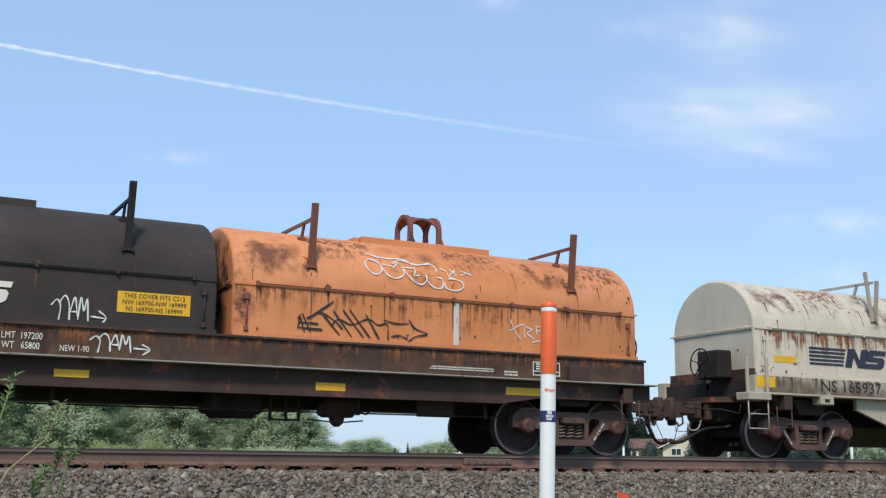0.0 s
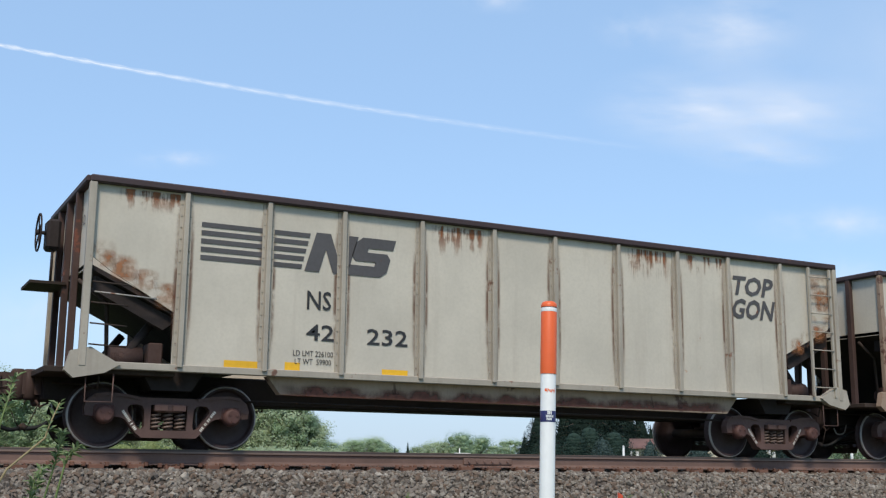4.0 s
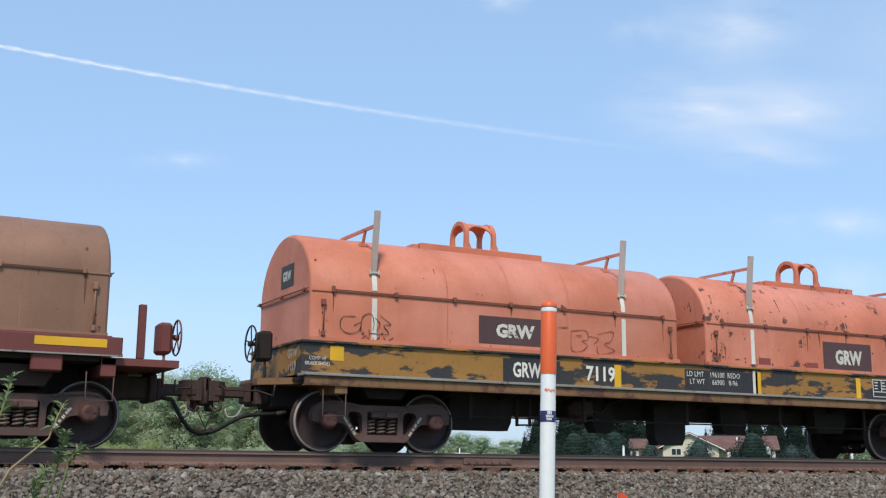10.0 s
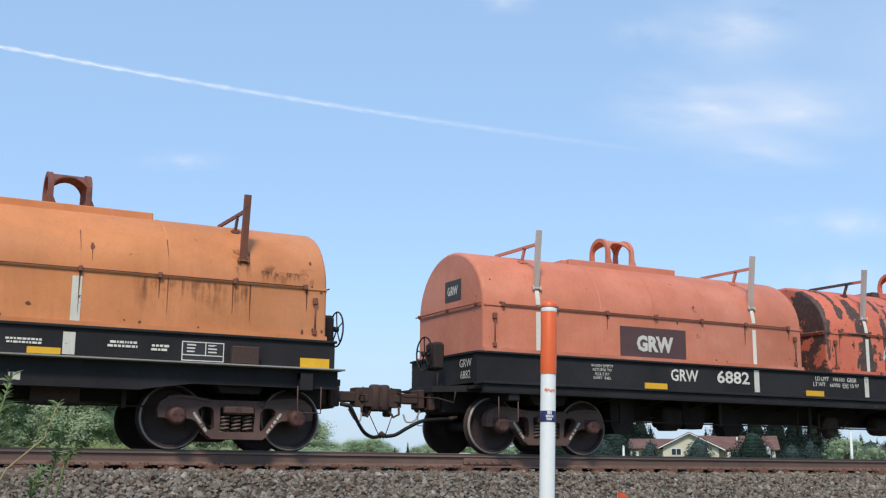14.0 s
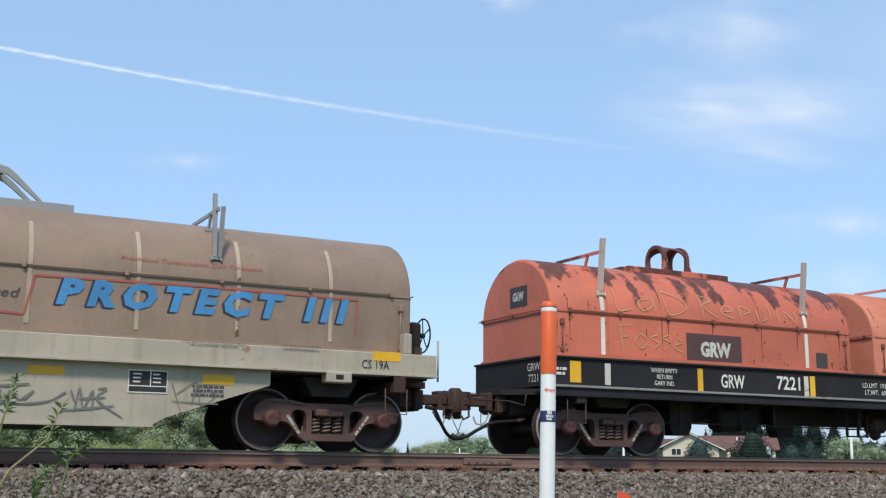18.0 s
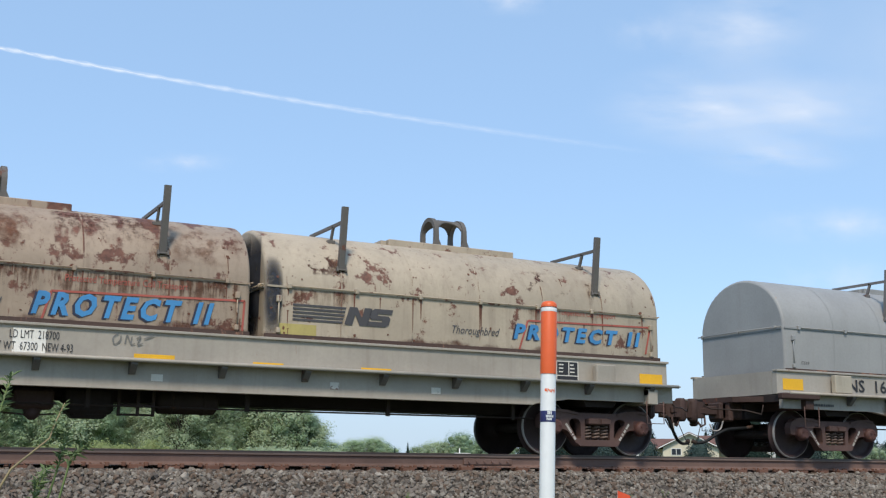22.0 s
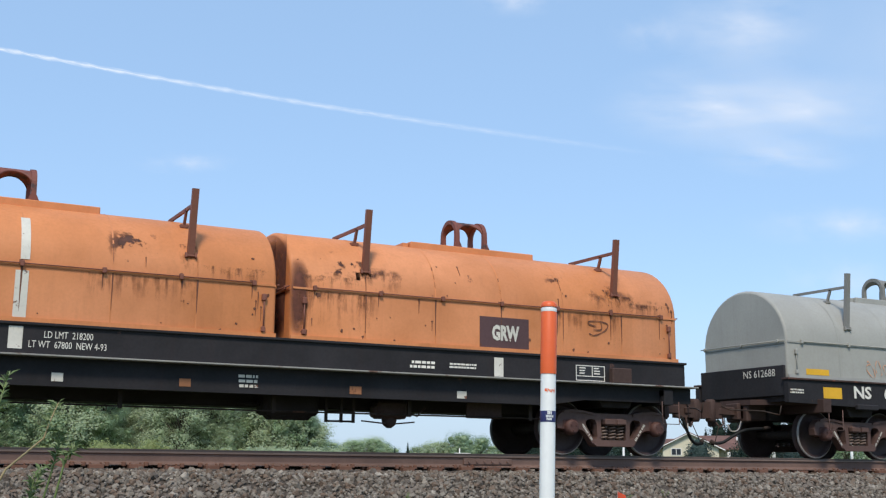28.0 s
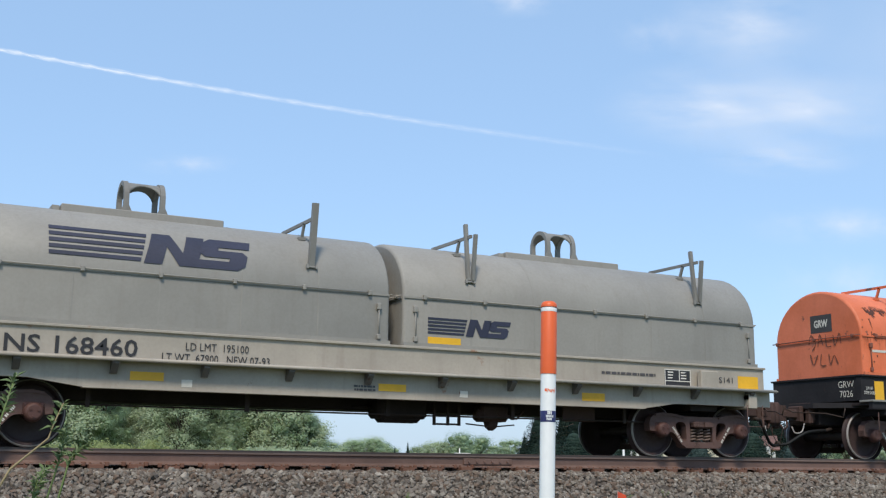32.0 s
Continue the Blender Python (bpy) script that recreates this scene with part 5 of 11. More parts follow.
def stones(x0, x1, y0, y1, count, seed, size=(0.018, 0.036)):
    """Crushed stones strewn over the near shoulder, joined."""
    r = np.random.RandomState(seed)
    verts, faces = [], []
    # corners of a crushed block: a cube with each side as a flat, uneven fan
    verts = [(x, y, z) for x in (-.62, .62) for y in (-.62, .62) for z in (-.62, .62)] + [(.8, 0, 0), (-.8, 0, 0), (0, .8, 0), (0, -.8, 0), (0, 0, .8), (0, 0, -.8)]
    for c_, ring in ((8, (4, 6, 7, 5)), (9, (0, 1, 3, 2)), (10, (2, 3, 7, 6)), (11, (0, 4, 5, 1)), (12, (1, 5, 7, 3)), (13, (0, 2, 6, 4))):
        faces += [(ring[k], ring[(k + 1) % 4], c_) for k in range(4)]
    V0, F0 = np.array(verts), np.array(faces)
    nv = len(V0)
    X, Y = r.uniform(x0, x1, count), r.uniform(y0, y1, count)
    Z = np.where(np.abs(Y) < 0.66, -0.25, np.where(np.abs(Y) < 1.75, -0.335 - 0.025 * np.clip((np.abs(Y) - 1.2) / 0.55, 0, 1), -0.36 - (np.abs(Y) - 1.75) * 0.483))
    S = r.uniform(size[0], size[1], count) * np.where(r.rand(count) < 0.07, 1.5, 1.0)
    V = np.repeat(V0[None], count, 0) * (1 + 0.34 * r.uniform(-1, 1, (count, nv, 3)))
    V *= S[:, None, None] * r.uniform(0.65, 1.25, (count, 1, 3))
    q = r.normal(size=(count, 4))
    q /= np.linalg.norm(q, axis=1)[:, None]
    w, x, y, z = q.T
    Rm = np.stack([1 - 2 * (y * y + z * z), 2 * (x * y - z * w), 2 * (x * z + y * w), 2 * (x * y + z * w), 1 - 2 * (x * x + z * z), 2 * (y * z - x * w), 2 * (x * z - y * w), 2 * (y * z + x * w), 1 - 2 * (x * x + y * y)], 1).reshape(count, 3, 3)
    V = np.einsum("nij,nkj->nki", Rm, V) + np.stack([X, Y, Z + S * r.uniform(0.1, 0.9, count)], 1)[:, None]
    F = F0[None] + (np.arange(count) * nv)[:, None, None]
    me = bpy.data.meshes.new("stones")
    V, F = V.reshape(-1, 3), F.reshape(-1, 3)
    me.vertices.add(len(V))
    me.vertices.foreach_set("co", V.ravel())
    me.loops.add(F.size)
    me.loops.foreach_set("vertex_index", F.ravel())
    me.polygons.add(len(F))
    me.polygons.foreach_set("loop_start", np.arange(0, F.size, 3))
    me.polygons.foreach_set("loop_total", np.full(len(F), 3))
    me.materials.append(ROCK)
    me.update(calc_edges=True)
    me.shade_flat()
    return me


put("stones", stones(-1.0, 27.0, -2.75, -0.86, 24000, 7, (0.017, 0.042)), ballast, "grey crushed stones")["kind"] = "stuff"
loose = [stones(-0.01, 0.01, -0.01, 0.01, 1, 90 + k, (0.04, 0.05)) for k in range(6)]
for me in loose:
    co = np.array([v.co[:] for v in me.vertices])
    for v, p in zip(me.vertices, co - co.mean(0)):
        v.co = p
rnd = random.Random(19)
for k in range(260):
    y = rnd.uniform(-2.5, -1.0)
    z = -0.335 if y > -1.2 else -0.35 if y > -1.75 else -0.36 + (y + 1.75) * 0.483
    put("stone", loose[k % 6], ballast, "", pose(rnd.uniform(0.5, 20), y, z + 0.035, rnd.uniform(0, 360), rnd.uniform(0, 360), rnd.uniform(0, 360)))
put("stones", stones(-1.0, 27.0, -0.66, 0.66, 3500, 8), ballast, "grey crushed stones")["kind"] = "stuff"


def rail_profile(y):
    half = [(0.0, 0.0), (0.030, 0.0), (0.036, -0.006), (0.037, -0.030), (0.038, -0.056), (0.013, -0.070), (0.010, -0.10), (0.011, -0.165), (0.024, -0.188), (0.074, -0.202), (0.076, -0.218)]
    return [(y + a, z) for a, z in half] + [(y - a, z) for a, z in half[::-1]]


RAIL_HEAD = paint("oiled_rail_head", (0.075, 0.054, 0.045), 0.5, streak=0, rust=0.0)
RAIL_EDGE = paint("scuffed_rail_edge", (0.20, 0.135, 0.105), 0.5, streak=0, rust=0.0, rust_col=(0.10, 0.06, 0.045))
for y in (-0.755, 0.755):
    rs = Shape().prism(rail_profile(y), -330, 330, plane="yz")
    rs.box(-330, 330, y - 0.028, y + 0.028, -0.004, 0.0015, mi=1)
    for q in (-1, 1):
        rs.box(-330, 330, *sorted((y + q * 0.030, y + q * 0.0385)), -0.030, -0.004, mi=2)
        rs.box(-330, 330, *sorted((y + q * 0.030, y + q * 0.0395)), -0.056, -0.030, mi=3)
    rl = thing("rail", "rusty steel rail with a polished running head", "rail", kind="structure", group="rails", me=rs.mesh("rail", [RAIL_SIDE, RAIL_TOP, RAIL_HEAD, RAIL_EDGE]))
    if y < 0:
        near_rail = rl

tie_me = Shape().box(-0.115, 0.115, -1.30, 1.30, -0.44, -0.268, 0.012).mesh("tie", TIE)
spike_me = Shape().box(-0.012, 0.012, -0.02, 0.02, -0.23, -0.188, 0.005).mesh("spike", PLATE)
anchor_me = Shape().box(-0.03, 0.03, -0.03, 0.03, -0.245, -0.180, 0.01).mesh("rail_anchor", PLATE)
plate_me = Shape().box(-0.10, 0.10, -0.93, -0.58, -0.272, -0.217, 0.004).mesh("tie_plate", PLATE)
rnd = random.Random(11)
for i in range(-8, 62):
    x = i * 0.52 + rnd.uniform(-0.03, 0.03)
    t_ = thing("railway_tie", "weathered wooden railway tie bedded in ballast", "railway tie", pose(x, rnd.uniform(-0.03, 0.03), rnd.uniform(-0.012, 0.006), 0, 0, rnd.uniform(-1, 1)), group="ties under the rails", me=tie_me)
    put("tie_plate", plate_me, t_)
    for q in (-1, 1):
        for dx in (-0.07, 0.07):
            put("spike", spike_me, t_, "", pose(dx, -0.755 + q * 0.085, 0))
    for dx in (-0.155, 0.155):
        put("rail_anchor", anchor_me, t_, "", pose(dx, -0.815, 0))

# joint bars on the near rail
for x in (-2.4, 9.3, 21.0):
    jb = Shape().box(x - 0.45, x + 0.45, -0.80, -0.768, -0.175, -0.075, 0.01)
    for k in range(6):
        jb.tube([(x - 0.36 + 0.144 * k, -0.80, -0.125), (x - 0.36 + 0.144 * k, -0.825, -0.125)], 0.018, 6)
    part("joint_bar", jb, RAIL_SIDE, near_rail)

# ---------------------------------------------------------------- marker post, flag and weeds by the line
POST_WHITE = paint("white_plastic_tube", (0.74, 0.74, 0.72), 0.4, streak=0.12, rust=0.03, mottle=0.04)
POST_ORANGE = paint("orange_plastic_sleeve", (0.78, 0.125, 0.025), 0.45, streak=0.06, mottle=0.05)
LABEL_BLUE = paint("blue_label", (0.020, 0.022, 0.10), 0.4, streak=0)
mp_ = thing("marker_post", "white and orange plastic utility marker post beside the track", "marker post", pose(3.25, -11.84, GROUND_Z, 0, 1.35, 0))
PB = -GROUND_Z


def ring_part(name, z0, z1, r, mat, parent, n=28, label="", cap=False):
    prof = [(r, z0), (r, z1 - 0.012), (r - 0.004, z1 - 0.003), (r - 0.010, z1)]
    if cap:
        prof = [(r, z0), (r, z1 - 0.02), (r - 0.006, z1 - 0.008), (r - 0.016, z1 - 0.001), (0.001, z1)]
    s_ = Shape()
    vs = [(q * math.cos(2 * math.pi * k / n), q * math.sin(2 * math.pi * k / n), z) for q, z in prof for k in range(n)]
    s_.add(vs, [(i * n + k, i * n + (k + 1) % n, (i + 1) * n + (k + 1) % n, (i + 1) * n + k) for i in range(len(prof) - 1) for k in range(n)], 0, True)
    return part(name, s_, mat, parent, label)


ring_part("tube", -0.3, PB + 0.60, 0.0405, POST_WHITE, mp_, cap=True)
ring_part("sleeve", PB + 0.285, PB + 0.625, 0.0432, POST_ORANGE, mp_, label="orange sleeve")
ring_part("reflective_band", PB + 0.618, PB + 0.645, 0.0425, POST_WHITE, mp_, label="white band")
ring_part("cap", PB + 0.643, PB + 0.675, 0.0432, POST_ORANGE, mp_, label="orange cap", cap=True)
ring_part("sticker", PB + 0.032, PB + 0.10, 0.0416, LABEL_BLUE, mp_, label="blue sticker with white print")
pr = Shape()
for r_, (w_, z_) in enumerate(((0.5, 0.080), (0.85, 0.062), (0.7, 0.047))):
    k = 0
    a = -1.95 - w_ / 2
    while a < -1.95 + w_ / 2:
        b_ = a + (0.10 if r_ else 0.16)
        pts = [(0.0428 * math.cos(w), 0.0428 * math.sin(w)) for w in (a, (a + b_) / 2, b_)]
        h_ = 0.006 if r_ else 0.009
        pr.add([(x, y, PB + z_ - h_) for x, y in pts] + [(x, y, PB + z_ + h_) for x, y in pts], [(0, 1, 4, 3), (1, 2, 5, 4)])
        a = b_ + 0.04
part("small_print", pr, POST_WHITE, mp_)
scuff = Shape()
rnd = random.Random(5)
for k in range(16):
    a = -2.6 + 1.5 * k / 16
    z_ = PB + 0.196 + rnd.uniform(-0.006, 0.006)
    h_ = rnd.uniform(0.002, 0.008)
    pts = [(0.0415 * math.cos(w), 0.0415 * math.sin(w)) for w in (a, a + 0.10)]
    scuff.add([(x, y, z_ - h_) for x, y in pts] + [(x, y, z_ + h_) for x, y in pts], [(0, 1, 3, 2)])
part("paint_scuff", scuff, POST_ORANGE, mp_, "orange paint scuff")

FLAG = paint("red_orange_flag_vinyl", (0.72, 0.085, 0.03), 0.5, streak=0)
pin_flag = thing("pin_flag", "small red-orange marker flag on a wire", "marker flag", pose(4.02, -11.43, 0))
part("wire", Shape().tube([(0, 0, GROUND_Z - 0.1), (0, 0, -0.33)], 0.002, 5), BARE, pin_flag)
fl = Shape()
fv = [(0.0 + 0.075 * u_, 0.008 * math.sin(u_ * 5), -0.33 - 0.07 * v_ - 0.03 * u_ * (1 - v_)) for u_ in (0, 0.33, 0.66, 1.0) for v_ in (0, 0.5, 1.0)]
fl.add(fv, [(i * 3 + j, i * 3 + j + 1, i * 3 + j + 4, i * 3 + j + 3) for i in range(3) for j in range(2)], 0, True)
part("flag", fl, FLAG, pin_flag)

LEAF_WEED = speckle("weed_leaf", [(0.10, 0.145, 0.060), (0.15, 0.20, 0.090), (0.21, 0.25, 0.13)], 9, 0.7, island=True, bump=0.1)
STALK_DRY = paint("dry_stalk", (0.30, 0.23, 0.12), 0.8, streak=0)
STALK_GREEN = paint("green_stalk", (0.13, 0.18, 0.05), 0.7, streak=0)


def weed(m, label, stems, seed, leaf=0.05):
    """A weed: each stem is a list of points with leaves along its outer part."""
    rnd = random.Random(seed)
    w_ = thing("weed", label, "weed", m)
    for pts, dense, start, dry in stems:
        st = part("stalk", Shape().tube(pts, [0.005 * (1 - 0.75 * i / (len(pts) - 1)) + 0.0008 for i in range(len(pts))], 5), STALK_DRY if dry else STALK_GREEN, w_)
        lf = Shape()
        P_ = [Vector(p) for p in pts]
        for k in range(dense):
            u_ = start + (1 - start) * (k + rnd.random()) / dense
            f_ = u_ * (len(P_) - 1)
            i = min(int(f_), len(P_) - 2)
            p = P_[i].lerp(P_[i + 1], f_ - i)
            d = (P_[i + 1] - P_[i]).normalized()
            out = Vector((rnd.uniform(-1, 1), rnd.uniform(-1, 1), rnd.uniform(-0.2, 0.7))).normalized()
            out = (out + d * 0.5).normalized()
            side = out.cross(Vector((rnd.uniform(-1, 1), rnd.uniform(-1, 1), 1))).normalized()
            L = leaf * rnd.uniform(0.6, 1.3)
            wd = L * 0.11
            droop = Vector((0, 0, -0.25 * L))
            lf.add([p, p + out * L * 0.45 + side * wd, p + out * L + droop, p + out * L * 0.45 - side * wd], [(0, 1, 2, 3)])
        part("leaves", lf, LEAF_WEED, st)
    return w_

# weeds in front of the line, near the camera
weed_a = weed(pose(0.55, -12.7, GROUND_Z), "leafy green weed with a dry bent stalk", [
    ([(-0.16, 0.0, 0.0), (-0.10, 0.0, 0.80), (-0.037, 0.0, 0.927), (0.085, 0.02, 1.035), (0.10, 0.02, 1.09), (0.127, 0.02, 1.16)], 34, 0.66, True),
    ([(0.06, 0.1, 0.0), (0.09, 0.1, 0.75), (0.14, 0.1, 0.96), (0.156, 0.1, 1.06)], 95, 0.6, False),
    ([(0.02, 0.2, 0.0), (0.06, 0.2, 0.75), (0.11, 0.2, 0.93)], 60, 0.65, False),
    ([(0.10, 0.0, 0.0), (0.12, 0.0, 0.78), (0.16, 0.0, 0.97), (0.20, 0.0, 1.005)], 60, 0.6, False),
    ([(0.04, 0.15, 0.0), (0.05, 0.15, 0.7), (0.08, 0.15, 0.90)], 55, 0.65, False),
], 5, 0.042)
weed_b = weed(pose(0.28, -12.9, GROUND_Z), "tall thin green weed", [
    ([(0.08, 0.0, 0.0), (0.13, 0.0, 0.7), (0.165, 0.0, 1.08), (0.20, 0.0, 1.23)], 48, 0.72, False),
    ([(0.05, 0.1, 0.0), (0.09, 0.1, 0.6), (0.14, 0.1, 1.10), (0.15, 0.1, 1.16)], 40, 0.7, False),
], 6, 0.045)
rnd = random.Random(31)
for k in range(26):
    x, y = (rnd.uniform(7.0, 12.5), rnd.uniform(-3.4, -2.35)) if k < 16 else (rnd.uniform(1.0, 8.0), rnd.uniform(-3.3, -2.5))
    z = -0.36 + (y + 1.75) * 0.483
    stems = []
    for j in range(rnd.randint(3, 6)):
        a, L = rnd.uniform(0, 6.28), rnd.uniform(0.06, 0.16)
        stems.append(([(0, 0, -0.03), (0.04 * math.cos(a), 0.04 * math.sin(a), L * 0.6), (0.09 * math.cos(a), 0.09 * math.sin(a), L)], 9, 0.1, False))
    weed(pose(x, y, z), "small green weed growing in ballast", stems, 100 + k, 0.05)
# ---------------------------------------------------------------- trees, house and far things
# distance haze is put into these leaf colours, far paler than real leaves
LEAF_A = speckle("hazed_broadleaf_foliage", [(0.309, 0.403, 0.242), (0.403, 0.504, 0.309), (0.497, 0.591, 0.390)], 0.6, 0.85, island=True, bump=0.0, leaf=0.5)
LEAF_B = speckle("hazed_pale_foliage", [(0.335, 0.416, 0.260), (0.434, 0.509, 0.329), (0.522, 0.590, 0.397)], 0.6, 0.85, island=True, bump=0.0, leaf=0.5)
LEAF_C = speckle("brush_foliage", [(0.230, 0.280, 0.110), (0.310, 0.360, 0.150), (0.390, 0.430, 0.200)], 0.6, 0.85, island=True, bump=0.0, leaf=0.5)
NEEDLE = speckle("dark_spruce_needles", [(0.007, 0.014, 0.010), (0.012, 0.022, 0.016), (0.020, 0.034, 0.024)], 0.6, 0.85, island=True, bump=0.0)
NEEDLE_MID = speckle("green_spruce_needles", [(0.012, 0.024, 0.018), (0.022, 0.040, 0.030), (0.036, 0.058, 0.044)], 0.6, 0.85, island=True, bump=0.0)
NEEDLE_BLUE = speckle("blue_spruce_needles", [(0.026, 0.044, 0.040), (0.044, 0.068, 0.062), (0.066, 0.094, 0.086)], 0.6, 0.85, island=True, bump=0.0)
BARK = paint("grey_brown_bark", (0.10, 0.075, 0.055), 0.95, streak=0.4, bump=0.8)


def place(az, dist):
    a = radians(az)
    return dist * math.sin(a), -16.88 + dist * math.cos(a)


def crown_mesh(name, lumps, count, leaf, mat, seed, turn=(0.0, -0.15, 0.2), body=0.0, cores=(), loose=0.12):
    """Leaves (bent quads) strewn through a set of lumps (centre, radii)."""
    r = np.random.RandomState(seed)
    wgt = np.array([l[1][0] * l[1][1] * l[1][2] for l in lumps]) ** 0.75
    pick = r.choice(len(lumps), count, p=wgt / wgt.sum())
    C, Rr = np.array([l[0] for l in lumps])[pick], np.array([l[1] for l in lumps])[pick]
    d = r.normal(size=(count, 3))
    d /= np.linalg.norm(d, axis=1)[:, None]
    rad = r.uniform(0.55, 1.0, count) ** 0.5
    ctr = C + d * Rr * rad[:, None] * r.uniform(0.85, 1.0 + loose, (count, 1))
    nrm = d * 0.8 + r.normal(size=(count, 3)) * 0.38 + np.array(turn)
    nrm /= np.linalg.norm(nrm, axis=1)[:, None]
    a = np.cross(nrm, r.normal(size=(count, 3)))
    a /= np.linalg.norm(a, axis=1)[:, None]
    b_ = np.cross(nrm, a)
    s_ = leaf * r.uniform(0.6, 1.4, count)[:, None]
    if body:                                    # a dense inner mass of twigs and leaves behind the outer ones
        cores = cores or lumps
        n_, ring = len(cores), 8
        ph, th = np.meshgrid(np.linspace(0.12, 3.02, 6), np.arange(ring) * 6.2832 / ring, indexing="ij")
        ball = np.stack([np.sin(ph) * np.cos(th), np.sin(ph) * np.sin(th), np.cos(ph)], -1).reshape(-1, 3)
        core = np.concatenate([np.array(c_) + ball * np.array(r_) * body * r.uniform(0.86, 1.1, (len(ball), 1)) for c_, r_ in cores])
        quad = np.array([(i * ring + j, (i + 1) * ring + j, (i + 1) * ring + (j + 1) % ring, i * ring + (j + 1) % ring) for i in range(5) for j in range(ring)])
        core_f = np.concatenate([quad + k * len(ball) for k in range(n_)])
    V = np.stack([ctr - a * s_, ctr + b_ * s_ * 0.7 + nrm * s_ * 0.15, ctr + a * s_, ctr - b_ * s_ * 0.7 + nrm * s_ * 0.15], 1).reshape(-1, 3)
    F = np.arange(count * 4).reshape(-1, 4)
    if body:
        F = np.concatenate([F, core_f + len(V)])
        V = np.concatenate([V, core])
    me = bpy.data.meshes.new(name)
    me.vertices.add(len(V))
    me.vertices.foreach_set("co", V.ravel())
    me.loops.add(F.size)
    me.loops.foreach_set("vertex_index", F.ravel())
    me.polygons.add(len(F))
    me.polygons.foreach_set("loop_start", np.arange(0, F.size, 4))
    me.polygons.foreach_set("loop_total", np.full(len(F), 4))
    me.materials.append(mat)
    me.update(calc_edges=True)
    return me


def broadleaf(h, w, seed, mat, label, count=20000, group=""):
    """A deciduous tree: tapered trunk, limbs, and a lumpy open crown."""
    rnd = random.Random(seed)
    tr = thing("tree", label, "tree", group=group)
    s_ = Shape()
    top = Vector((rnd.uniform(-0.05, 0.05) * h, rnd.uniform(-0.05, 0.05) * h, h * 0.72))
    s_.tube([(0, 0, -0.3), (0, 0, 0.1 * h), top * 0.5, top], [0.035 * h, 0.026 * h, 0.018 * h, 0.005 * h], 8)
    lumps = []
    for k in range(rnd.randint(64, 76)):
        a = rnd.uniform(0, 6.28)
        z = h * rnd.uniform(0.16, 0.88)
        spread = w * 0.5 * (1.0 - 0.55 * max(0, (z / h - 0.5) / 0.5)) * rnd.uniform(0.30, 1.0)
        c = Vector((spread * math.cos(a), spread * math.sin(a), z))
        s_.tube([(0, 0, z * 0.55), c * 0.5 + Vector((0, 0, z * 0.32)), c], [0.011 * h, 0.007 * h, 0.002 * h], 5)
        rr = w * rnd.uniform(0.05, 0.12)
        lumps.append((tuple(c), (rr * rnd.uniform(0.8, 1.3), rr, rr * rnd.uniform(0.6, 1.0))))
    lumps.append(((top.x, top.y, h * 0.86), (w * 0.17, w * 0.17, h * 0.13)))
    part("trunk", s_, BARK, tr)
    put("crown", crown_mesh("crown", lumps, count, 0.008 * h + 0.025, mat, seed, (0.0, -0.9, 1.1), 0.55, (), 1.1), tr)
    return tr


def spruce(h, w, seed, mat, label, count=5200, group="", bulge=0.85):
    """A conifer: drooping branch tiers inside a ragged cone."""
    rnd = random.Random(seed)
    tr = thing("spruce_tree", label, "conifer", group=group)
    s_ = Shape().tube([(0, 0, -0.3), (0, 0, 0.5 * h), (0, 0, h * 0.98)], [0.022 * h, 0.014 * h, 0.002 * h], 8)
    lumps = []
    cores, tiers = [], 15
    for i in range(tiers):
        u_ = i / (tiers - 1)
        z = h * (0.04 + 0.90 * u_)
        rad = w * 0.46 * (1 - u_) ** bulge + 0.02 * w
        nb = max(3, int(9 * (1 - u_)) + 2)
        for k in range(nb):
            a = 6.28 * (k + rnd.uniform(-0.3, 0.3)) / nb + i
            rr = rad * rnd.uniform(0.90, 1.06)
            tip = Vector((rr * math.cos(a), rr * math.sin(a), z - 0.10 * rr + h * rnd.uniform(-0.035, 0.035)))
            s_.tube([(0, 0, z + 0.1 * rr), tuple(tip)], [0.006 * h, 0.0015 * h], 4)
            c = tip * 0.66 + Vector((0, 0, z * 0.34 + 0.02 * h))
            if k == 0:
                cores.append(((0, 0, z), (rad * 0.74, rad * 0.74, h * 0.10)))
            lumps.append((tuple(c), (rr * 0.36 + 0.02 * w, rr * 0.36 + 0.02 * w, h * 0.085)))
    part("trunk", s_, BARK, tr)
    put("crown", crown_mesh("crown", lumps, count, 0.007 * h + 0.035, mat, seed, (0.0, -0.25, 0.35), 0.92, cores, 0.5), tr)
    return tr


def set_tree(proto, az, dist, scale=1.0, turn=0, used=[]):
    x, y = place(az, dist)
    m = Matrix.Translation((x, y, GROUND_Z)) @ Matrix.Rotation(radians(turn), 4, "Z") @ Matrix.Scale(scale, 4)
    if proto.name not in used:
        used.append(proto.name)
        proto.matrix_basis = m
        return proto
    return copy_thing(proto, m @ Matrix.Scale(1 / proto.scale.x, 4))


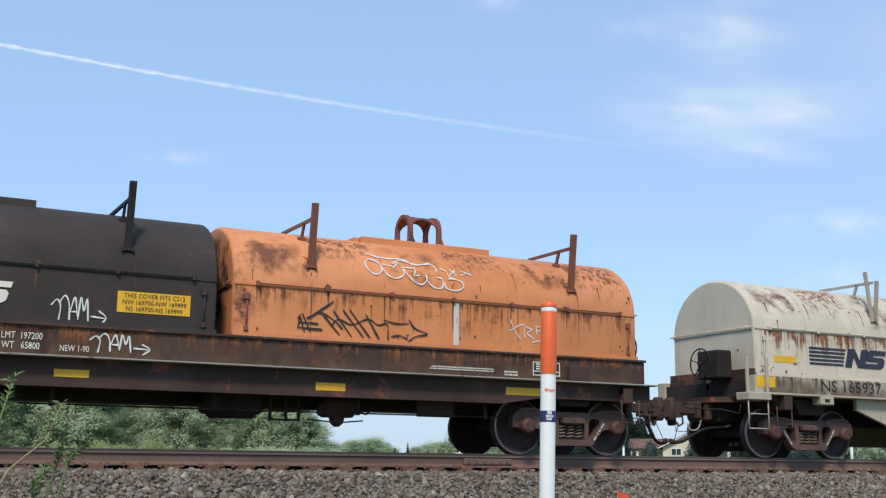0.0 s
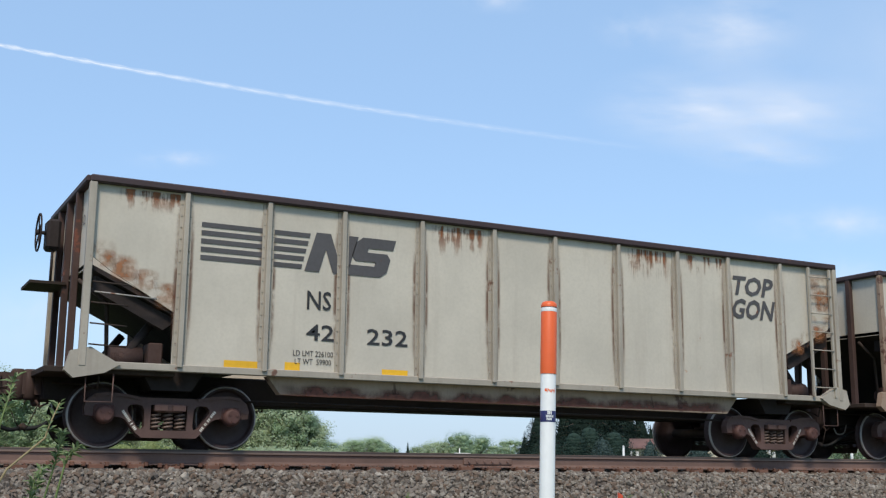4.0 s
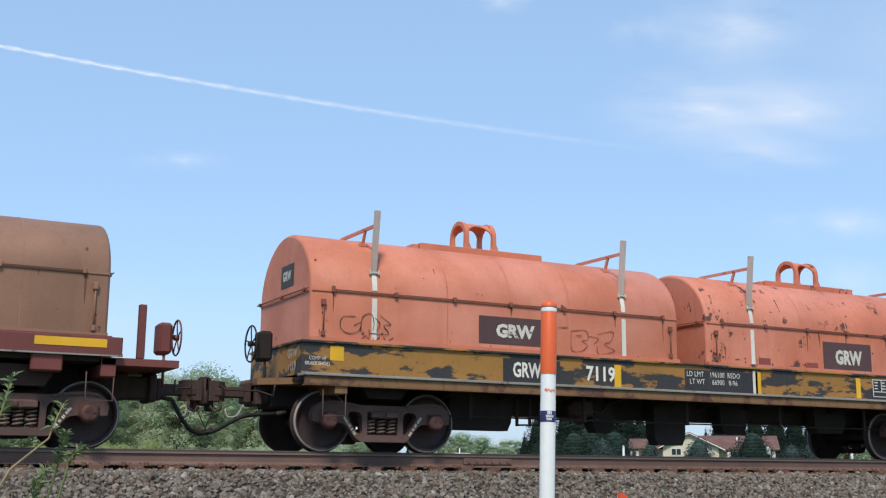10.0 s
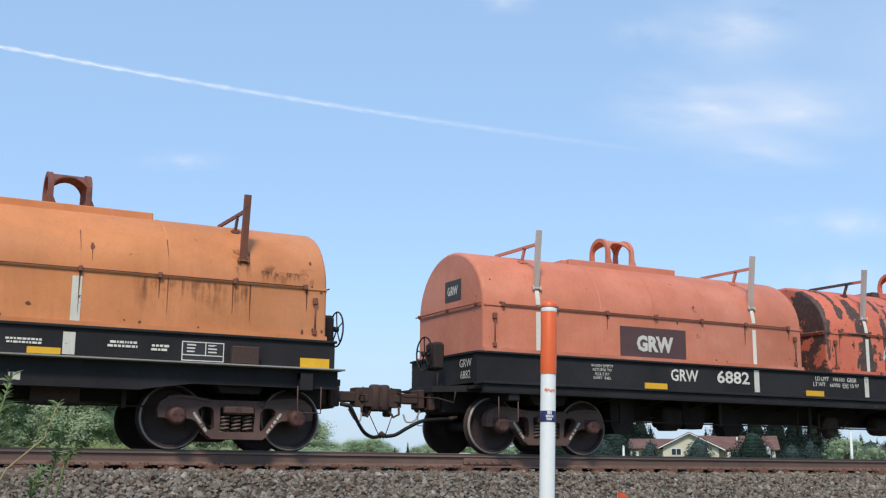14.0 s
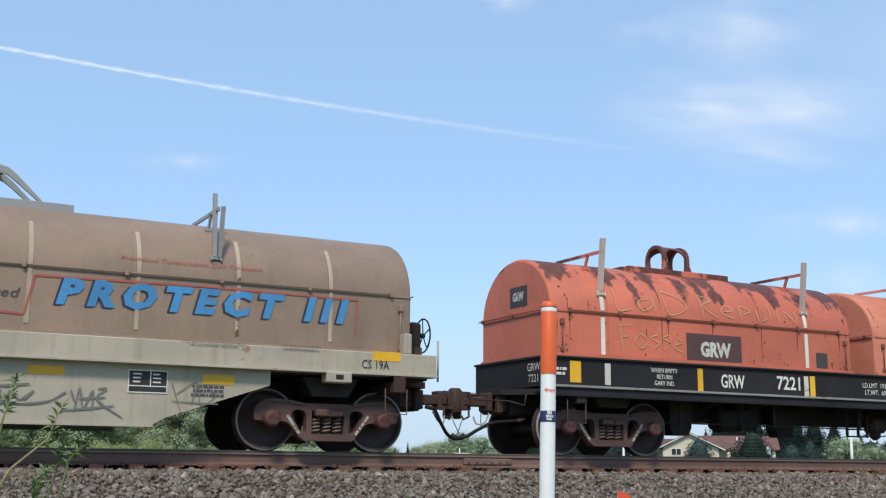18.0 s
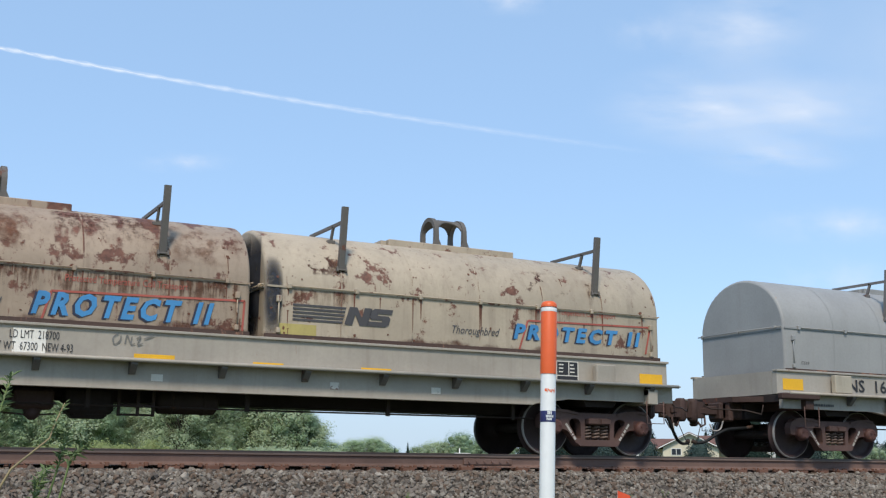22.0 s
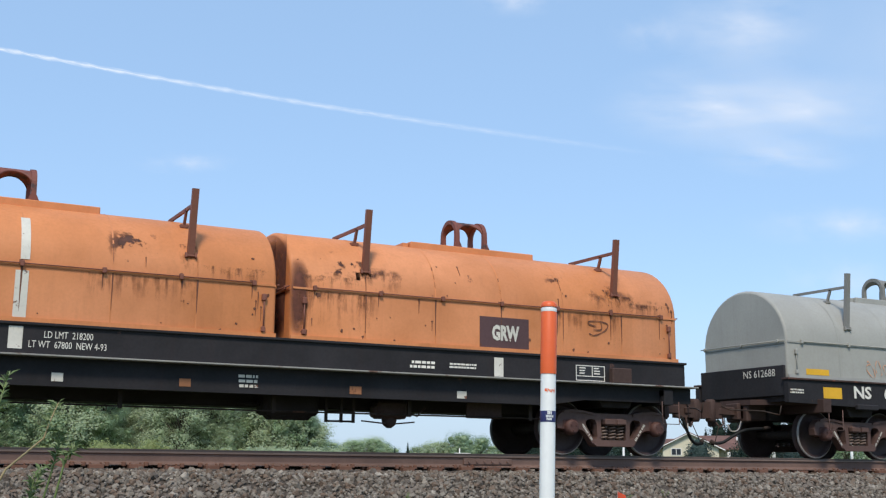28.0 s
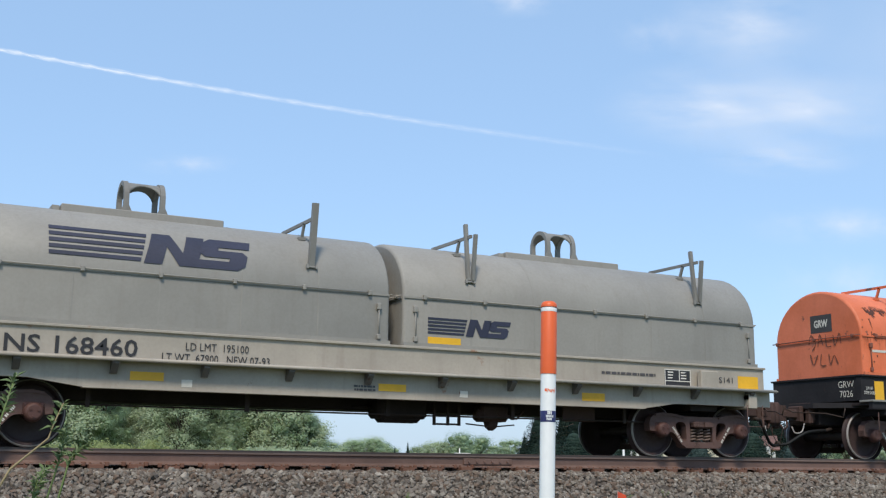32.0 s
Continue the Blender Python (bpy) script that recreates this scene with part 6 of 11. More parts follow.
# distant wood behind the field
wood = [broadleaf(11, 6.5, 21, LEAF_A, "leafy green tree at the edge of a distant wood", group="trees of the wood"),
        broadleaf(10, 6.5, 22, LEAF_B, "haze-paled green tree at the edge of a distant wood", group="trees of the wood"),
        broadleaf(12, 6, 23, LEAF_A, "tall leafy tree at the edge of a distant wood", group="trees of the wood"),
        broadleaf(9, 7.5, 24, LEAF_B, "broad haze-paled tree at the edge of a distant wood", group="trees of the wood")]
rnd = random.Random(77)
az = 3.5
while az < 20.9:
    if not 7.55 < az < 8.35:
        p = wood[rnd.randrange(4)]
        tall = 1.20 if az < 11 else (1.28 if az < 17 else 1.16)
        set_tree(p, az, rnd.uniform(176, 195), tall * rnd.uniform(0.9, 1.08) * (11.0 / (11 if p is wood[0] else 10 if p is wood[1] else 12 if p is wood[2] else 9)) * 1.02, rnd.uniform(0, 360))
    az += rnd.uniform(0.36, 0.66)
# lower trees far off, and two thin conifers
far = [broadleaf(8, 9, 31, LEAF_A, "distant round green tree", 9000, "far trees"), broadleaf(7, 9, 32, LEAF_B, "distant haze-paled green tree", 9000, "far trees")]
az = 20.6
while az < 31.6:
    if not 25.3 < az < 26.1:
        set_tree(far[rnd.randrange(2)], az, rnd.uniform(235, 265), rnd.uniform(0.62, 0.95) * (1.12 if 27.5 < az < 30.6 else 1.0), rnd.uniform(0, 360))
    az += rnd.uniform(0.32, 0.62)
far_con = spruce(7.0, 2.6, 35, NEEDLE_MID, "distant dark narrow conifer", 2600, "far conifers")
for a_, s_ in ((25.35, 0.70), (26.0, 0.84), (25.65, 0.5)):
    set_tree(far_con, a_, 240, s_, a_ * 50)
# bright brush in front of the wood
brush_me = []
for k in range(3):
    r_ = random.Random(50 + k)
    lumps = [((r_.uniform(-2.4, 2.4), r_.uniform(-0.8, 0.8), r_.uniform(0.5, 1.9)), (r_.uniform(0.3, 0.75), 0.6, r_.uniform(0.25, 0.6))) for _ in range(26)]
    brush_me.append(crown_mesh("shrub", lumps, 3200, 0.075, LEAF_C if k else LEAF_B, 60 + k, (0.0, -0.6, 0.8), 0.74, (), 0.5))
az = 3.0
while az < 21.5:
    x, y = place(az, rnd.uniform(112, 135))
    m = Matrix.Translation((x, y, GROUND_Z - 0.2)) @ Matrix.Rotation(rnd.uniform(-0.5, 0.5) - radians(az), 4, "Z") @ Matrix.Scale(rnd.uniform(0.95, 1.45), 4)
    thing("shrub", "low bright-green brush at the field edge", "shrub", m, "brush along the field", me=brush_me[rnd.randrange(3)])
    az += rnd.uniform(0.6, 1.1)
for a_ in (46.1, 46.6, 47.1, 47.9, 48.4, 48.9, 49.4):
    x, y = place(a_, rnd.uniform(98, 104))
    thing("shrub", "clipped green hedge shrub in a yard", "shrub", Matrix.Translation((x, y, GROUND_Z - 0.4)) @ Matrix.Rotation(-radians(a_), 4, "Z") @ Matrix.Scale(0.62, 4), "yard hedge", me=brush_me[0])
while az < 31.5:
    x, y = place(az, rnd.uniform(150, 190))
    m = Matrix.Translation((x, y, GROUND_Z - 0.2)) @ Matrix.Rotation(rnd.uniform(-0.5, 0.5) - radians(az), 4, "Z") @ Matrix.Scale(rnd.uniform(0.8, 1.2), 4)
    thing("shrub", "low green brush at the field edge", "shrub", m, "brush along the field", me=brush_me[rnd.randrange(3)])
    az += rnd.uniform(0.8, 1.3)

# spruces round the house
dark_a = spruce(8.5, 6.4, 41, NEEDLE, "tall dark spruce near a house", 11000, "dark spruces")
dark_b = spruce(10.0, 8.0, 42, NEEDLE, "tall dark spruce near a house", 13000, "dark spruces", 0.55)
dark_c = spruce(4.6, 6.2, 45, NEEDLE_MID, "broad dark green spruce in front of a house", 15000, "dark spruces", 0.42)
blue_a = spruce(3.6, 3.2, 43, NEEDLE_BLUE, "small blue-green spruce in front of a house", 11000, "blue spruces", 0.50)
blue_b = spruce(3.6, 4.4, 44, NEEDLE_BLUE, "rounded blue-green spruce in front of a house", 13000, "blue spruces", 0.45)
for a_, d_, k_, r_ in ((32.55, 122, 0.66, 10), (33.9, 140, 0.80, 30), (34.7, 136, 1.0, 120), (35.4, 140, 1.05, 200), (36.1, 142, 1.0, 60), (36.8, 150, 1.0, 75), (37.6, 160, 0.80, 15), (41.35, 166, 0.80, 20), (42.2, 170, 0.92, 100), (43.1, 168, 0.90, 210), (44.0, 172, 0.96, 300), (44.9, 166, 0.88, 45), (45.8, 170, 0.84, 160), (46.7, 168, 0.74, 80)):
    set_tree(dark_b, a_, d_, k_, r_)
for a_, d_, k_, r_ in ((31.85, 126, 0.52, 80), (33.3, 116, 0.56, 80), (38.1, 170, 0.80, 150), (40.75, 168, 0.74, 90), (46.6, 150, 0.62, 220), (47.9, 152, 0.60, 120), (48.6, 156, 0.55, 20)):
    set_tree(dark_a, a_, d_, k_, r_)
for a_, d_, k_, r_ in ((33.05, 108, 0.85, 15), (34.3, 112, 0.95, 140), (35.1, 116, 1.1, 70), (36.3, 116, 1.0, 250), (42.95, 106, 0.92, 40), (46.35, 132, 0.85, 60), (47.3, 138, 0.95, 160), (48.3, 136, 0.90, 220), (49.2, 140, 0.95, 300)):
    set_tree(dark_c, a_, d_, k_, r_)
for a_, d_, k_, r_ in ((35.72, 104, 1.0, 0), (38.05, 105, 0.95, 120), (45.6, 104, 0.96, 60)):
    set_tree(blue_a, a_, d_, k_, r_)
for a_, d_, k_, r_ in ((40.4, 104, 1.0, 40), (44.75, 104, 0.86, 200)):
    set_tree(blue_b, a_, d_, k_, r_)
set_tree(far[0], 47.2, 120, 0.52, 20)
set_tree(far[1], 48.4, 130, 0.50, 70)

# the house: cream walls, red-brown roofs, a front gable and a long wing
CREAM = paint("cream_siding", (0.66, 0.60, 0.45), 0.7, streak=0.1, mottle=0.05)
ROOF_RED = paint("red_brown_shingle", (0.155, 0.078, 0.060), 0.85, streak=0.1, mottle=0.2, bump=0.5)
TRIM_WHITE = paint("white_trim", (0.75, 0.74, 0.70), 0.6, streak=0.05)
GLASS_DARK = paint("dark_window_glass", (0.03, 0.035, 0.045), 0.12, streak=0, mottle=0.05, bump=0.0)
hx, hy = place(39.75, 128)
house = thing("house", "cream single-storey house with red-brown shingle roofs", "house", pose(hx, hy, GROUND_Z, 0, 0, -40))
part("wall", Shape().box(-5.9, 9.5, 0.0, 7.0, -0.3, 3.0), CREAM, house)
part("roof", Shape().prism([(-0.7, 2.98), (2.6, 4.02), (5.9, 2.98), (5.9, 3.10), (2.6, 4.18), (-0.7, 3.10)], -6.2, 0.3, plane="yz"), ROOF_RED, house)
part("roof", Shape().prism([(-0.7, 2.92), (3.4, 4.40), (7.5, 2.92), (7.5, 3.04), (3.4, 4.56), (-0.7, 3.04)], 0.31, 9.95, plane="yz"), ROOF_RED, house)
gab = part("gable_wing", Shape().prism([(-2.35, -0.3), (3.5, -0.3), (3.5, 3.0), (0.45, 4.62), (-2.35, 3.15)], -3.0, 0.02), CREAM, house, "gable end with cream siding")
for ex, ez in ((-2.85, 3.02), (4.15, 2.85)):
    part("roof", Shape().prism([(0.45, 4.62), (0.45, 4.78), (ex, ez + 0.14), (ex, ez)], -3.4, 2.5), ROOF_RED, gab)
    part("bargeboard", Shape().prism([(0.45, 4.60), (0.45, 4.70), (ex, ez + 0.06), (ex, ez - 0.06)], -3.46, -3.4), TRIM_WHITE, gab)


def house_window(parent, x, z, w, h, y):
    wf = part("window", Shape().box(x - w / 2 - 0.08, x + w / 2 + 0.08, y - 0.05, y + 0.0, z - 0.08, z + h + 0.08), TRIM_WHITE, parent)
    for k in range(2):
        xa = x - w / 2 + k * (w / 2 + 0.03)
        part("pane", Shape().box(xa, xa + w / 2 - 0.03, y - 0.07, y - 0.055, z, z + h), GLASS_DARK, wf)


house_window(gab, -0.95, 2.35, 0.95, 0.62, -3.0)
house_window(house, 5.0, 2.0, 0.9, 0.75, 0.0)
house_window(house, -3.6, 2.0, 0.9, 0.75, 0.0)
for x in (-5.9, -5.2, 4.6, 9.3):
    part("porch_post", Shape().box(x - 0.16, x + 0.16, -0.55, -0.25, -0.2, 2.7, 0.02), TRIM_WHITE, house)
part("vent_pipe", Shape().tube([(5.6, 2.0, 3.6), (5.6, 2.0, 4.35)], 0.09, 8), TRIM_WHITE, house)

# garden sheds, white posts, a far low building
for a_, d_, w_, h_ in ((43.55, 112, 0.9, 3.0), (49.7, 150, 9.0, 3.6)):
    x, y = place(a_, d_)
    if h_ < 3.2:
        sg = thing("yard_sign", "white painted upright board in a yard", "sign", pose(x, y, GROUND_Z, 0, 0, -43))
        part("board", Shape().box(-0.42, 0.42, -0.06, 0.06, 0.6, 3.0, 0.02), TRIM_WHITE, sg)
        part("leg", Shape().box(-0.32, -0.22, -0.05, 0.05, -0.2, 0.62), TRIM_WHITE, sg)
        part("leg", Shape().box(0.22, 0.32, -0.05, 0.05, -0.2, 0.62), TRIM_WHITE, sg)
    else:
        bd = thing("outbuilding", "low pale grey metal outbuilding far off", "building", pose(x, y, GROUND_Z, 0, 0, -48))
        part("wall", Shape().box(-w_ / 2, w_ / 2, 0, 7, -0.2, 2.7), SILL_GREY, bd)
        part("roof", Shape().prism([(-0.4, 2.65), (3.5, 4.0), (7.4, 2.65), (7.4, 2.75), (3.5, 4.12), (-0.4, 2.75)], -w_ / 2 - 0.3, w_ / 2 + 0.3, plane="yz"), GREY, bd)
        part("door", Shape().box(-1.2, 1.2, -0.04, 0.0, 0, 2.4), TRIM_WHITE, bd)
for a_, d_, h_ in ((47.45, 96, 4.05), (47.75, 120, 3.4), (36.75, 110, 2.9), (49.3, 96, 3.4), (28.6, 200, 4.0)):
    x, y = place(a_, d_)
    po = thing("yard_pole", "slim white pole in a yard", "pole", pose(x, y, GROUND_Z, 0, 0, 0), "yard poles")
    part("shaft", Shape().tube([(0, 0, -0.3), (0, 0, h_)], [0.13, 0.10], 8), TRIM_WHITE, po)
    part("cap", Shape().tube([(0, 0, h_), (0, 0, h_ + 0.12)], [0.14, 0.05], 8), TRIM_WHITE, po)

# white panel van and a pale car by the far road
for a_, d_, k in ((28.9, 220, 0), (22.7, 215, 1)):
    x, y = place(a_, d_)
    vn = thing("parked_vehicle", "distant white parked vehicle", "car", pose(x, y, 0.55, 0, 0, -a_ + 8))
    part("body", Shape().prism([(-2.2, 0.35), (2.2, 0.35), (2.25, 0.95), (1.3, 1.1), (0.8, 1.75), (-2.1, 1.8), (-2.25, 0.9)], -0.9, 0.9), TRIM_WHITE, vn)
    for wx in (-1.4, 1.4):
        for wy in (-0.85, 0.85):
            part("wheel", Shape().tube([(wx, wy - 0.1, 0.32), (wx, wy + 0.1, 0.32)], 0.32, 14), RUBBER, vn)
    for wy in (-0.905, 0.905):
        part("window", Shape().box(-1.6, 0.7, min(wy, wy * 1.005), max(wy, wy * 1.005), 1.15, 1.6), GLASS_DARK, vn)
# a low rise carries the far road
rise = Shape()
p0 = [place(a_, 213) for a_ in (18, 22, 26, 30, 34)] + [place(a_, 232) for a_ in (34, 30, 26, 22, 18)]
rise.prism(p0, GROUND_Z - 0.2, 0.56, plane="xy")
thing("road_bank", "low grassy bank that carries a distant road", "bank", kind="structure", me=rise.mesh("road_bank", SOIL))

# ---------------------------------------------------------------- clouds and the vapour trail
DRIFT = []


def sky_pt(px_, py_, d):
    """A point of the sky dome seen at a place of the view, 1568 wide and 882 high."""
    f_ = 784 / math.tan(radians(43.0) / 2)
    return EYE + (look(EYE, AIM, 0.486).to_3x3() @ Vector(((px_ - 784) / f_, (441 - py_) / f_, -1))) * d


def cloud(x0, y0, x1, y1, mat, label, d=2600, shift=(30, -6)):
    d += 40 * len(DRIFT)                        # each cloud at a distance of its own
    me = bpy.data.meshes.new("cloud")
    P_ = [sky_pt(x, y, d) for x, y in ((x0, y1), (x1, y1), (x1, y0), (x0, y0))]
    c = (P_[0] + P_[2]) / 2
    me.from_pydata([tuple(p - c) for p in P_], [], [(0, 1, 2, 3)])
    uv = me.uv_layers.new(name="UVMap")
    for k, v in enumerate(((0, 0), (1, 0), (1, 1), (0, 1))):
        uv.data[k].uv = v
    me.materials.append(mat)
    ob = thing("cloud", label, "cloud", Matrix.Translation(c), "thin clouds", "structure", me)
    mx, my = (x0 + x1) / 2, (y0 + y1) / 2
    DRIFT.append((ob, c, sky_pt(mx + shift[0], my + shift[1], d)))


CW = (0.62, 0.67, 0.76)
cloud(1010, 100, 1480, 285, vapour("cloud_a", CW, 2.2, 0.27, 0.70, 1.05, (0.75, 1.15, 1)), "thin ragged white cloud")
cloud(1200, 120, 1600, 280, vapour("cloud_a2", CW, 2.4, 0.28, 0.72, 0.9, (0.75, 1.15, 1)), "thin ragged white cloud")
cloud(1120, -50, 1460, 150, vapour("cloud_b", CW, 2.2, 0.26, 0.76, 0.95, (0.7, 1.0, 1)), "thin white cloud")
cloud(1180, 215, 1510, 315, vapour("cloud_c", CW, 2.4, 0.30, 0.85, 0.95, (0.8, 0.9, 1)), "thin flat white cloud", shift=(40, 10))
cloud(1030, 5, 1200, 95, vapour("cloud_i", CW, 2.2, 0.30, 0.85, 0.5, (1.5, 0.8, 1)), "faint wisp of cloud", shift=(40, 8))
cloud(1280, 350, 1680, 440, vapour("cloud_d", CW, 2.2, 0.30, 0.85, 0.7, (2.0, 0.7, 1)), "faint flat white cloud", shift=(5, 4))
cloud(1320, 430, 1640, 560, vapour("cloud_e", CW, 2.2, 0.32, 0.85, 0.5, (1.8, 0.8, 1)), "faint flat white cloud", shift=(5, 4))
cloud(200, 255, 420, 305, vapour("cloud_f", CW, 2.2, 0.30, 0.85, 0.5, (2.0, 0.8, 1)), "faint wisp of cloud", shift=(22, 10))
cloud(-160, 440, 340, 680, vapour("cloud_g", CW, 1.6, 0.25, 0.85, 0.8, (1.6, 0.9, 1)), "faint bank of pale cloud", shift=(10, 0))
cloud(780, -50, 980, 30, vapour("cloud_h", CW, 2.0, 0.30, 0.85, 0.8, (1.5, 0.8, 1)), "faint wisp of cloud", shift=(40, 8))
cloud(1250, -160, 2000, 360, vapour("cloud_j", CW, 1.2, 0.15, 0.9, 0.5, (1.2, 1.0, 1)), "broad veil of thin haze cloud", shift=(20, 0))

trail = bpy.data.meshes.new("vapour_trail")
n_ = 60
tv, tf = [], []
t_eye = sky_pt(540, 172, 2400)
for i in range(n_ + 1):
    u_ = i / n_
    x = -60 + 1240 * u_
    y = 67 + 0.197 * (x + 60) - 0.0000292 * (x + 60) ** 2
    hw = 4.2 + 2.2 * u_ + 1.5 * math.sin(i * 2.1) * (1 - u_)
    tv += [tuple(sky_pt(x + 1.5, y - hw, 2400) - t_eye), tuple(sky_pt(x - 1.5, y + hw, 2400) - t_eye)]
for i in range(n_):
    tf.append((2 * i, 2 * i + 2, 2 * i + 3, 2 * i + 1))
trail.from_pydata(tv, [], tf)
uv = trail.uv_layers.new(name="UVMap")
for i in range(n_):
    for k, (du, v) in enumerate(((0, 1), (1, 1), (1, 0), (0, 0))):
        uv.data[4 * i + k].uv = ((i + du) / n_, v)
trail.materials.append(vapour("vapour_trail", (0.74, 0.78, 0.83), 3.0, 0.22, 0.74, 1.0, (16, 1.2, 1), True))
ob = thing("vapour_trail", "long thin white aircraft vapour trail in the sky", "vapour trail", Matrix.Translation(t_eye), kind="structure", me=trail)
DRIFT.append((ob, t_eye, sky_pt(544, 182, 2400)))
# ---------------------------------------------------------------- bodies of the cars
TRAIN = []


def car_base(name, label, xl, xr, category="coil car"):
    """An empty at the rail head midway between the trucks; xl and xr are the truck centres along the train."""
    xc = (xl + xr) / 2
    car = thing(name, label, category, pose(xc + run(0), 0, 0), "cars of the train")
    half = (xr - xl) / 2
    truck(car, -half)
    truck(car, half)
    TRAIN.append((car, xc))
    return car, half


def run(t):
    """How far the train has come at t seconds, in metres from its place at 16 s."""
    k = (t - 16) / 10
    return 9.0303 * (t - 16) + 0.2004 * k * k + 0.1944 * k ** 3


def both(s_, x0, x1, ya, yb, z0, z1, bev=0.0):
    s_.box(x0, x1, -yb, -ya, z0, z1, bev)
    s_.box(x0, x1, ya, yb, z0, z1, bev)


def centre_sill(car, half, end, mat=UNDER, depth=0.66):
    cs = Shape().box(-end + 0.2, end - 0.2, -0.33, 0.33, depth, 1.08, 0.02)
    for q in (-1, 1):
        cs.prism([(q * half - 0.45, 1.08), (q * half - 0.28, 0.80), (q * half + 0.28, 0.80), (q * half + 0.45, 1.08)], -1.15, 1.15)
    part("centre_sill", cs, mat, car)


def slung(car, items, half, mat=UNDER, pipe=True):
    """What hangs under the frame: hoppers, reservoir, valve, brace frames, a plate; then the pipe and rods."""
    for kind, a, b_, z in items:
        w, c_ = b_ - a, (a + b_) / 2
        if kind == "bin":
            part("cross_bearer", Shape().prism([(a - 0.10, 1.02), (a - 0.07, z + 0.14), (a, z), (b_, z), (b_ + 0.07, z + 0.14), (b_ + 0.10, 1.02)], -0.66, -0.40), mat, car)
        elif kind == "box":
            bx = Shape().box(a, b_, -0.72, -0.30, z + 0.06, z + 0.42, 0.05).box(a + 0.1 * w, b_ - 0.1 * w, -0.66, -0.36, z, z + 0.2, 0.05)
            part("brake_cylinder", bx.tube([(a - 0.35, -0.5, z + 0.22), (a, -0.5, z + 0.22)], 0.025, 6), mat, car)
        elif kind == "tank":
            y, r_ = -0.62, 0.185
            rs_ = part("air_reservoir", Shape().tube([(a, y, z + r_), (a + 0.06, y, z + r_), (b_ - 0.06, y, z + r_), (b_, y, z + r_)], [0.10, r_, r_, 0.10], 16), STEEL_DARK, car)
            for dx in (0.25, 0.75):
                part("strap", Shape().tube([(a + w * dx - 0.02, y, z + r_), (a + w * dx + 0.02, y, z + r_)], r_ + 0.008, 16), STEEL_DARK, rs_)
        elif kind == "valve":
            vb = Shape().box(a + 0.1 * w, b_ - 0.1 * w, -0.80, -0.50, z + 0.14, z + 0.42, 0.04)
            vb.tube([(c_, -0.65, z + 0.16), (c_, -0.65, z + 0.05), (c_, -0.65, z)], [0.13, 0.10, 0.04], 10).box(a, a + 0.3 * w, -0.76, -0.58, z + 0.16, z + 0.34, 0.03)
            vb.tube([(b_ - 0.25 * w, -0.68, z + 0.24), (b_, -0.68, z + 0.24), (b_ + 0.16, -0.68, z + 0.20), (b_ + 0.30, -0.68, z + 0.34)], 0.018, 6)
            vb.tube([(a - 0.18, -0.7, z + 0.10), (c_, -0.7, z + 0.06), (b_ + 0.1, -0.7, z + 0.10)], 0.012, 5)
            part("brake_valve", vb, COUPLER, car, "rusty control valve")
        elif kind == "rack":
            rk = Shape()
            for zz in (z + 0.02, z + 0.16):
                rk.tube([(a, -0.78, zz), (b_, -0.78, zz)], 0.016, 6)
            for xx in (a, a + 0.55 * w, b_):
                rk.box(xx - 0.02, xx + 0.02, -0.80, -0.76, z, z + 0.45)
            part("brake_rigging", rk, STEEL_DARK, car)
        else:
            part("skirt_plate", Shape().box(a, b_, -0.92, -0.88, z, z + 0.45, 0.008), COUPLER, car, "rusty hanging plate")
    if pipe:
        pp = Shape().tube([(-half + 1.2, -0.95, 0.585), (0, -0.95, 0.575), (half - 1.2, -0.95, 0.585)], 0.013, 6)
        for k in range(5):
            xk = -half + 1.6 + (2 * half - 3.2) * k / 4
            pp.box(xk - 0.03, xk + 0.03, -0.97, -0.93, 0.55, 0.95)
        part("train_pipe", pp, STEEL_DARK, car)


def end_platform(car, half, end, z, mat, width=1.45, slope=True):
    """Sloping end sills that carry the couplers."""
    for q in (-1, 1):
        s_ = Shape()
        xa, xb = q * (end - 1.05), q * end
        pts = [(xa, -width), (xa, width), (xb, 0.42), (xb, -0.42)] if slope else [(xa, -width), (xa, width), (xb, width), (xb, -width)]
        s_.prism(pts, z - 0.10, z, plane="xy")
        s_.box(*sorted((xa, q * (end - 0.85))), -width, width, z - 0.26, z - 0.004, 0.01)
        part("end_sill", s_, mat, car)
        draft_gear(car, q * (end - 0.02), q)
        stirrup(car, q * (half + 0.95), z - 0.20, -width + 0.02, drop=0.38)
        stirrup(car, q * (half + 0.95), z - 0.20, width - 0.02, drop=0.38)


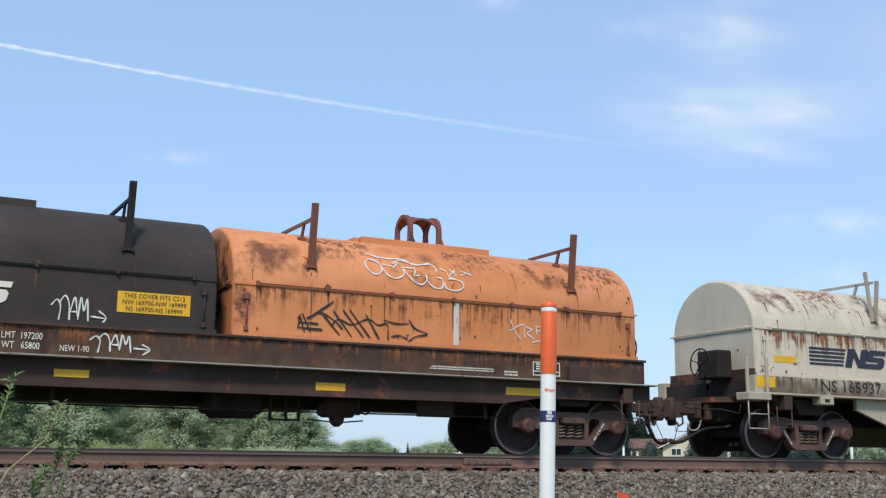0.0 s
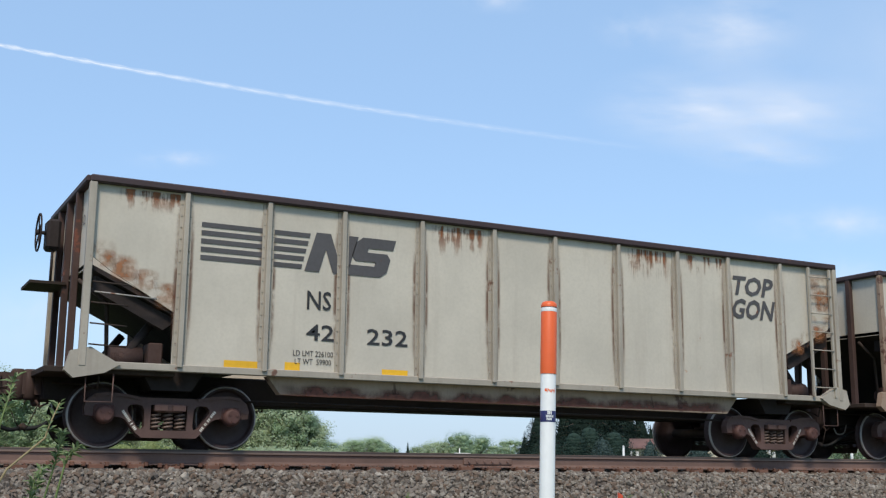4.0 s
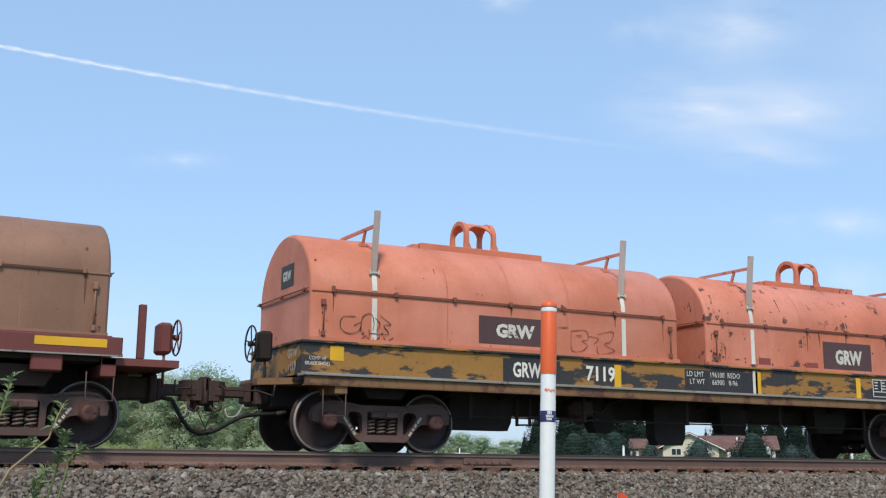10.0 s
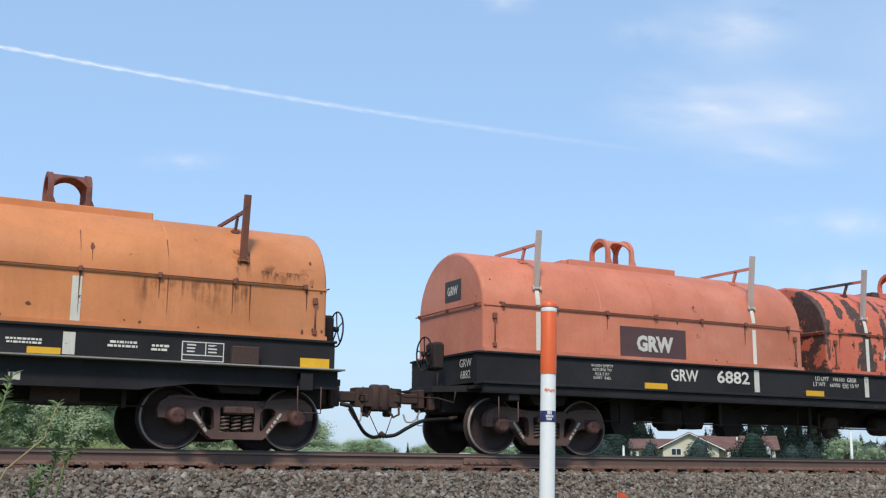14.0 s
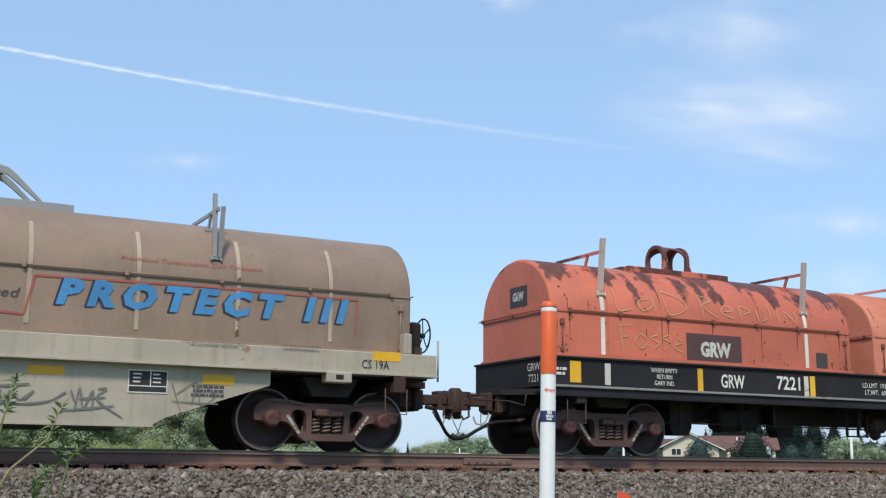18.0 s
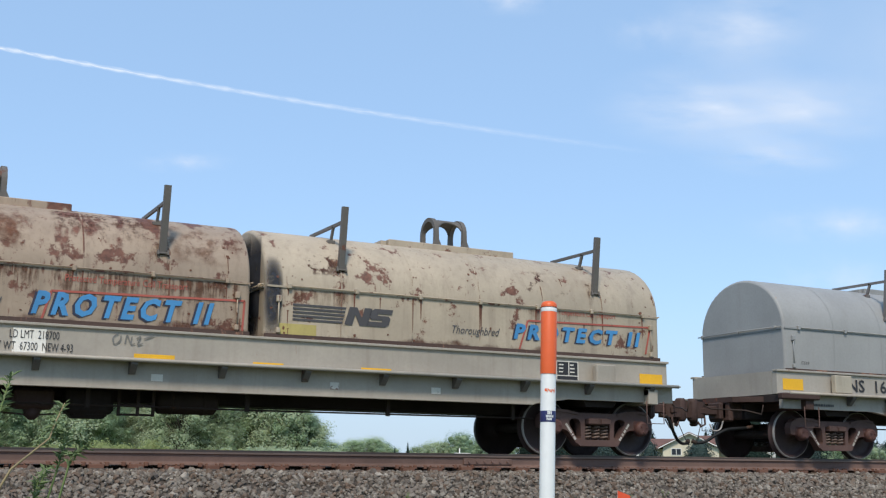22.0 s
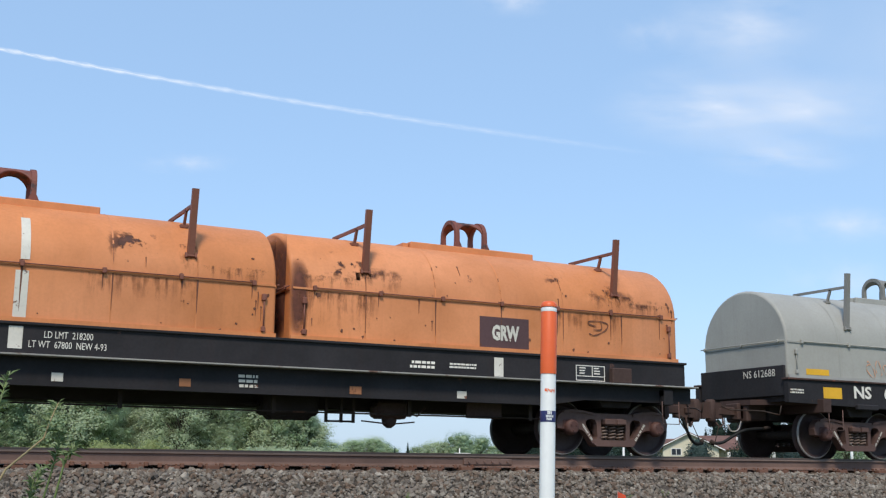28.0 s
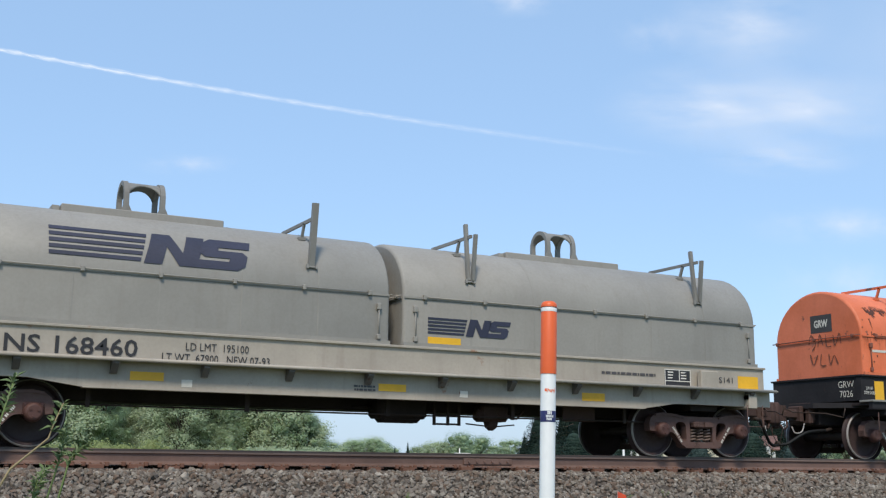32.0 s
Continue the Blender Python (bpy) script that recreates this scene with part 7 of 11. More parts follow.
def body_a(car, half, x0, x1, mat, sill_mat, ledge_mat):
    """Straight-sided trough with a ledge along its foot."""
    s_ = Shape()
    both(s_, x0, x1, 1.05, 1.19, 1.125, 1.60, 0.008)
    s_.box(x0, x0 + 0.12, -1.05, 1.05, 1.125, 1.60)
    s_.box(x1 - 0.12, x1, -1.05, 1.05, 1.125, 1.60)
    part("trough_side", s_, mat, car)
    lip = Shape()
    both(lip, x0 - 0.02, x1 + 0.02, 1.10, 1.235, 1.595, 1.63, 0.006)
    lip.box(x0 - 0.03, x0 + 0.05, -1.10, 1.10, 1.595, 1.63)
    lip.box(x1 - 0.05, x1 + 0.03, -1.10, 1.10, 1.595, 1.63)
    part("top_lip", lip, mat, car)
    ld = Shape()
    both(ld, x0 - 0.05, x1 + 0.05, 1.16, 1.50, 1.085, 1.125, 0.006)
    part("ledge", ld, ledge_mat, car, "worn steel ledge")
    ch = Shape()
    both(ch, x0 - 0.02, x1 + 0.02, 1.36, 1.46, 0.955, 1.085, 0.008)
    both(ch, x0 - 0.02, x1 + 0.02, 1.30, 1.48, 0.945, 0.957)
    part("side_sill", ch, sill_mat, car)
    floor_ = Shape().box(x0, x1, -1.36, 1.36, 1.03, 1.084)
    part("deck", floor_, UNDER, car)
    orm = [Shape().prism([(sg * 1.30, 1.03), (sg * 1.36, 0.96), (sg * 0.6, 0.86), (sg * 0.6, 1.03)], -0.03, 0.03, plane="yz").mesh("outrigger", UNDER) for sg in (-1, 1)]
    for k in range(14):
        for me in orm:
            put("outrigger", me, car, "", pose(x0 + 0.5 + (x1 - x0 - 1.0) * k / 13, 0, 0))


def body_b(car, half, x0, x1, mat, sill_mat, ledge_mat, brackets=False, lip_mat=None, taper=0.10, rail_pipe=False):
    """Shallow trough over a deep side sill that rises towards the trucks."""
    s_ = Shape()
    both(s_, x0, x1, 1.05, 1.19, 1.17, 1.60, 0.008)
    s_.box(x0, x0 + 0.12, -1.05, 1.05, 1.17, 1.60)
    s_.box(x1 - 0.12, x1, -1.05, 1.05, 1.17, 1.60)
    part("trough_side", s_, mat, car)
    lip = Shape()
    both(lip, x0 - 0.02, x1 + 0.02, 1.10, 1.23, 1.592, 1.63, 0.006)
    part("top_lip", lip, lip_mat or mat, car)
    ld = Shape()
    both(ld, x0 - 0.05, x1 + 0.05, 1.18, 1.50, 1.165, 1.19, 0.006)
    part("ledge", ld, ledge_mat, car, "worn steel ledge")
    if rail_pipe:
        pp = Shape()
        for sg in (-1, 1):
            pp.tube([(x0, sg * 1.50, 1.175), (x1, sg * 1.50, 1.175)], 0.028, 8)
        part("side_pipe", pp, ledge_mat, car)
    sl = Shape()
    k = half - 1.15
    poly = [(x0, 1.165), (x0, 0.90), (-k - 0.4, 0.90), (-k + 0.3, 0.90 - taper), (k - 0.3, 0.90 - taper), (k + 0.4, 0.90), (x1, 0.90), (x1, 1.165)]
    for ya, yb in ((-1.32, -1.22), (1.22, 1.32)):
        sl.prism(poly, ya, yb)
    foot = [(-k - 0.4, 0.90), (-k + 0.3, 0.90 - taper), (k - 0.3, 0.90 - taper), (k + 0.4, 0.90)]
    both(sl, -k + 0.3, k - 0.3, 1.20, 1.37, 0.90 - taper - 0.012, 0.90 - taper)
    part("side_sill", sl, sill_mat, car)
    part("deck", Shape().box(x0, x1, -1.22, 1.22, 1.03, 1.16), UNDER, car)
    if brackets:
        nb = 12
        for i in range(nb):
            xk = x0 + 0.55 + (x1 - x0 - 1.1) * i / (nb - 1)
            for sg in (-1, 1):
                part("bracket", Shape().prism([(sg * 1.32, 1.165), (sg * 1.49, 1.165), (sg * 1.49, 1.12), (sg * 1.36, 0.99), (sg * 1.32, 0.99)], xk - 0.045, xk + 0.045, plane="yz"), GUSSET, car)


def body_d(car, half, x0, x1, mat):
    """Straight top sill over a deep belly plate between the trucks."""
    for sg in (-1, 1):
        ts = part("top_sill", Shape().box(x0 - 0.25, x1 + 0.25, *sorted((sg * 1.18, sg * 1.40)), 1.16, 1.48, 0.012), mat, car)
        part("flange", Shape().box(x0 - 0.25, x1 + 0.25, *sorted((sg * 1.18, sg * 1.46)), 1.13, 1.165, 0.006), mat, ts)
    sl = Shape()
    poly = [(-half + 1.05, 1.135), (-half + 1.05, 0.92), (-half + 2.35, 0.48), (-half + 2.5, 0.30), (half - 2.7, 0.30), (half - 2.5, 0.42), (half - 1.0, 0.92), (half - 1.0, 1.135)]
    for ya, yb in ((-1.30, -1.22), (1.22, 1.30)):
        sl.prism(poly, ya, yb)
    both(sl, -half + 2.45, half - 2.65, 1.16, 1.34, 0.288, 0.31)
    part("belly_plate", sl, mat, car, "deep belly side plate")
    part("deck", Shape().box(x0 - 0.2, x1 + 0.2, -1.18, 1.18, 1.10, 1.40), UNDER, car)
    for xa in (x0 - 0.12, x1):
        part("end_bulkhead", Shape().box(xa, xa + 0.12, -1.15, 1.15, 1.40, 1.62), BODY_RUSTY, car)


def body_e(car, half, x0, x1):
    """Thin red side sill and a set-back deep centre beam."""
    s_ = Shape()
    both(s_, x0 - 0.12, x1 + 0.12, 1.33, 1.45, 1.235, 1.47, 0.01)
    both(s_, x0 - 0.12, x1 + 0.12, 1.28, 1.48, 1.225, 1.245)
    part("side_sill", s_, BODY_RED, car)
    part("top_angle", Shape().box(x0, x1, -1.30, 1.30, 1.455, 1.50), BODY_RED, car)
    bp_ = Shape()
    both(bp_, x0 - 0.12, x1 + 0.12, 1.44, 1.485, 1.205, 1.226)
    part("rub_strip", bp_, LEDGE, car)
    part("centre_beam", Shape().prism([(-half + 0.4, 1.2), (-half + 0.7, 0.75), (-half + 1.5, 0.50), (-half + 2.4, 0.35), (half - 2.6, 0.35), (half - 1.0, 0.60), (half - 0.4, 1.2)], -0.34, 0.34), BELLY_BROWN, car)
    part("deck", Shape().box(x0, x1, -1.33, 1.33, 1.14, 1.23), UNDER, car)
    for k in range(9):
        xk = x0 + 0.8 + (x1 - x0 - 1.6) * k / 8
        part("cross_bearer", Shape().prism([(-1.33, 1.14), (-1.33, 1.06), (-0.34, 0.80), (0.34, 0.80), (1.33, 1.06), (1.33, 1.14)], xk - 0.04, xk + 0.04, plane="yz"), BELLY_BROWN, car)
    for x in (-half + 0.25, half + 0.25):
        part("jacking_pad", Shape().box(x - 0.20, x + 0.20, -1.44, -1.25, 0.98, 1.225, 0.02), BODY_RED, car, "red jacking pad")


def body_f(car, half, x0, x1):
    """Black side sill with a shallow belly."""
    s_ = Shape()
    k = half - 1.1
    poly = [(x0 - 0.1, 1.45), (x0 - 0.1, 1.02), (-k, 0.95), (-k + 0.75, 0.63), (k - 0.85, 0.60), (k - 0.1, 0.92), (x1 + 0.1, 1.02), (x1 + 0.1, 1.45)]
    for ya, yb in ((-1.30, -1.19), (1.19, 1.30)):
        s_.prism(poly, ya, yb)
    part("side_sill", s_, BODY_BLACK, car)
    tl = Shape()
    both(tl, x0 - 0.12, x1 + 0.12, 1.15, 1.34, 1.44, 1.475, 0.006)
    both(tl, -k + 0.7, k - 0.8, 1.15, 1.36, 0.60, 0.625)
    part("flange", tl, BODY_RUSTY, car)
    part("deck", Shape().box(x0, x1, -1.19, 1.19, 1.05, 1.40), UNDER, car)
    for x in (-half, half):
        part("jacking_pad", Shape().box(x - 0.28, x + 0.28, -1.38, -1.28, 0.92, 1.03, 0.02), BODY_BLACK, car)


GRW_ARCH = Arch(1.17, 1.64, 2.40, 3.42)


def two_covers(car, ends, posts, bails, mats, post_mat, arch=GRW_ARCH, hi=3.71, labels=("", ""), seams=6, vee=(False, False)):
    """A pair of covers: ends, posts and bails along the car, from its middle."""
    return [cover(car, ends[2 * k], ends[2 * k + 1], mats[k], arch, [(v, hi) for v in posts[2 * k:2 * k + 2]], post_mat[k] if isinstance(post_mat, tuple) else post_mat, bails[k], seams, label=labels[k], vee=vee[k]) for k in (0, 1)]


def white_stripes(car, arch, xs, mat=WHITE, w=0.085, z_hi=None):
    pl = cover_plane(arch)
    for x in xs:
        zt = z_hi or arch.seam + 0.33
        rect(car, pl, x - w / 2, zt, x + w / 2, arch.seam + 0.05, mat, "stripe", "white painted stripe", off=0.008)
        rect(car, pl, x - w / 2, arch.seam - 0.07, x + w / 2, arch.z0 + 0.03, mat, "stripe", "white painted stripe", off=0.008)


A_ENDS, A_POSTS, A_BAILS = (-7.30, -0.32, 0.33, 7.36), (-6.25, -1.52, 1.42, 6.15), (-3.86, 3.80)
B_ENDS, B_POSTS, B_BAILS = (-7.24, -0.09, 0.14, 7.39), (-6.16, -1.39, 1.35, 6.07), (-3.75, 3.70)
GEAR_BINS = (("bin", -4.57, -3.56, 0.38), ("rack", -3.45, -3.0, 0.46), ("valve", -2.37, -1.85, 0.52), ("bin", -1.77, -1.48, 0.39), ("bin", -0.42, 0.12, 0.20), ("bin", 1.12, 1.59, 0.43), ("bin", 3.49, 4.15, 0.49))
GEAR_FLAT = (("bin", -4.36, -4.02, 0.38), ("box", -3.30, -2.85, 0.46), ("bin", -2.75, -2.40, 0.50), ("bin", -1.83, -1.52, 0.39), ("rack", -0.15, 0.40, 0.42), ("valve", 0.55, 0.98, 0.38), ("tank", 2.00, 3.04, 0.47), ("box", 3.62, 4.14, 0.56))
GEAR_LOW = (("bin", -4.36, -3.96, 0.40), ("bin", -3.41, -2.95, 0.42), ("box", -2.50, -2.15, 0.56), ("valve", -0.73, -0.41, 0.38), ("bin", 1.46, 1.91, 0.51), ("bin", 2.17, 2.51, 0.51), ("bin", 3.67, 4.08, 0.41))
GEAR_B = (("box", -0.06, 0.82, 0.47), ("rack", 0.90, 1.35, 0.44), ("valve", 1.70, 2.34, 0.38), ("plate", 3.27, 3.92, 0.56))


def coil_a(name, label, xl, xr, mats, body, sill, ledge, post_mat=POST_STEEL, stripes=True, brake=-1, cover_labels=("", ""), gear=GEAR_FLAT, shift=0.0):
    """A coil car with a straight trough; the covers, posts and bails lie alike on all of them."""
    car, half = car_base(name, label, xl, xr)
    ends = [v + shift for v in A_ENDS]
    x0, x1 = ends[0] - 0.12, ends[3] + 0.12
    body_a(car, half, x0, x1, body, sill, ledge)
    centre_sill(car, half, half + 1.75)
    slung(car, gear, half)
    end_platform(car, half, half + 1.80, 1.09, sill)
    two_covers(car, ends, [v + shift for v in A_POSTS], [v + shift for v in A_BAILS], mats, post_mat, labels=cover_labels)
    if stripes:
        white_stripes(car, GRW_ARCH, [v + shift for v in A_POSTS])
    if brake:
        brake_wheel(car, (x0 - 0.28) if brake < 0 else (x1 + 0.28), brake, 1.62)
    return car


def coil_b(name, label, xl, xr, mats, body, sill, ledge, post_mat, brackets=False, brake=-1, cover_labels=("", ""), rail_pipe=False, seams=6, gear=GEAR_B, vee=(False, False)):
    """A coil car with a shallow trough over a side sill."""
    car, half = car_base(name, label, xl, xr)
    x0, x1 = B_ENDS[0] - 0.08, B_ENDS[3] + 0.14
    body_b(car, half, x0, x1, body, sill, ledge, brackets, rail_pipe=rail_pipe)
    centre_sill(car, half, half + 1.75, depth=0.66)
    slung(car, gear, half)
    end_platform(car, half, half + 1.85, 1.12, sill)
    two_covers(car, B_ENDS, B_POSTS, B_BAILS, mats, post_mat, labels=cover_labels, seams=seams, vee=vee)
    for q in (-1, 1):
        part("jacking_pad", Shape().box(q * half - 0.20, q * half + 0.20, -1.36, -1.24, 1.20, 1.50 if brackets else 1.46, 0.015), sill if brackets else COUPLER, car)
    if brake:
        brake_wheel(car, (x0 - 0.26) if brake < 0 else (x1 + 0.26), brake, 1.95, y=-0.1)
    return car


# ---------------------------------------------------------------- the open hopper gondolas
def gondola(name, label, xl, xr, post_mat=GON_POST):
    car, half = car_base(name, label, xl, xr, "gondola car")
    L, R = -6.94, 6.90
    posts = (-5.64, -4.42, -3.24, -1.93, -0.63, 0.54, 1.83, 3.11, 4.27, 5.53)
    for i, sg in enumerate((-1, 1)):
        ya, yb = sorted((sg * 1.42, sg * 1.45))
        part("side_sheet", Shape().prism([(L, 3.56), (L + 0.04, 2.56), (L + 0.20, 2.45), (-6.66, 2.39), (-5.74, 1.86), (-5.74, 1.10), (5.60, 1.10), (5.60, 1.86), (6.74, 2.40), (R, 3.56)], ya, yb), GON_GREY, car)
        for x in posts:
            p_ = Shape().box(x - 0.09, x + 0.09, *sorted((sg * 1.45, sg * 1.462)), 1.12, 3.56)
            p_.box(x - 0.035, x + 0.035, *sorted((sg * 1.46, sg * 1.53)), 1.10, 3.58, 0.008)
            po = part("side_post", p_, post_mat, car)
            rv = Shape()
            for k in range(14):
                for dx in (-0.065, 0.065):
                    rv.box(x + dx - 0.012, x + dx + 0.012, *sorted((sg * 1.46, sg * 1.472)), 1.25 + 0.165 * k, 1.275 + 0.165 * k)
            if sg < 0:
                part("rivets", rv, post_mat, po)
        part("top_chord", Shape().box(L - 0.05, R + 0.05, *sorted((sg * 1.38, sg * 1.55)), 3.56, 3.665, 0.02), GON_TOP, car, "dark rusty top chord")
        part("side_sill", Shape().box(L + 0.05, R + 0.10, *sorted((sg * 1.38, sg * 1.49)), 1.04, 1.14, 0.01), post_mat, car)
        part("belly_sill", Shape().prism([(-4.3, 1.05), (-4.1, 0.80), (4.3, 0.76), (4.55, 1.05)], *sorted((sg * 1.12, sg * 1.30))), GON_BELLY, car, "rust-stained lower sill")
    for q, xe in ((-1, L), (1, R)):
        part("end_sheet", Shape().box(*sorted((xe, xe - q * 0.04)), -1.45, 1.45, 2.40, 3.58), GON_GREY, car)
        part("end_chord", Shape().box(*sorted((xe - q * 0.03, xe + q * 0.10)), -1.50, 1.50, 3.56, 3.66, 0.02), GON_TOP, car)
        # shade below the slope is put into a black sheet and an added black beam
        part("slope_sheet", Shape().prism([(xe, 2.47), (xe, 2.41), (q * 5.65, 1.78), (q * 4.6, 1.14), (q * 4.45, 1.14), (q * 5.6, 1.86)], -1.415, 1.415), UNDER, car)
        part("slope_beam", Shape().prism([(q * 6.8, 2.31), (q * 5.66, 1.77), (q * 5.85, 1.62), (q * 6.8, 2.10)], -1.32, -1.14), UNDER, car)
        for y in (-0.75, 0.0, 0.75):
            part("end_post", Shape().box(*sorted((xe, xe + q * 0.09)), y - 0.06, y + 0.06, 1.05, 3.58, 0.01), BODY_RUSTY, car)
        for sg in (-1, 1):
            part("corner_post", Shape().box(*sorted((xe - q * 0.05, xe + q * 0.05)), sg * 1.49 - 0.05, sg * 1.49 + 0.05, 1.06, 3.57, 0.01), post_mat, car)
        part("end_platform", Shape().box(*sorted((q * 5.65, xe + q * 0.45)), -1.35, 1.35, 0.98, 1.06, 0.01), STEEL_DARK, car)
        for y in (-1.0, 1.0):
            part("slope_brace", Shape().tube([(q * 5.92, y, 1.76), (q * 6.27, y, 1.30), (q * 6.22, y, 1.05)], 0.065, 6), UNDER, car)
        part("pipe", Shape().tube([(xe + q * 0.02, -0.9, 2.3), (q * 6.55, -0.9, 2.0), (q * 6.5, -0.9, 1.06)], 0.03, 6), STEEL_DARK, car)
        part("corner_casting", Shape().prism([(xe + q * 0.10, 0.90), (xe + q * 0.22, 1.0), (xe + q * 0.15, 1.26), (xe - q * 0.1, 1.32), (xe - q * 0.5, 1.10), (xe - q * 0.3, 0.98)], -1.53, -1.41), post_mat, car)
        part("air_cylinder", Shape().tube([(q * 6.5, -0.95, 1.25), (q * 6.05, -0.95, 1.25)], 0.16, 14).box(*sorted((q * 6.0, q * 5.8)), -1.2, -0.8, 1.06, 1.45, 0.02), COUPLER, car)
        draft_gear(car, q * (half + 1.0), q)
        stirrup(car, q * (half + 1.05), 0.98, -1.45, drop=0.38)
    ladder(car, 6.22, 6.76, -1.53, 1.12, 3.55, 7, post_mat)
    for k in range(4):
        grab(car, [(L + 0.06, -1.56, 1.35 + 0.28 * k), (L + 0.55, -1.56, 1.33 + 0.28 * k)], STEEL_DARK)
    grab(car, [(L + 0.1, -1.52, 2.06), (-6.0, -1.52, 2.02)], BARE)
    brake_wheel(car, L - 0.22, -1, 3.15, y=0.35, mat=UNDER)
    part("brake_step", Shape().box(L - 0.55, L - 0.05, -0.1, 0.8, 2.33, 2.37), STEEL_DARK, car)
    centre_sill(car, half, half + 1.8, depth=0.66)
    pipe = Shape().tube([(-4.5, -0.9, 0.70), (4.5, -0.9, 0.66)], 0.018, 6)
    part("train_pipe", pipe, STEEL_DARK, car)
    return car


# ---------------------------------------------------------------- the box car
def box_car(xl, xr):
    car, half = car_base("box_car", "rust-orange box car with faded panels and a large blue graffiti piece", xl, xr, "box car")
    L, R, W_ = -7.82, 7.72, 1.42
    zb, zt = 0.95, 4.20
    for sg in (-1, 1):
        ya, yb = sorted((sg * (W_ - 0.03), sg * W_))
        part("side_sheet", Shape().box(L, R, ya, yb, zb - 0.1, zt), BOX_RUST, car)
        ya, yb = sorted((sg * 1.36, sg * 1.475))
        sl = Shape().box(L, R, *sorted((sg * 1.36, sg * 1.46)), 0.84, 1.00, 0.012)
        sl.prism([(-5.2, 0.84), (-4.9, 0.66), (6.1, 0.66), (6.4, 0.84)], *sorted((sg * 1.36, sg * 1.44)))
        part("side_sill", sl, BOX_RUST, car)
        part("roof_chord", Shape().box(L - 0.02, R + 0.02, *sorted((sg * 1.40, sg * 1.53)), zt - 0.02, zt + 0.16, 0.02), BOX_RUST, car, "rusty roof edge beam")
    xs_l = [-7.63, -7.08, -6.19, -5.31, -4.45, -3.67, -2.76]
    xs_r = [2.76, 3.65, 4.49, 5.42, 6.29, 7.16]
    for x in xs_l + xs_r:
        for sg in (-1, 1):
            p_ = Shape().box(x - 0.045, x + 0.045, *sorted((sg * W_, sg * 1.485)), zb + 0.02, zt, 0.012)
            po = part("side_post", p_, BOX_POST, car)
            if sg < 0 and -6.6 < x < 6.7:
                h_ = 3.75 if x < 0 else 3.0 - 0.5 * (int(x * 10) % 3) / 2
                part("post_cap", Shape().box(x - 0.075, x + 0.075, -1.515, -1.485, zb + 0.02, h_, 0.008), BOX_POST, po, "pale patched post face")
                part("weld_strip", Shape().box(x - 0.13, x - 0.11, -1.43, -W_, zb, zt - 0.05).box(x + 0.11, x + 0.13, -1.43, -W_, zb, zt - 0.05), BOX_RUST, po)
    # the plates between the posts, each weathered in its own way
    edges = [L] + xs_l + [-2.06]
    for k, (a, b_) in enumerate(zip(edges[:-1], edges[1:])):
        part("side_plate", Shape().box(a + 0.01, b_ - 0.01, -W_ - 0.004, -W_ + 0.01, zb, zt - 0.03), (BOX_PEACH, BOX_PEACH, BOX_PEACH, BOX_PEACH, BOX_PEACH, BOX_BROWN, BOX_BROWN, BOX_ORANGE)[k], car)
    edges = [2.22] + xs_r + [R]
    for k, (a, b_) in enumerate(zip(edges[:-1], edges[1:])):
        part("side_plate", Shape().box(a + 0.01, b_ - 0.01, -W_ - 0.004, -W_ + 0.01, zb, zt - 0.03), (BOX_ORANGE, BOX_PEACH, BOX_PEACH, BOX_PEACH, BOX_PEACH, BOX_ORANGE, BOX_ORANGE)[k], car)
    for q, xe in ((-1, L), (1, R)):
        part("end_sheet", Shape().box(*sorted((xe, xe - q * 0.04)), -1.40, 1.40, zb - 0.1, zt + 0.05), BOX_ORANGE, car)
        for k in range(6):
            z = 1.55 + 0.45 * k
            part("corrugation", Shape().prism([(xe, z - 0.17), (xe + q * 0.09, z - 0.07), (xe + q * 0.09, z + 0.07), (xe, z + 0.17)], -1.36, 1.36), BOX_RUST if k < 2 else BOX_POST, car)
        for sg in (-1, 1):
            part("corner_post", Shape().box(*sorted((xe - q * 0.06, xe + q * 0.10)), sg * 1.45 - 0.06, sg * 1.45 + 0.03, zb - 0.1, zt, 0.012), BOX_POST, car)
        part("end_sill", Shape().box(*sorted((xe - q * 0.1, xe + q * 0.16)), -1.40, 1.40, 0.78, 1.08, 0.02), BOX_RUST, car)
        draft_gear(car, q * (half + 1.70), q)
        stirrup(car, q * 7.45, 0.86, -1.42, drop=0.40, w=0.4)
        part("corner_plate", Shape().box(*sorted((xe - q * 0.1, xe - q * 0.9)), -1.475, -1.46, 0.86, 1.06), BOX_RUST, car, "dark stencilled sill plate")
    for k in range(5):
        grab(car, [(L + 0.08, -1.47, 1.12 + 0.40 * k), (L + 0.08, -1.54, 1.12 + 0.40 * k), (L + 0.92, -1.54, 1.11 + 0.40 * k), (L + 0.92, -1.47, 1.11 + 0.40 * k)], BOX_RUST)
        grab(car, [(R - 0.55, -1.47, 1.20 + 0.42 * k), (R - 0.55, -1.54, 1.20 + 0.42 * k), (R - 0.06, -1.54, 1.20 + 0.42 * k), (R - 0.06, -1.47, 1.20 + 0.42 * k)], BOX_RUST)
    brake_wheel(car, L - 0.22, -1, 2.05, y=-0.55, mat=UNDER, r=0.27)
    part("brake_step", Shape().box(L - 0.45, L, -1.0, 0.0, 1.15, 1.19), STEEL_DARK, car)
    rf = Shape().prism([(-1.50, zt + 0.12), (0, zt + 0.30), (1.50, zt + 0.12), (1.50, zt + 0.05), (-1.50, zt + 0.05)], L, R, plane="yz")
    part("roof", rf, BOX_RUST, car)
    # door: two leaves of ribbed panels with locking bars
    d0, d1 = -1.78, 2.00
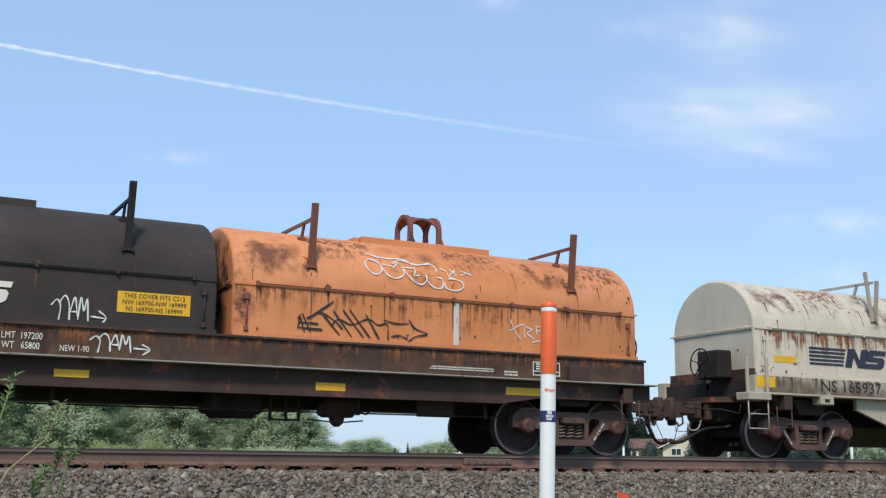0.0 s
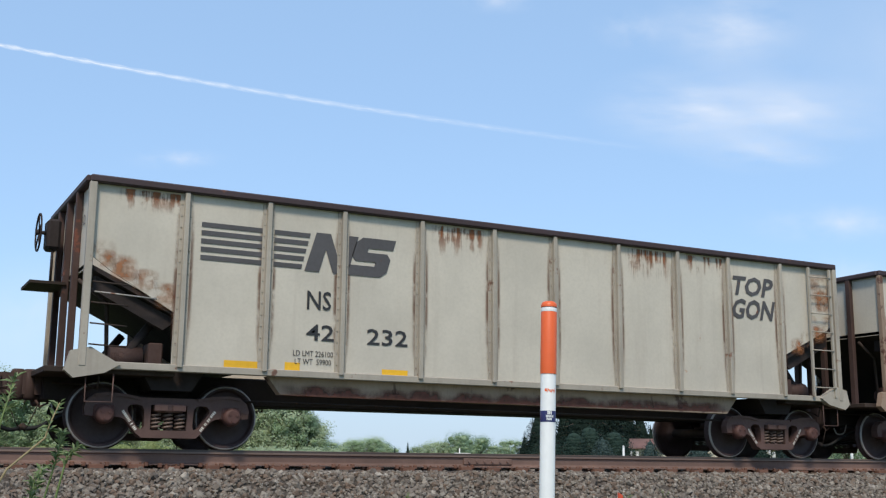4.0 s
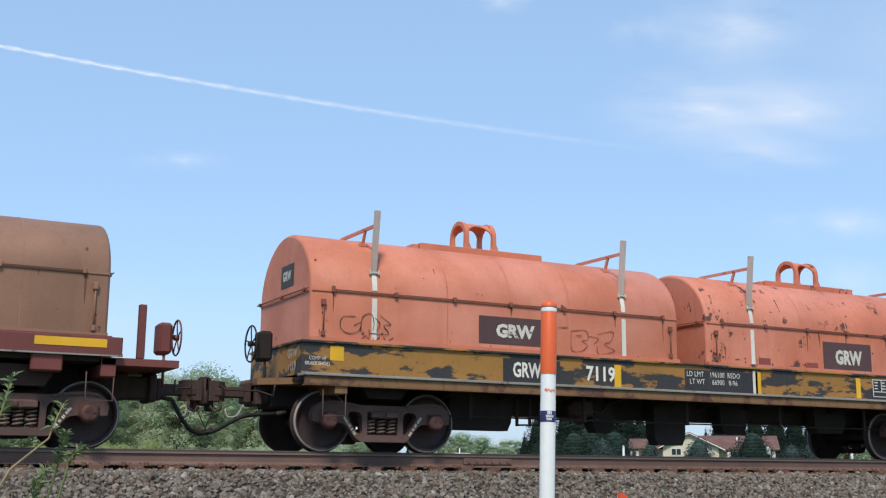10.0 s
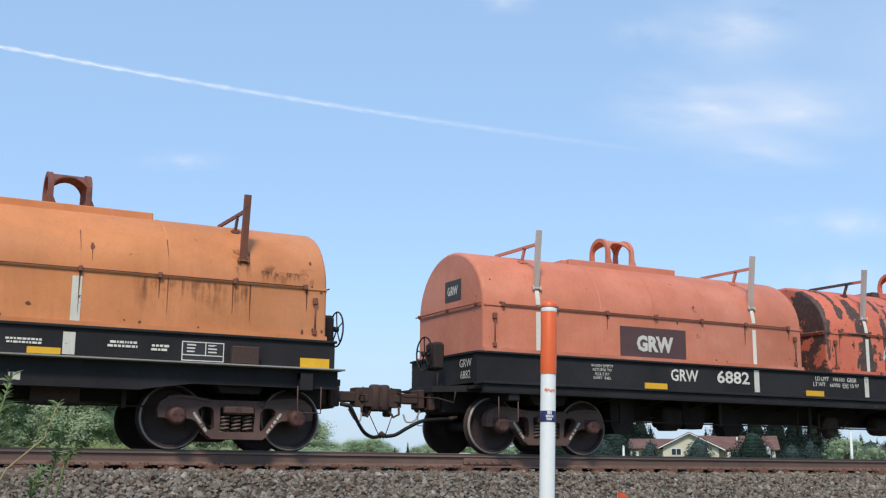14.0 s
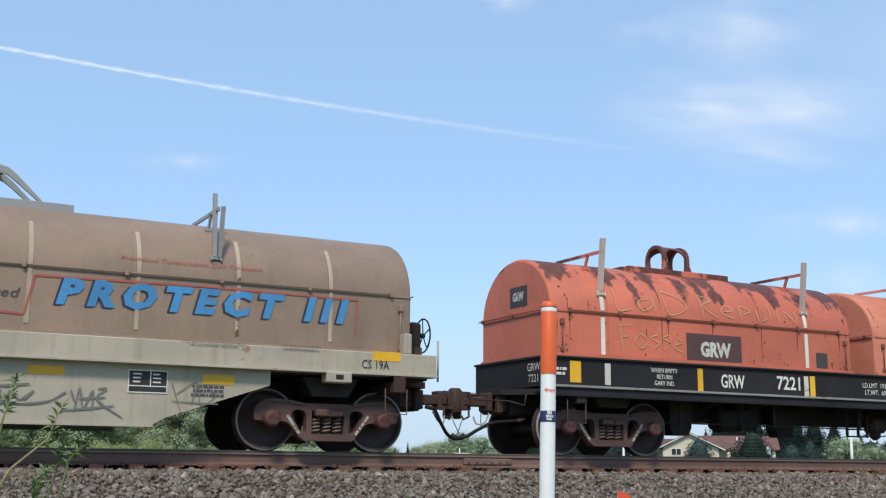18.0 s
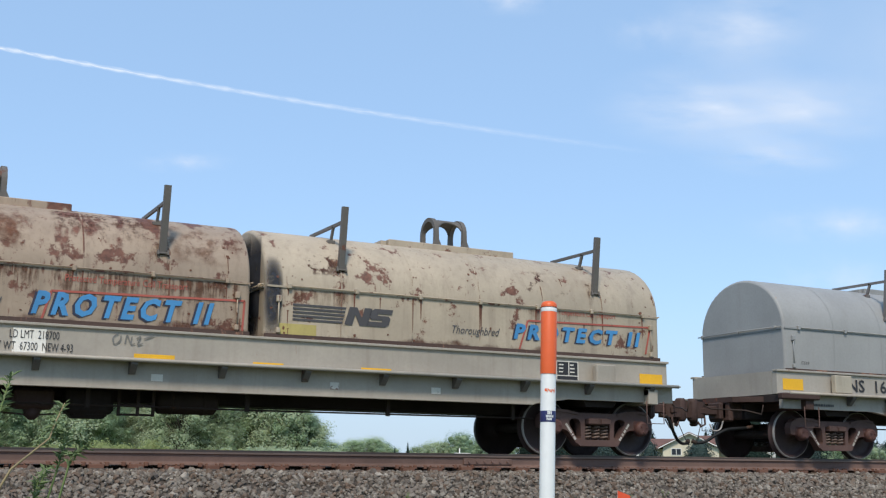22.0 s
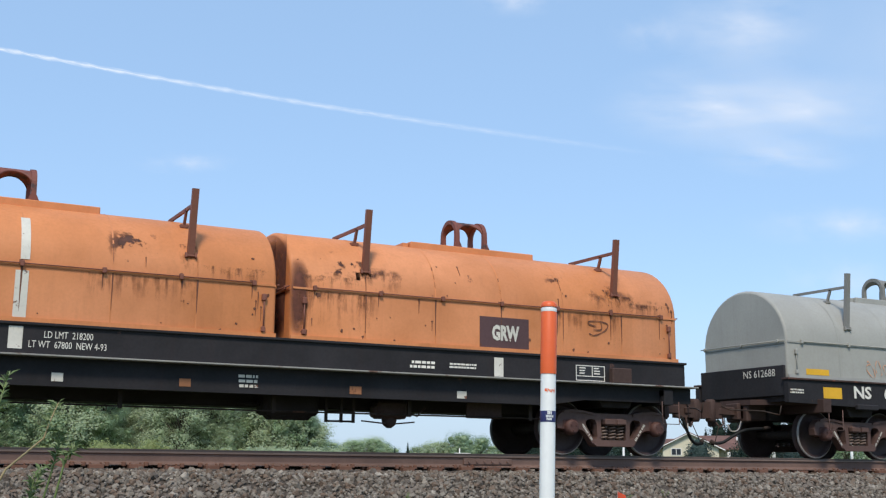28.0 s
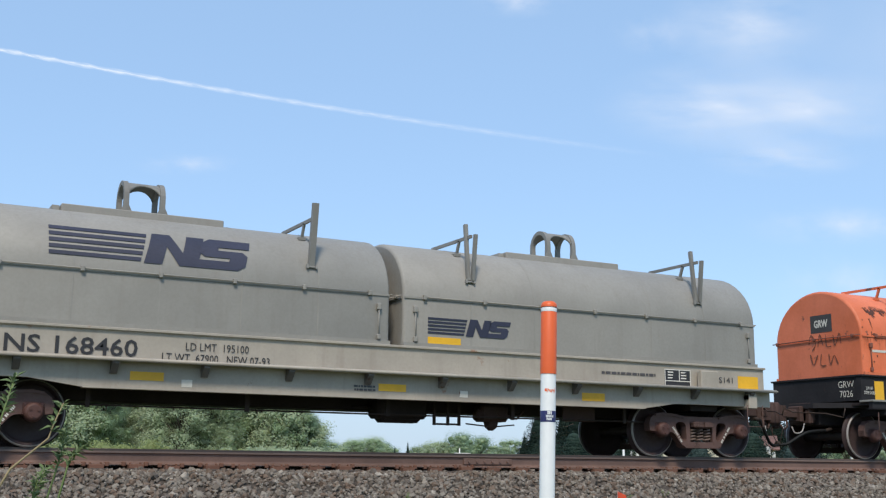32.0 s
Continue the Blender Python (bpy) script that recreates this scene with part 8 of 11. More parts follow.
    part("door_post", Shape().box(d0 - 0.28, d0, -1.475, -1.42, zb, zt, 0.01), BOX_RUST, car)
    part("door_post", Shape().box(d1, d1 + 0.22, -1.475, -1.42, zb, zt, 0.01), BOX_RUST, car)
    part("door_track", Shape().box(d0 - 0.3, 5.3, -1.60, -1.50, zt - 0.06, zt + 0.03, 0.01), BOX_RUST, car, "dark door track")
    part("door_track", Shape().box(d0 - 0.3, 2.5, -1.58, -1.44, 0.985, 1.05, 0.01), STEEL_DARK, car)
    dr = part("door", Shape().box(d0, d1, -1.475, -1.435, 1.05, zt - 0.06), BOX_ORANGE, car, "plug door with ribs and locking bars")
    flaked = paint("flaking_rusty_rib", (0.33, 0.095, 0.038), 0.75, rust=0.62, rust_scale=3.4, rust_col=(0.028, 0.015, 0.014), streak=0.2)
    for z, hw_, m_ in ((1.10, 0.06, flaked), (1.25, 0.03, flaked), (2.36, 0.055, flaked), (3.36, 0.05, flaked), (4.00, 0.05, BOX_POST)):
        part("door_rib", Shape().box(d0 + 0.08, d1 - 0.05, -1.525, -1.475, z - hw_, z + hw_, 0.012), m_, dr)
    for z, xa, xb in ((1.40, d0 + 0.1, d1 - 0.1), (1.90, d0 + 0.1, 0.0), (1.86, 0.5, d1 - 0.1), (2.86, d0 + 0.1, d1 - 0.1)):
        part("door_rod", Shape().tube([(xa, -1.50, z), (xb, -1.50, z)], 0.016, 6), BOX_RUST, dr)
    for x, m_ in ((d0 + 0.06, BOX_POST), (0.06, flaked), (d1 - 0.06, BOX_POST)):
        part("door_stile", Shape().box(x - 0.08, x + 0.08, -1.52, -1.476, 1.06, zt - 0.08, 0.012), m_, dr)
    part("stile_cap", Shape().box(-0.05, 0.17, -1.532, -1.521, 3.42, 3.96, 0.004), BOX_PEACH, dr, "pale bare stile face")
    for x in (-1.10, -0.82):
        part("door_handle", Shape().tube([(x, -1.476, 1.84), (x, -1.53, 1.83), (x, -1.53, 1.57), (x, -1.476, 1.56)], 0.016, 6), BOX_POST, dr)
    for x in (d0 + 0.62, d1 - 0.72):
        lb = part("locking_bar", Shape().tube([(x, -1.56, 1.06), (x, -1.56, zt - 0.04)], 0.024, 8), BOX_RUST, dr)
        for z in (1.2, 1.9, 2.6, 3.3, 3.95):
            part("bar_bracket", Shape().box(x - 0.05, x + 0.05, -1.58, -1.50, z - 0.05, z + 0.05, 0.01), STEEL_DARK, lb)
    hatch = part("door_hatch", Shape().box(0.72, 0.78, -1.54, -1.476, 1.42, 1.84, 0.01).box(1.24, 1.30, -1.54, -1.476, 1.42, 1.84, 0.01).box(0.78, 1.24, -1.53, -1.476, 1.42, 1.47).box(0.78, 1.24, -1.53, -1.476, 1.79, 1.84), flaked, dr)
    # flat black plate gives the hatch its dark interior; nothing is hollowed out
    part("hatch_plate", Shape().box(0.78, 1.24, -1.484, -1.477, 1.47, 1.79), UNDER, hatch, "black plate standing in for the shaded hatch interior")
    part("notice_plate", Shape().box(1.52, 1.86, -1.53, -1.50, 1.60, 1.98, 0.006), GREY_PATCH, dr, "dark green-grey notice plate")
    part("lock_gear", Shape().box(-0.10, 0.34, -1.55, -1.50, 1.62, 2.28, 0.02).tube([(0.1, -1.56, 1.15), (0.1, -1.56, 2.9)], 0.025, 6), BELLY_BROWN, dr, "dark greasy lock gear")
    part("route_box", Shape().box(5.50, 6.20, -1.53, -1.42, 3.24, 3.46, 0.02), BOX_RUST, car, "rusty board holder")
    part("route_box", Shape().box(5.52, 6.22, -1.53, -1.42, 1.52, 1.60, 0.02), STEEL_DARK, car)
    centre_sill(car, half, half + 1.7, depth=0.72)
    slung(car, (("box", 0.1, 0.75, 0.44), ("valve", 0.85, 1.45, 0.38), ("tank", 2.67, 3.39, 0.45)), half)
    part("brake_rod", Shape().tube([(-half + 0.6, -0.9, 0.30), (-3.6, -0.95, 0.36), (-1.2, -0.95, 0.46)], 0.014, 6), STEEL_DARK, car)
    for x in (-4.02, -1.87, 3.18):
        part("hanger", Shape().tube([(x, -1.1, 0.72), (x, -1.1, 0.33), (x + 0.10, -1.1, 0.33), (x + 0.10, -1.1, 0.72)], 0.022, 6), STEEL_DARK, car)
    return car
# ---------------------------------------------------------------- the train, from its head
c0, h0 = car_base("coil_car", "off-white coil car with a single rusty cover and deep belly", 160.90, 171.25)
body_d(c0, h0, -6.52, 6.5, SILL_WHITE)
centre_sill(c0, h0, h0 + 1.75)
end_platform(c0, h0, h0 + 1.80, 1.12, BODY_RUSTY)
A0 = Arch(1.17, 1.50, 2.38, 3.42)
CREAM_COVER = paint("cream_white_cover_paint", (0.55, 0.485, 0.385), 0.6, rust=0.16, rust_scale=3.0, rust_col=(0.16, 0.065, 0.035), streak=0.22, mottle=0.10)
cover(c0, -6.52, 6.5, CREAM_COVER, A0, [(-3.32, 3.72), (3.4, 3.72)], SILL_GREY, 0.0, 10, None, "splayed", vee=True)
brake_wheel(c0, -6.85, -1, 1.75, mat=UNDER)
for x in (-6.99, -6.52):                        # corner ladder with a step
    part("handrail", Shape().box(x - 0.035, x + 0.035, -1.46, -1.42, 1.10, 1.80, 0.008).tube([(x, -1.44, 1.10), (x, -1.44, 0.50)], 0.014, 6), SILL_WHITE, c0)
for z in (0.51, 0.77):
    grab(c0, [(-6.99, -1.44, z), (-6.52, -1.44, z)], BARE, 0.013, "ladder_rung")
part("corner_step", Shape().box(-7.02, -6.48, -1.50, -1.16, 1.02, 1.16, 0.012), SILL_WHITE, c0)
pad = part("jacking_pad", Shape().box(-5.24, -4.90, -1.48, -1.25, 0.98, 1.13, 0.015), SILL_WHITE, c0)
# raised black plate drawn for the dark inside of the pad's hole
part("socket", Shape().box(-5.14, -5.02, -1.484, -1.476, 1.03, 1.09), UNDER, pad)
part("control_box", Shape().box(-7.05, -6.70, -0.75, -0.15, 1.45, 1.98, 0.03), UNDER, c0, "black brake housing")
part("fan_guard", Shape().box(-6.72, -6.60, -0.10, -0.02, 1.25, 1.95, 0.01), SILL_WHITE, c0)

c1 = coil_b("coil_car", "black coil car with one black and one orange cover", 143.36, 155.52, (COVER_BLACK, ORANGE), BODY_RUSTY, BODY_RUSTY, LEDGE, (BODY_BLACK, GUIDE_RUST), brake=1,
            cover_labels=("faded black cover", "rust-specked orange cover"))
c2 = gondola("gondola_car", "grey ribbed gondola car with rust streaks", 127.52, 138.79)
c3 = gondola("gondola_car", "pale grey ribbed gondola car", 112.41, 123.68, paint("weathered_grey_hopper_post", (0.37, 0.325, 0.265), 0.65, rust=0.25, rust_scale=2.2, rust_col=(0.12, 0.06, 0.04), streak=0.35))
c4 = coil_a("coil_car", "black coil car with two coral-orange covers", 95.89, 107.97, (CORAL, CORAL), BODY_BLACK, BODY_BLACK, BODY_BLACK, brake=1, gear=GEAR_LOW)
c5 = coil_a("coil_car", "coil car with peeling ochre sides and coral covers", 78.61, 90.76, (CORAL, CORAL), BODY_MIX, BODY_BROWN, LEDGE, brake=-1, gear=GEAR_BINS)
c6 = coil_a("coil_car", "coil car with peeling ochre sides and chipped coral covers", 61.43, 73.49, (CORAL, CORAL_RUSTY), BODY_OCHRE, BODY_BROWN, LEDGE, brake=-1, gear=GEAR_BINS)

c7, h7 = car_base("coil_car", "dark red coil car with one long tan-brown cover", 45.55, 56.17)
X7 = 50.86
body_e(c7, h7, 44.44 - X7, 57.26 - X7)
centre_sill(c7, h7, h7 + 1.75, BELLY_BROWN, 0.70)
end_platform(c7, h7, h7 + 2.0, 1.20, BODY_RED, 1.4, False)
A7 = Arch(1.17, 1.50, 2.37, 3.24)
cover(c7, -6.33, 6.36, BROWN, A7, [(-4.06, 3.60), (3.99, 3.60)], BODY_RED, -0.01, 11, (3.9, 3.9), gusset=True)
brake_wheel(c7, 7.30, 1, 1.62, y=-0.45, mat=BODY_RED, r=0.26)
part("air_reservoir", Shape().tube([(-0.1, -0.75, 0.85), (0.0, -0.75, 0.85), (0.75, -0.75, 0.85), (0.85, -0.75, 0.85)], [0.09, 0.19, 0.19, 0.09], 16), BODY_RED, c7)
slung(c7, (("valve", 1.2, 1.9, 0.50), ("rack", -2.6, -2.0, 0.60)), h7, pipe=False)
for q in (-1, 1):
    part("corner_stake", Shape().box(q * 6.78 - 0.05, q * 6.78 + 0.05, -1.40, -1.30, 1.2, 1.95, 0.01), BODY_RED, c7)

c8 = coil_a("coil_car", "black coil car with coral covers, one peeled in dark bands", 28.31, 40.38, (CORAL, CORAL_BANDS), BODY_BLACK, BODY_BLACK, BODY_BLACK, brake=-1)
c9 = coil_b("coil_car", "black coil car with two orange covers", 10.84, 23.04, (ORANGE, ORANGE), BODY_BLACK, BODY_BLACK, LEDGE, GUIDE_RUST, brake=1)
c10 = coil_a("coil_car", "black coil car with a rusted-top coral cover", -6.51, 5.57, (CORAL_TOP, CORAL), BODY_BLACK, BODY_BLACK, LEDGE, brake=1)

c11, h11 = car_base("coil_car", "grey-white coil car with one long taupe cover and deep belly", -22.04, -11.69)
X11 = -16.87
body_d(c11, h11, -23.29 - X11, -10.30 - X11, SILL_WHITE)
centre_sill(c11, h11, h11 + 1.75)
end_platform(c11, h11, h11 + 1.95, 1.14, BODY_RUSTY)
A11 = Arch(1.17, 1.48, 2.39, 3.40)
cover(c11, -6.41, 6.49, TAUPE, A11, [(-3.50, 3.72), (3.34, 3.72)], GREY, 0.12, 9, None, "splayed", rod_mat=TAUPE, vee=True)
for k in range(1, 9):
    rect(c11, cover_plane(A11), -6.42 + 12.99 * k / 9 - 0.03, 3.05, -6.42 + 12.99 * k / 9 + 0.03, 1.62, PALE_WHITE, "seam_sealant", "pale sealant strip", off=0.009)
brake_wheel(c11, 6.95, 1, 1.92, mat=UNDER)
for q in (-1, 1):
    part("corner_bracket", Shape().box(q * 6.35 - 0.07, q * 6.35 + 0.07, -1.36, -1.18, 1.48, 1.80, 0.02), SILL_WHITE, c11)
    for y in (-1.1, -0.4):
        grab(c11, [(q * 7.0, y, 1.1), (q * 7.0, y, 1.75)], SILL_WHITE, 0.018)

c12, h12 = car_base("coil_car", "grey coil car with one long smooth grey cover", -37.72, -27.31)
body_b(c12, h12, -6.75, 6.70, CREAM_GREY, CREAM_GREY, SILL_GREY, True, rail_pipe=True)
centre_sill(c12, h12, h12 + 1.75, depth=0.72)
slung(c12, (("box", -0.86, 0.15, 0.39), ("box", 0.78, 1.24, 0.46), ("valve", 1.28, 1.88, 0.40), ("plate", 2.17, 2.76, 0.58)), h12)
end_platform(c12, h12, h12 + 1.95, 1.14, BODY_RUSTY)
A12 = Arch(1.17, 1.61, 2.43, 3.48)
cover(c12, -6.50, 6.45, GREY, A12, [(-3.65, 3.77), (3.52, 3.77)], paint("weathered_grey_post", (0.17, 0.15, 0.14), 0.6, rust=0.2), -0.06, 10, (3.3, 3.4))
for q in (-1, 1):
    part("jacking_pad", Shape().box(q * h12 - 0.22, q * h12 + 0.22, -1.36, -1.24, 1.22, 1.56, 0.015), SILL_WHITE, c12)
part("corner_step", Shape().box(-6.95, -6.0, -1.52, -1.38, 1.06, 1.17, 0.02), COUPLER, c12, "rusty corner step")

c13 = coil_b("coil_car", "grey-white coil car with two badly rusted white covers", -55.49, -43.26, (DIRTY_WHITE, PALE_WHITE), SILL_GREY, SILL_GREY, SILL_GREY, POST_GREY, True, -1, rail_pipe=True, gear=(("valve", -3.25, -2.60, 0.37), ("box", -2.50, -1.85, 0.41), ("rack", -1.80, -1.32, 0.45), ("tank", -1.28, -0.35, 0.50)))
c14 = box_car(-73.10, -60.74)

c15, h15 = car_base("coil_car", "black coil car with two grey-green covers", -91.56, -78.75)
X15 = -85.155
body_f(c15, h15, -93.45 - X15, 8.30)
centre_sill(c15, h15, h15 + 1.75, depth=0.72)
slung(c15, (("box", 2.3, 3.0, 0.42), ("valve", 3.2, 3.8, 0.42)), h15, pipe=False)
end_platform(c15, h15, h15 + 2.12, 1.10, BODY_RUSTY)
bh = part("end_bulkhead", Shape().box(-8.36, -8.31, -1.17, 1.17, 1.15, 1.72, 0.01), BODY_BLACK, c15, "black end plate with a white number")
A15 = Arch(1.17, 1.50, 2.17, 3.27)
two_covers(c15, (-8.25, -0.12, 0.22, 8.28), (-6.60, -1.87, 1.85, 6.75), (-4.24, 4.25), (GREY_GREEN, GREY_GREEN), POST_LIGHT, A15, 3.60)

c16 = coil_b("coil_car", "black coil car with two rust-streaked orange covers", -109.47, -97.38, (ORANGE, ORANGE), BODY_BLACK, BODY_BLACK, LEDGE, GUIDE_RUST, brake=1)
c17 = coil_a("coil_car", "black coil car with one orange and one faded red cover", -127.05, -114.83, (ORANGE_RED, PINK_RED), BODY_BLACK, BODY_BLACK, LEDGE, post_mat=(POST_STEEL, PINK_RED), stripes=False, brake=1, gear=(("bin", -4.24, -3.95, 0.37), ("box", -0.71, 0.25, 0.48), ("bin", 0.97, 1.66, 0.40), ("valve", 1.71, 2.12, 0.36), ("tank", 3.07, 3.89, 0.40)), shift=0.03)
c18 = coil_b("coil_car", "pale grey coil car with two clean grey covers", -144.49, -132.27, (WARM_GREY, WARM_GREY), SILL_GREY, SILL_GREY, SILL_GREY, POST_LIGHT, True, 1, rail_pipe=True, vee=(False, True))

# ---------------------------------------------------------------- writing, badges and graffiti on the cars
CHALK = paint("white_spray", (0.66, 0.66, 0.64), 0.7, streak=0)
SPRAY_BLACK = paint("black_spray", (0.03, 0.025, 0.025), 0.7, streak=0)
SPRAY_RED = paint("dark_red_spray", (0.30, 0.07, 0.05), 0.7, streak=0)
SPRAY_GREY = paint("grey_spray", (0.17, 0.165, 0.15), 0.7, streak=0)
TEAL = paint("faded_teal_spray", (0.27, 0.36, 0.30), 0.7, streak=0)
PALE_SPRAY = paint("pale_peach_spray", (0.68, 0.36, 0.22), 0.7, streak=0)
PALE_YELLOW = paint("faded_yellow_label", (0.45, 0.36, 0.12), 0.6)
BLACK_PATCH = paint("worn_black_patch", (0.028, 0.027, 0.030), 0.65, rust=0.18, rust_scale=3.0, rust_col=(0.16, 0.08, 0.025))


# markings of one car
H, B, W = cover_plane(A0), flat_plane(-1.4), flat_plane(-1.3)
PALE_YELLOW_INK = paint("yellowed_white_stencil", (0.62, 0.58, 0.38), 0.65, rust=0.2, rust_scale=8)
RUST_DARK = paint("dark_rust", (0.085, 0.032, 0.022), 0.85, rust=0.2)
EDGE_RUST = smear_paint("rust_beside_post", (0.15, 0.062, 0.032), "cloud", 0.95, 0.33, 0.52)
RUN_FOOT = smear_paint("rust_along_foot", (0.13, 0.055, 0.035), "rise", 0.75, 0.62, 0.74)
END_DARK = smear_paint("blue_black_cover_end", (0.030, 0.032, 0.042), "cloud", 0.95, 0.20, 0.46)
END_RUST = smear_paint("rusted_cover_end", (0.14, 0.045, 0.026), "cloud", 0.95, 0.20, 0.46)
CHIPS = smear_paint("dark_paint_chips", (0.09, 0.034, 0.022), "cloud", 0.95, 0.56, 0.60)
stripe_logo(c0, H, -5.17, -4.19, -3.14, 2.115, 1.747, NAVY)
letters(c0, B, -5.14, 1.446, -3.54, 1.241, 'NS 165937', BLACK)
rect(c0, B, -6.74, 1.450, -6.29, 1.264, YELLOW, "reflector", "yellow reflective strip")
rect(c0, H, -6.07, 1.884, -5.52, 1.764, YELLOW, "label", "yellow caution label")

# markings of one car
H, B, W = cover_plane(GRW_ARCH), flat_plane(-1.19), flat_plane(-1.32)
stripe_logo(c1, H, -4.56, -3.70, -2.91, 2.154, 1.859, WHITE)
rect(c1, H, -1.50, 2.146, -0.48, 1.852, YELLOW, "label", "yellow label with black writing")
letters(c1, H, -1.43, 2.124, -0.54, 1.876, 'THIS COVER FITS CS12\nNW 169700-NW 169999\nNS 169700-NS 169999', BLACK, off=0.014)
for p_, x0_, z1_, x1_, z0_ in ((H, -2.37, 2.04, -1.64, 1.62), (B, -1.84, 1.55, -1.02, 1.26)):
    tag(c1, p_, x0_, z1_, x1_, z0_, CHALK, ((0, 62, 10, 82, 17, 60, 14, 4), (14, 70, 24, 96, 32, 70, 34, 12), (34, 40, 42, 92, 48, 30), (36, 45, 47, 46), (49, 20, 53, 94, 59, 50, 64, 90, 68, 10), (72, 34, 98, 30), (86, 54, 100, 32, 88, 4)), 0.026)
letters(c1, B, -5.75, 1.500, -5.27, 1.299, 'NW', WORN_WHITE, bold=0.02)
letters(c1, B, -4.88, 1.528, -3.63, 1.277, '169627', WHITE, bold=0.02)
letters(c1, B, -3.11, 1.497, -2.45, 1.276, 'LD LMT  197200\nLT WT   65800', WHITE)
letters(c1, B, -2.22, 1.356, -1.84, 1.271, 'NEW 1-90', WHITE)
rect(c1, W, -5.81, 1.074, -4.89, 0.992, YELLOW, "reflector", "yellow reflective strip")
rect(c1, W, -2.29, 1.019, -1.84, 0.918, YELLOW, "reflector", "yellow reflective strip")
rect(c1, W, 1.40, 0.994, 1.87, 0.880, YELLOW, "reflector", "yellow reflective strip")
rect(c1, W, 4.65, 1.053, 5.57, 0.932, YELLOW, "reflector", "yellow reflective strip")
tag(c1, H, 2.25, 3.096, 4.17, 2.544, CHALK, ((4, 97, 9, 92, 16, 87, 25, 86, 32, 88, 39, 81, 48, 74, 55, 77, 62, 81, 66, 68, 65, 55), (4, 76, 1, 61, 4, 39, 10, 32, 15, 45, 14, 66, 7, 77, 3, 75), (16, 53, 20, 32, 27, 25, 34, 37, 35, 55, 38, 39, 43, 21, 50, 13, 55, 29, 55, 45), (55, 26, 61, 8, 68, 8, 71, 26, 73, 8, 82, 4, 89, 16, 88, 32, 80, 39, 75, 37),), 0.028)
tag(c1, H, 2.25, 3.096, 4.17, 2.544, CHALK, ((26, 71, 31, 74, 25, 55), (16, 66, 25, 61), (33, 61, 41, 61, 46, 58, 44, 39, 49, 41), (64, 39, 69, 37, 70, 26), (70, 68, 75, 61, 77, 45, 82, 39), (79, 71, 85, 50), (84, 68, 78, 51), (89, 53, 94, 61, 90, 67, 100, 56), (28, 75, 38, 87, 46, 63),), 0.022)
tag(c1, H, 1.12, 2.26, 3.30, 1.66, SPRAY_BLACK, ((2, 56, 6, 13), (4, 60, 10, 16), (1, 38, 16, 36), (1, 24, 19, 22), (8, 47, 15, 62, 27, 96), (17, 69, 24, 44, 32, 11), (27, 71, 34, 44, 41, 9), (34, 76, 42, 40, 50, 9), (39, 78, 47, 44, 55, 9), (51, 71, 56, 40, 62, 7),), 0.036, soft=False)
tag(c1, H, 1.12, 2.26, 3.30, 1.66, SPRAY_BLACK, ((25, 33, 31, 51, 41, 40, 53, 57, 61, 44, 68, 47, 69, 4), (7, 49, 17, 64, 27, 49, 34, 27), (65, 58, 75, 51, 85, 53), (85, 64, 90, 42, 100, 29, 90, 20, 84, 2), (71, 16, 78, 20, 84, 13), (1, 51, 2, 40, 1, 22),), 0.030)
tag(c1, H, 4.78, 2.187, 5.45, 1.80, CHALK, ((6, 96, 18, 54, 36, 12), (3, 46, 30, 71, 48, 79), (44, 83, 48, 21), (48, 71, 67, 58, 55, 42, 76, 17), (80, 79, 83, 38), (67, 4, 94, 14), (82, 71, 97, 75), (82, 54, 96, 58),), 0.022)
rect(c1, H, 3.77, 2.362, 3.87, 1.681, WORN_WHITE, "stripe", "worn white stripe")
small_print(c1, B, 3.27, 1.354, 4.51, 1.286, WORN_WHITE, 2, 1165)
small_print(c1, B, 4.69, 1.334, 4.95, 1.243, WORN_WHITE, 2, 1276)
frame_box(c1, B, 5.24, 1.501, 5.77, 1.275)
small_print(c1, W, -6.20, 1.056, -5.94, 0.976, WORN_WHITE, 1, 9)

# markings of one car
H, B, W = cover_plane(GRW_ARCH), flat_plane(-1.45), flat_plane(-1.32)
stripe_logo(c2, B, -5.54, -3.88, -2.56, 3.253, 2.632, FADED_BLACK)
letters(c2, B, -3.92, 2.315, -3.52, 2.09, 'NS', BLACK, bold=0.01)
letters(c2, B, -3.93, 1.86, -3.46, 1.62, '42', BLACK, bold=0.01)
letters(c2, B, -3.05, 1.87, -2.27, 1.63, '658', BLACK, bold=0.01)
letters(c2, B, -4.08, 1.46, -3.44, 1.24, 'LD LMT 226100\nLT WT  59900', BLACK)
rect(c2, B, -4.94, 1.457, -4.46, 1.252, YELLOW, "reflector", "yellow reflective strip")
rect(c2, B, -2.69, 1.292, -2.25, 1.178, YELLOW, "reflector", "yellow reflective strip")
rect(c2, B, -0.20, 1.298, 0.24, 1.183, YELLOW, "reflector", "yellow reflective strip")
rect(c2, B, 2.32, 1.252, 2.79, 1.166, YELLOW, "reflector", "yellow reflective strip")
rect(c2, B, 4.77, 1.356, 5.25, 1.152, YELLOW, "reflector", "yellow reflective strip")
letters(c2, B, 4.36, 3.185, 5.36, 2.892, 'TOP', FADED_BLACK, slant=0.25, bold=0.03)
letters(c2, B, 4.36, 2.745, 5.36, 2.431, 'GON', FADED_BLACK, slant=0.25, bold=0.03)
frame_box(c2, B, 3.48, 1.556, 4.06, 1.236)
letters(c2, B, 4.45, 1.985, 5.12, 1.893, 'REBODY 02-98', FADED_BLACK)
small_print(c2, B, 4.45, 1.806, 5.13, 1.568, FADED_BLACK, 5, 5)
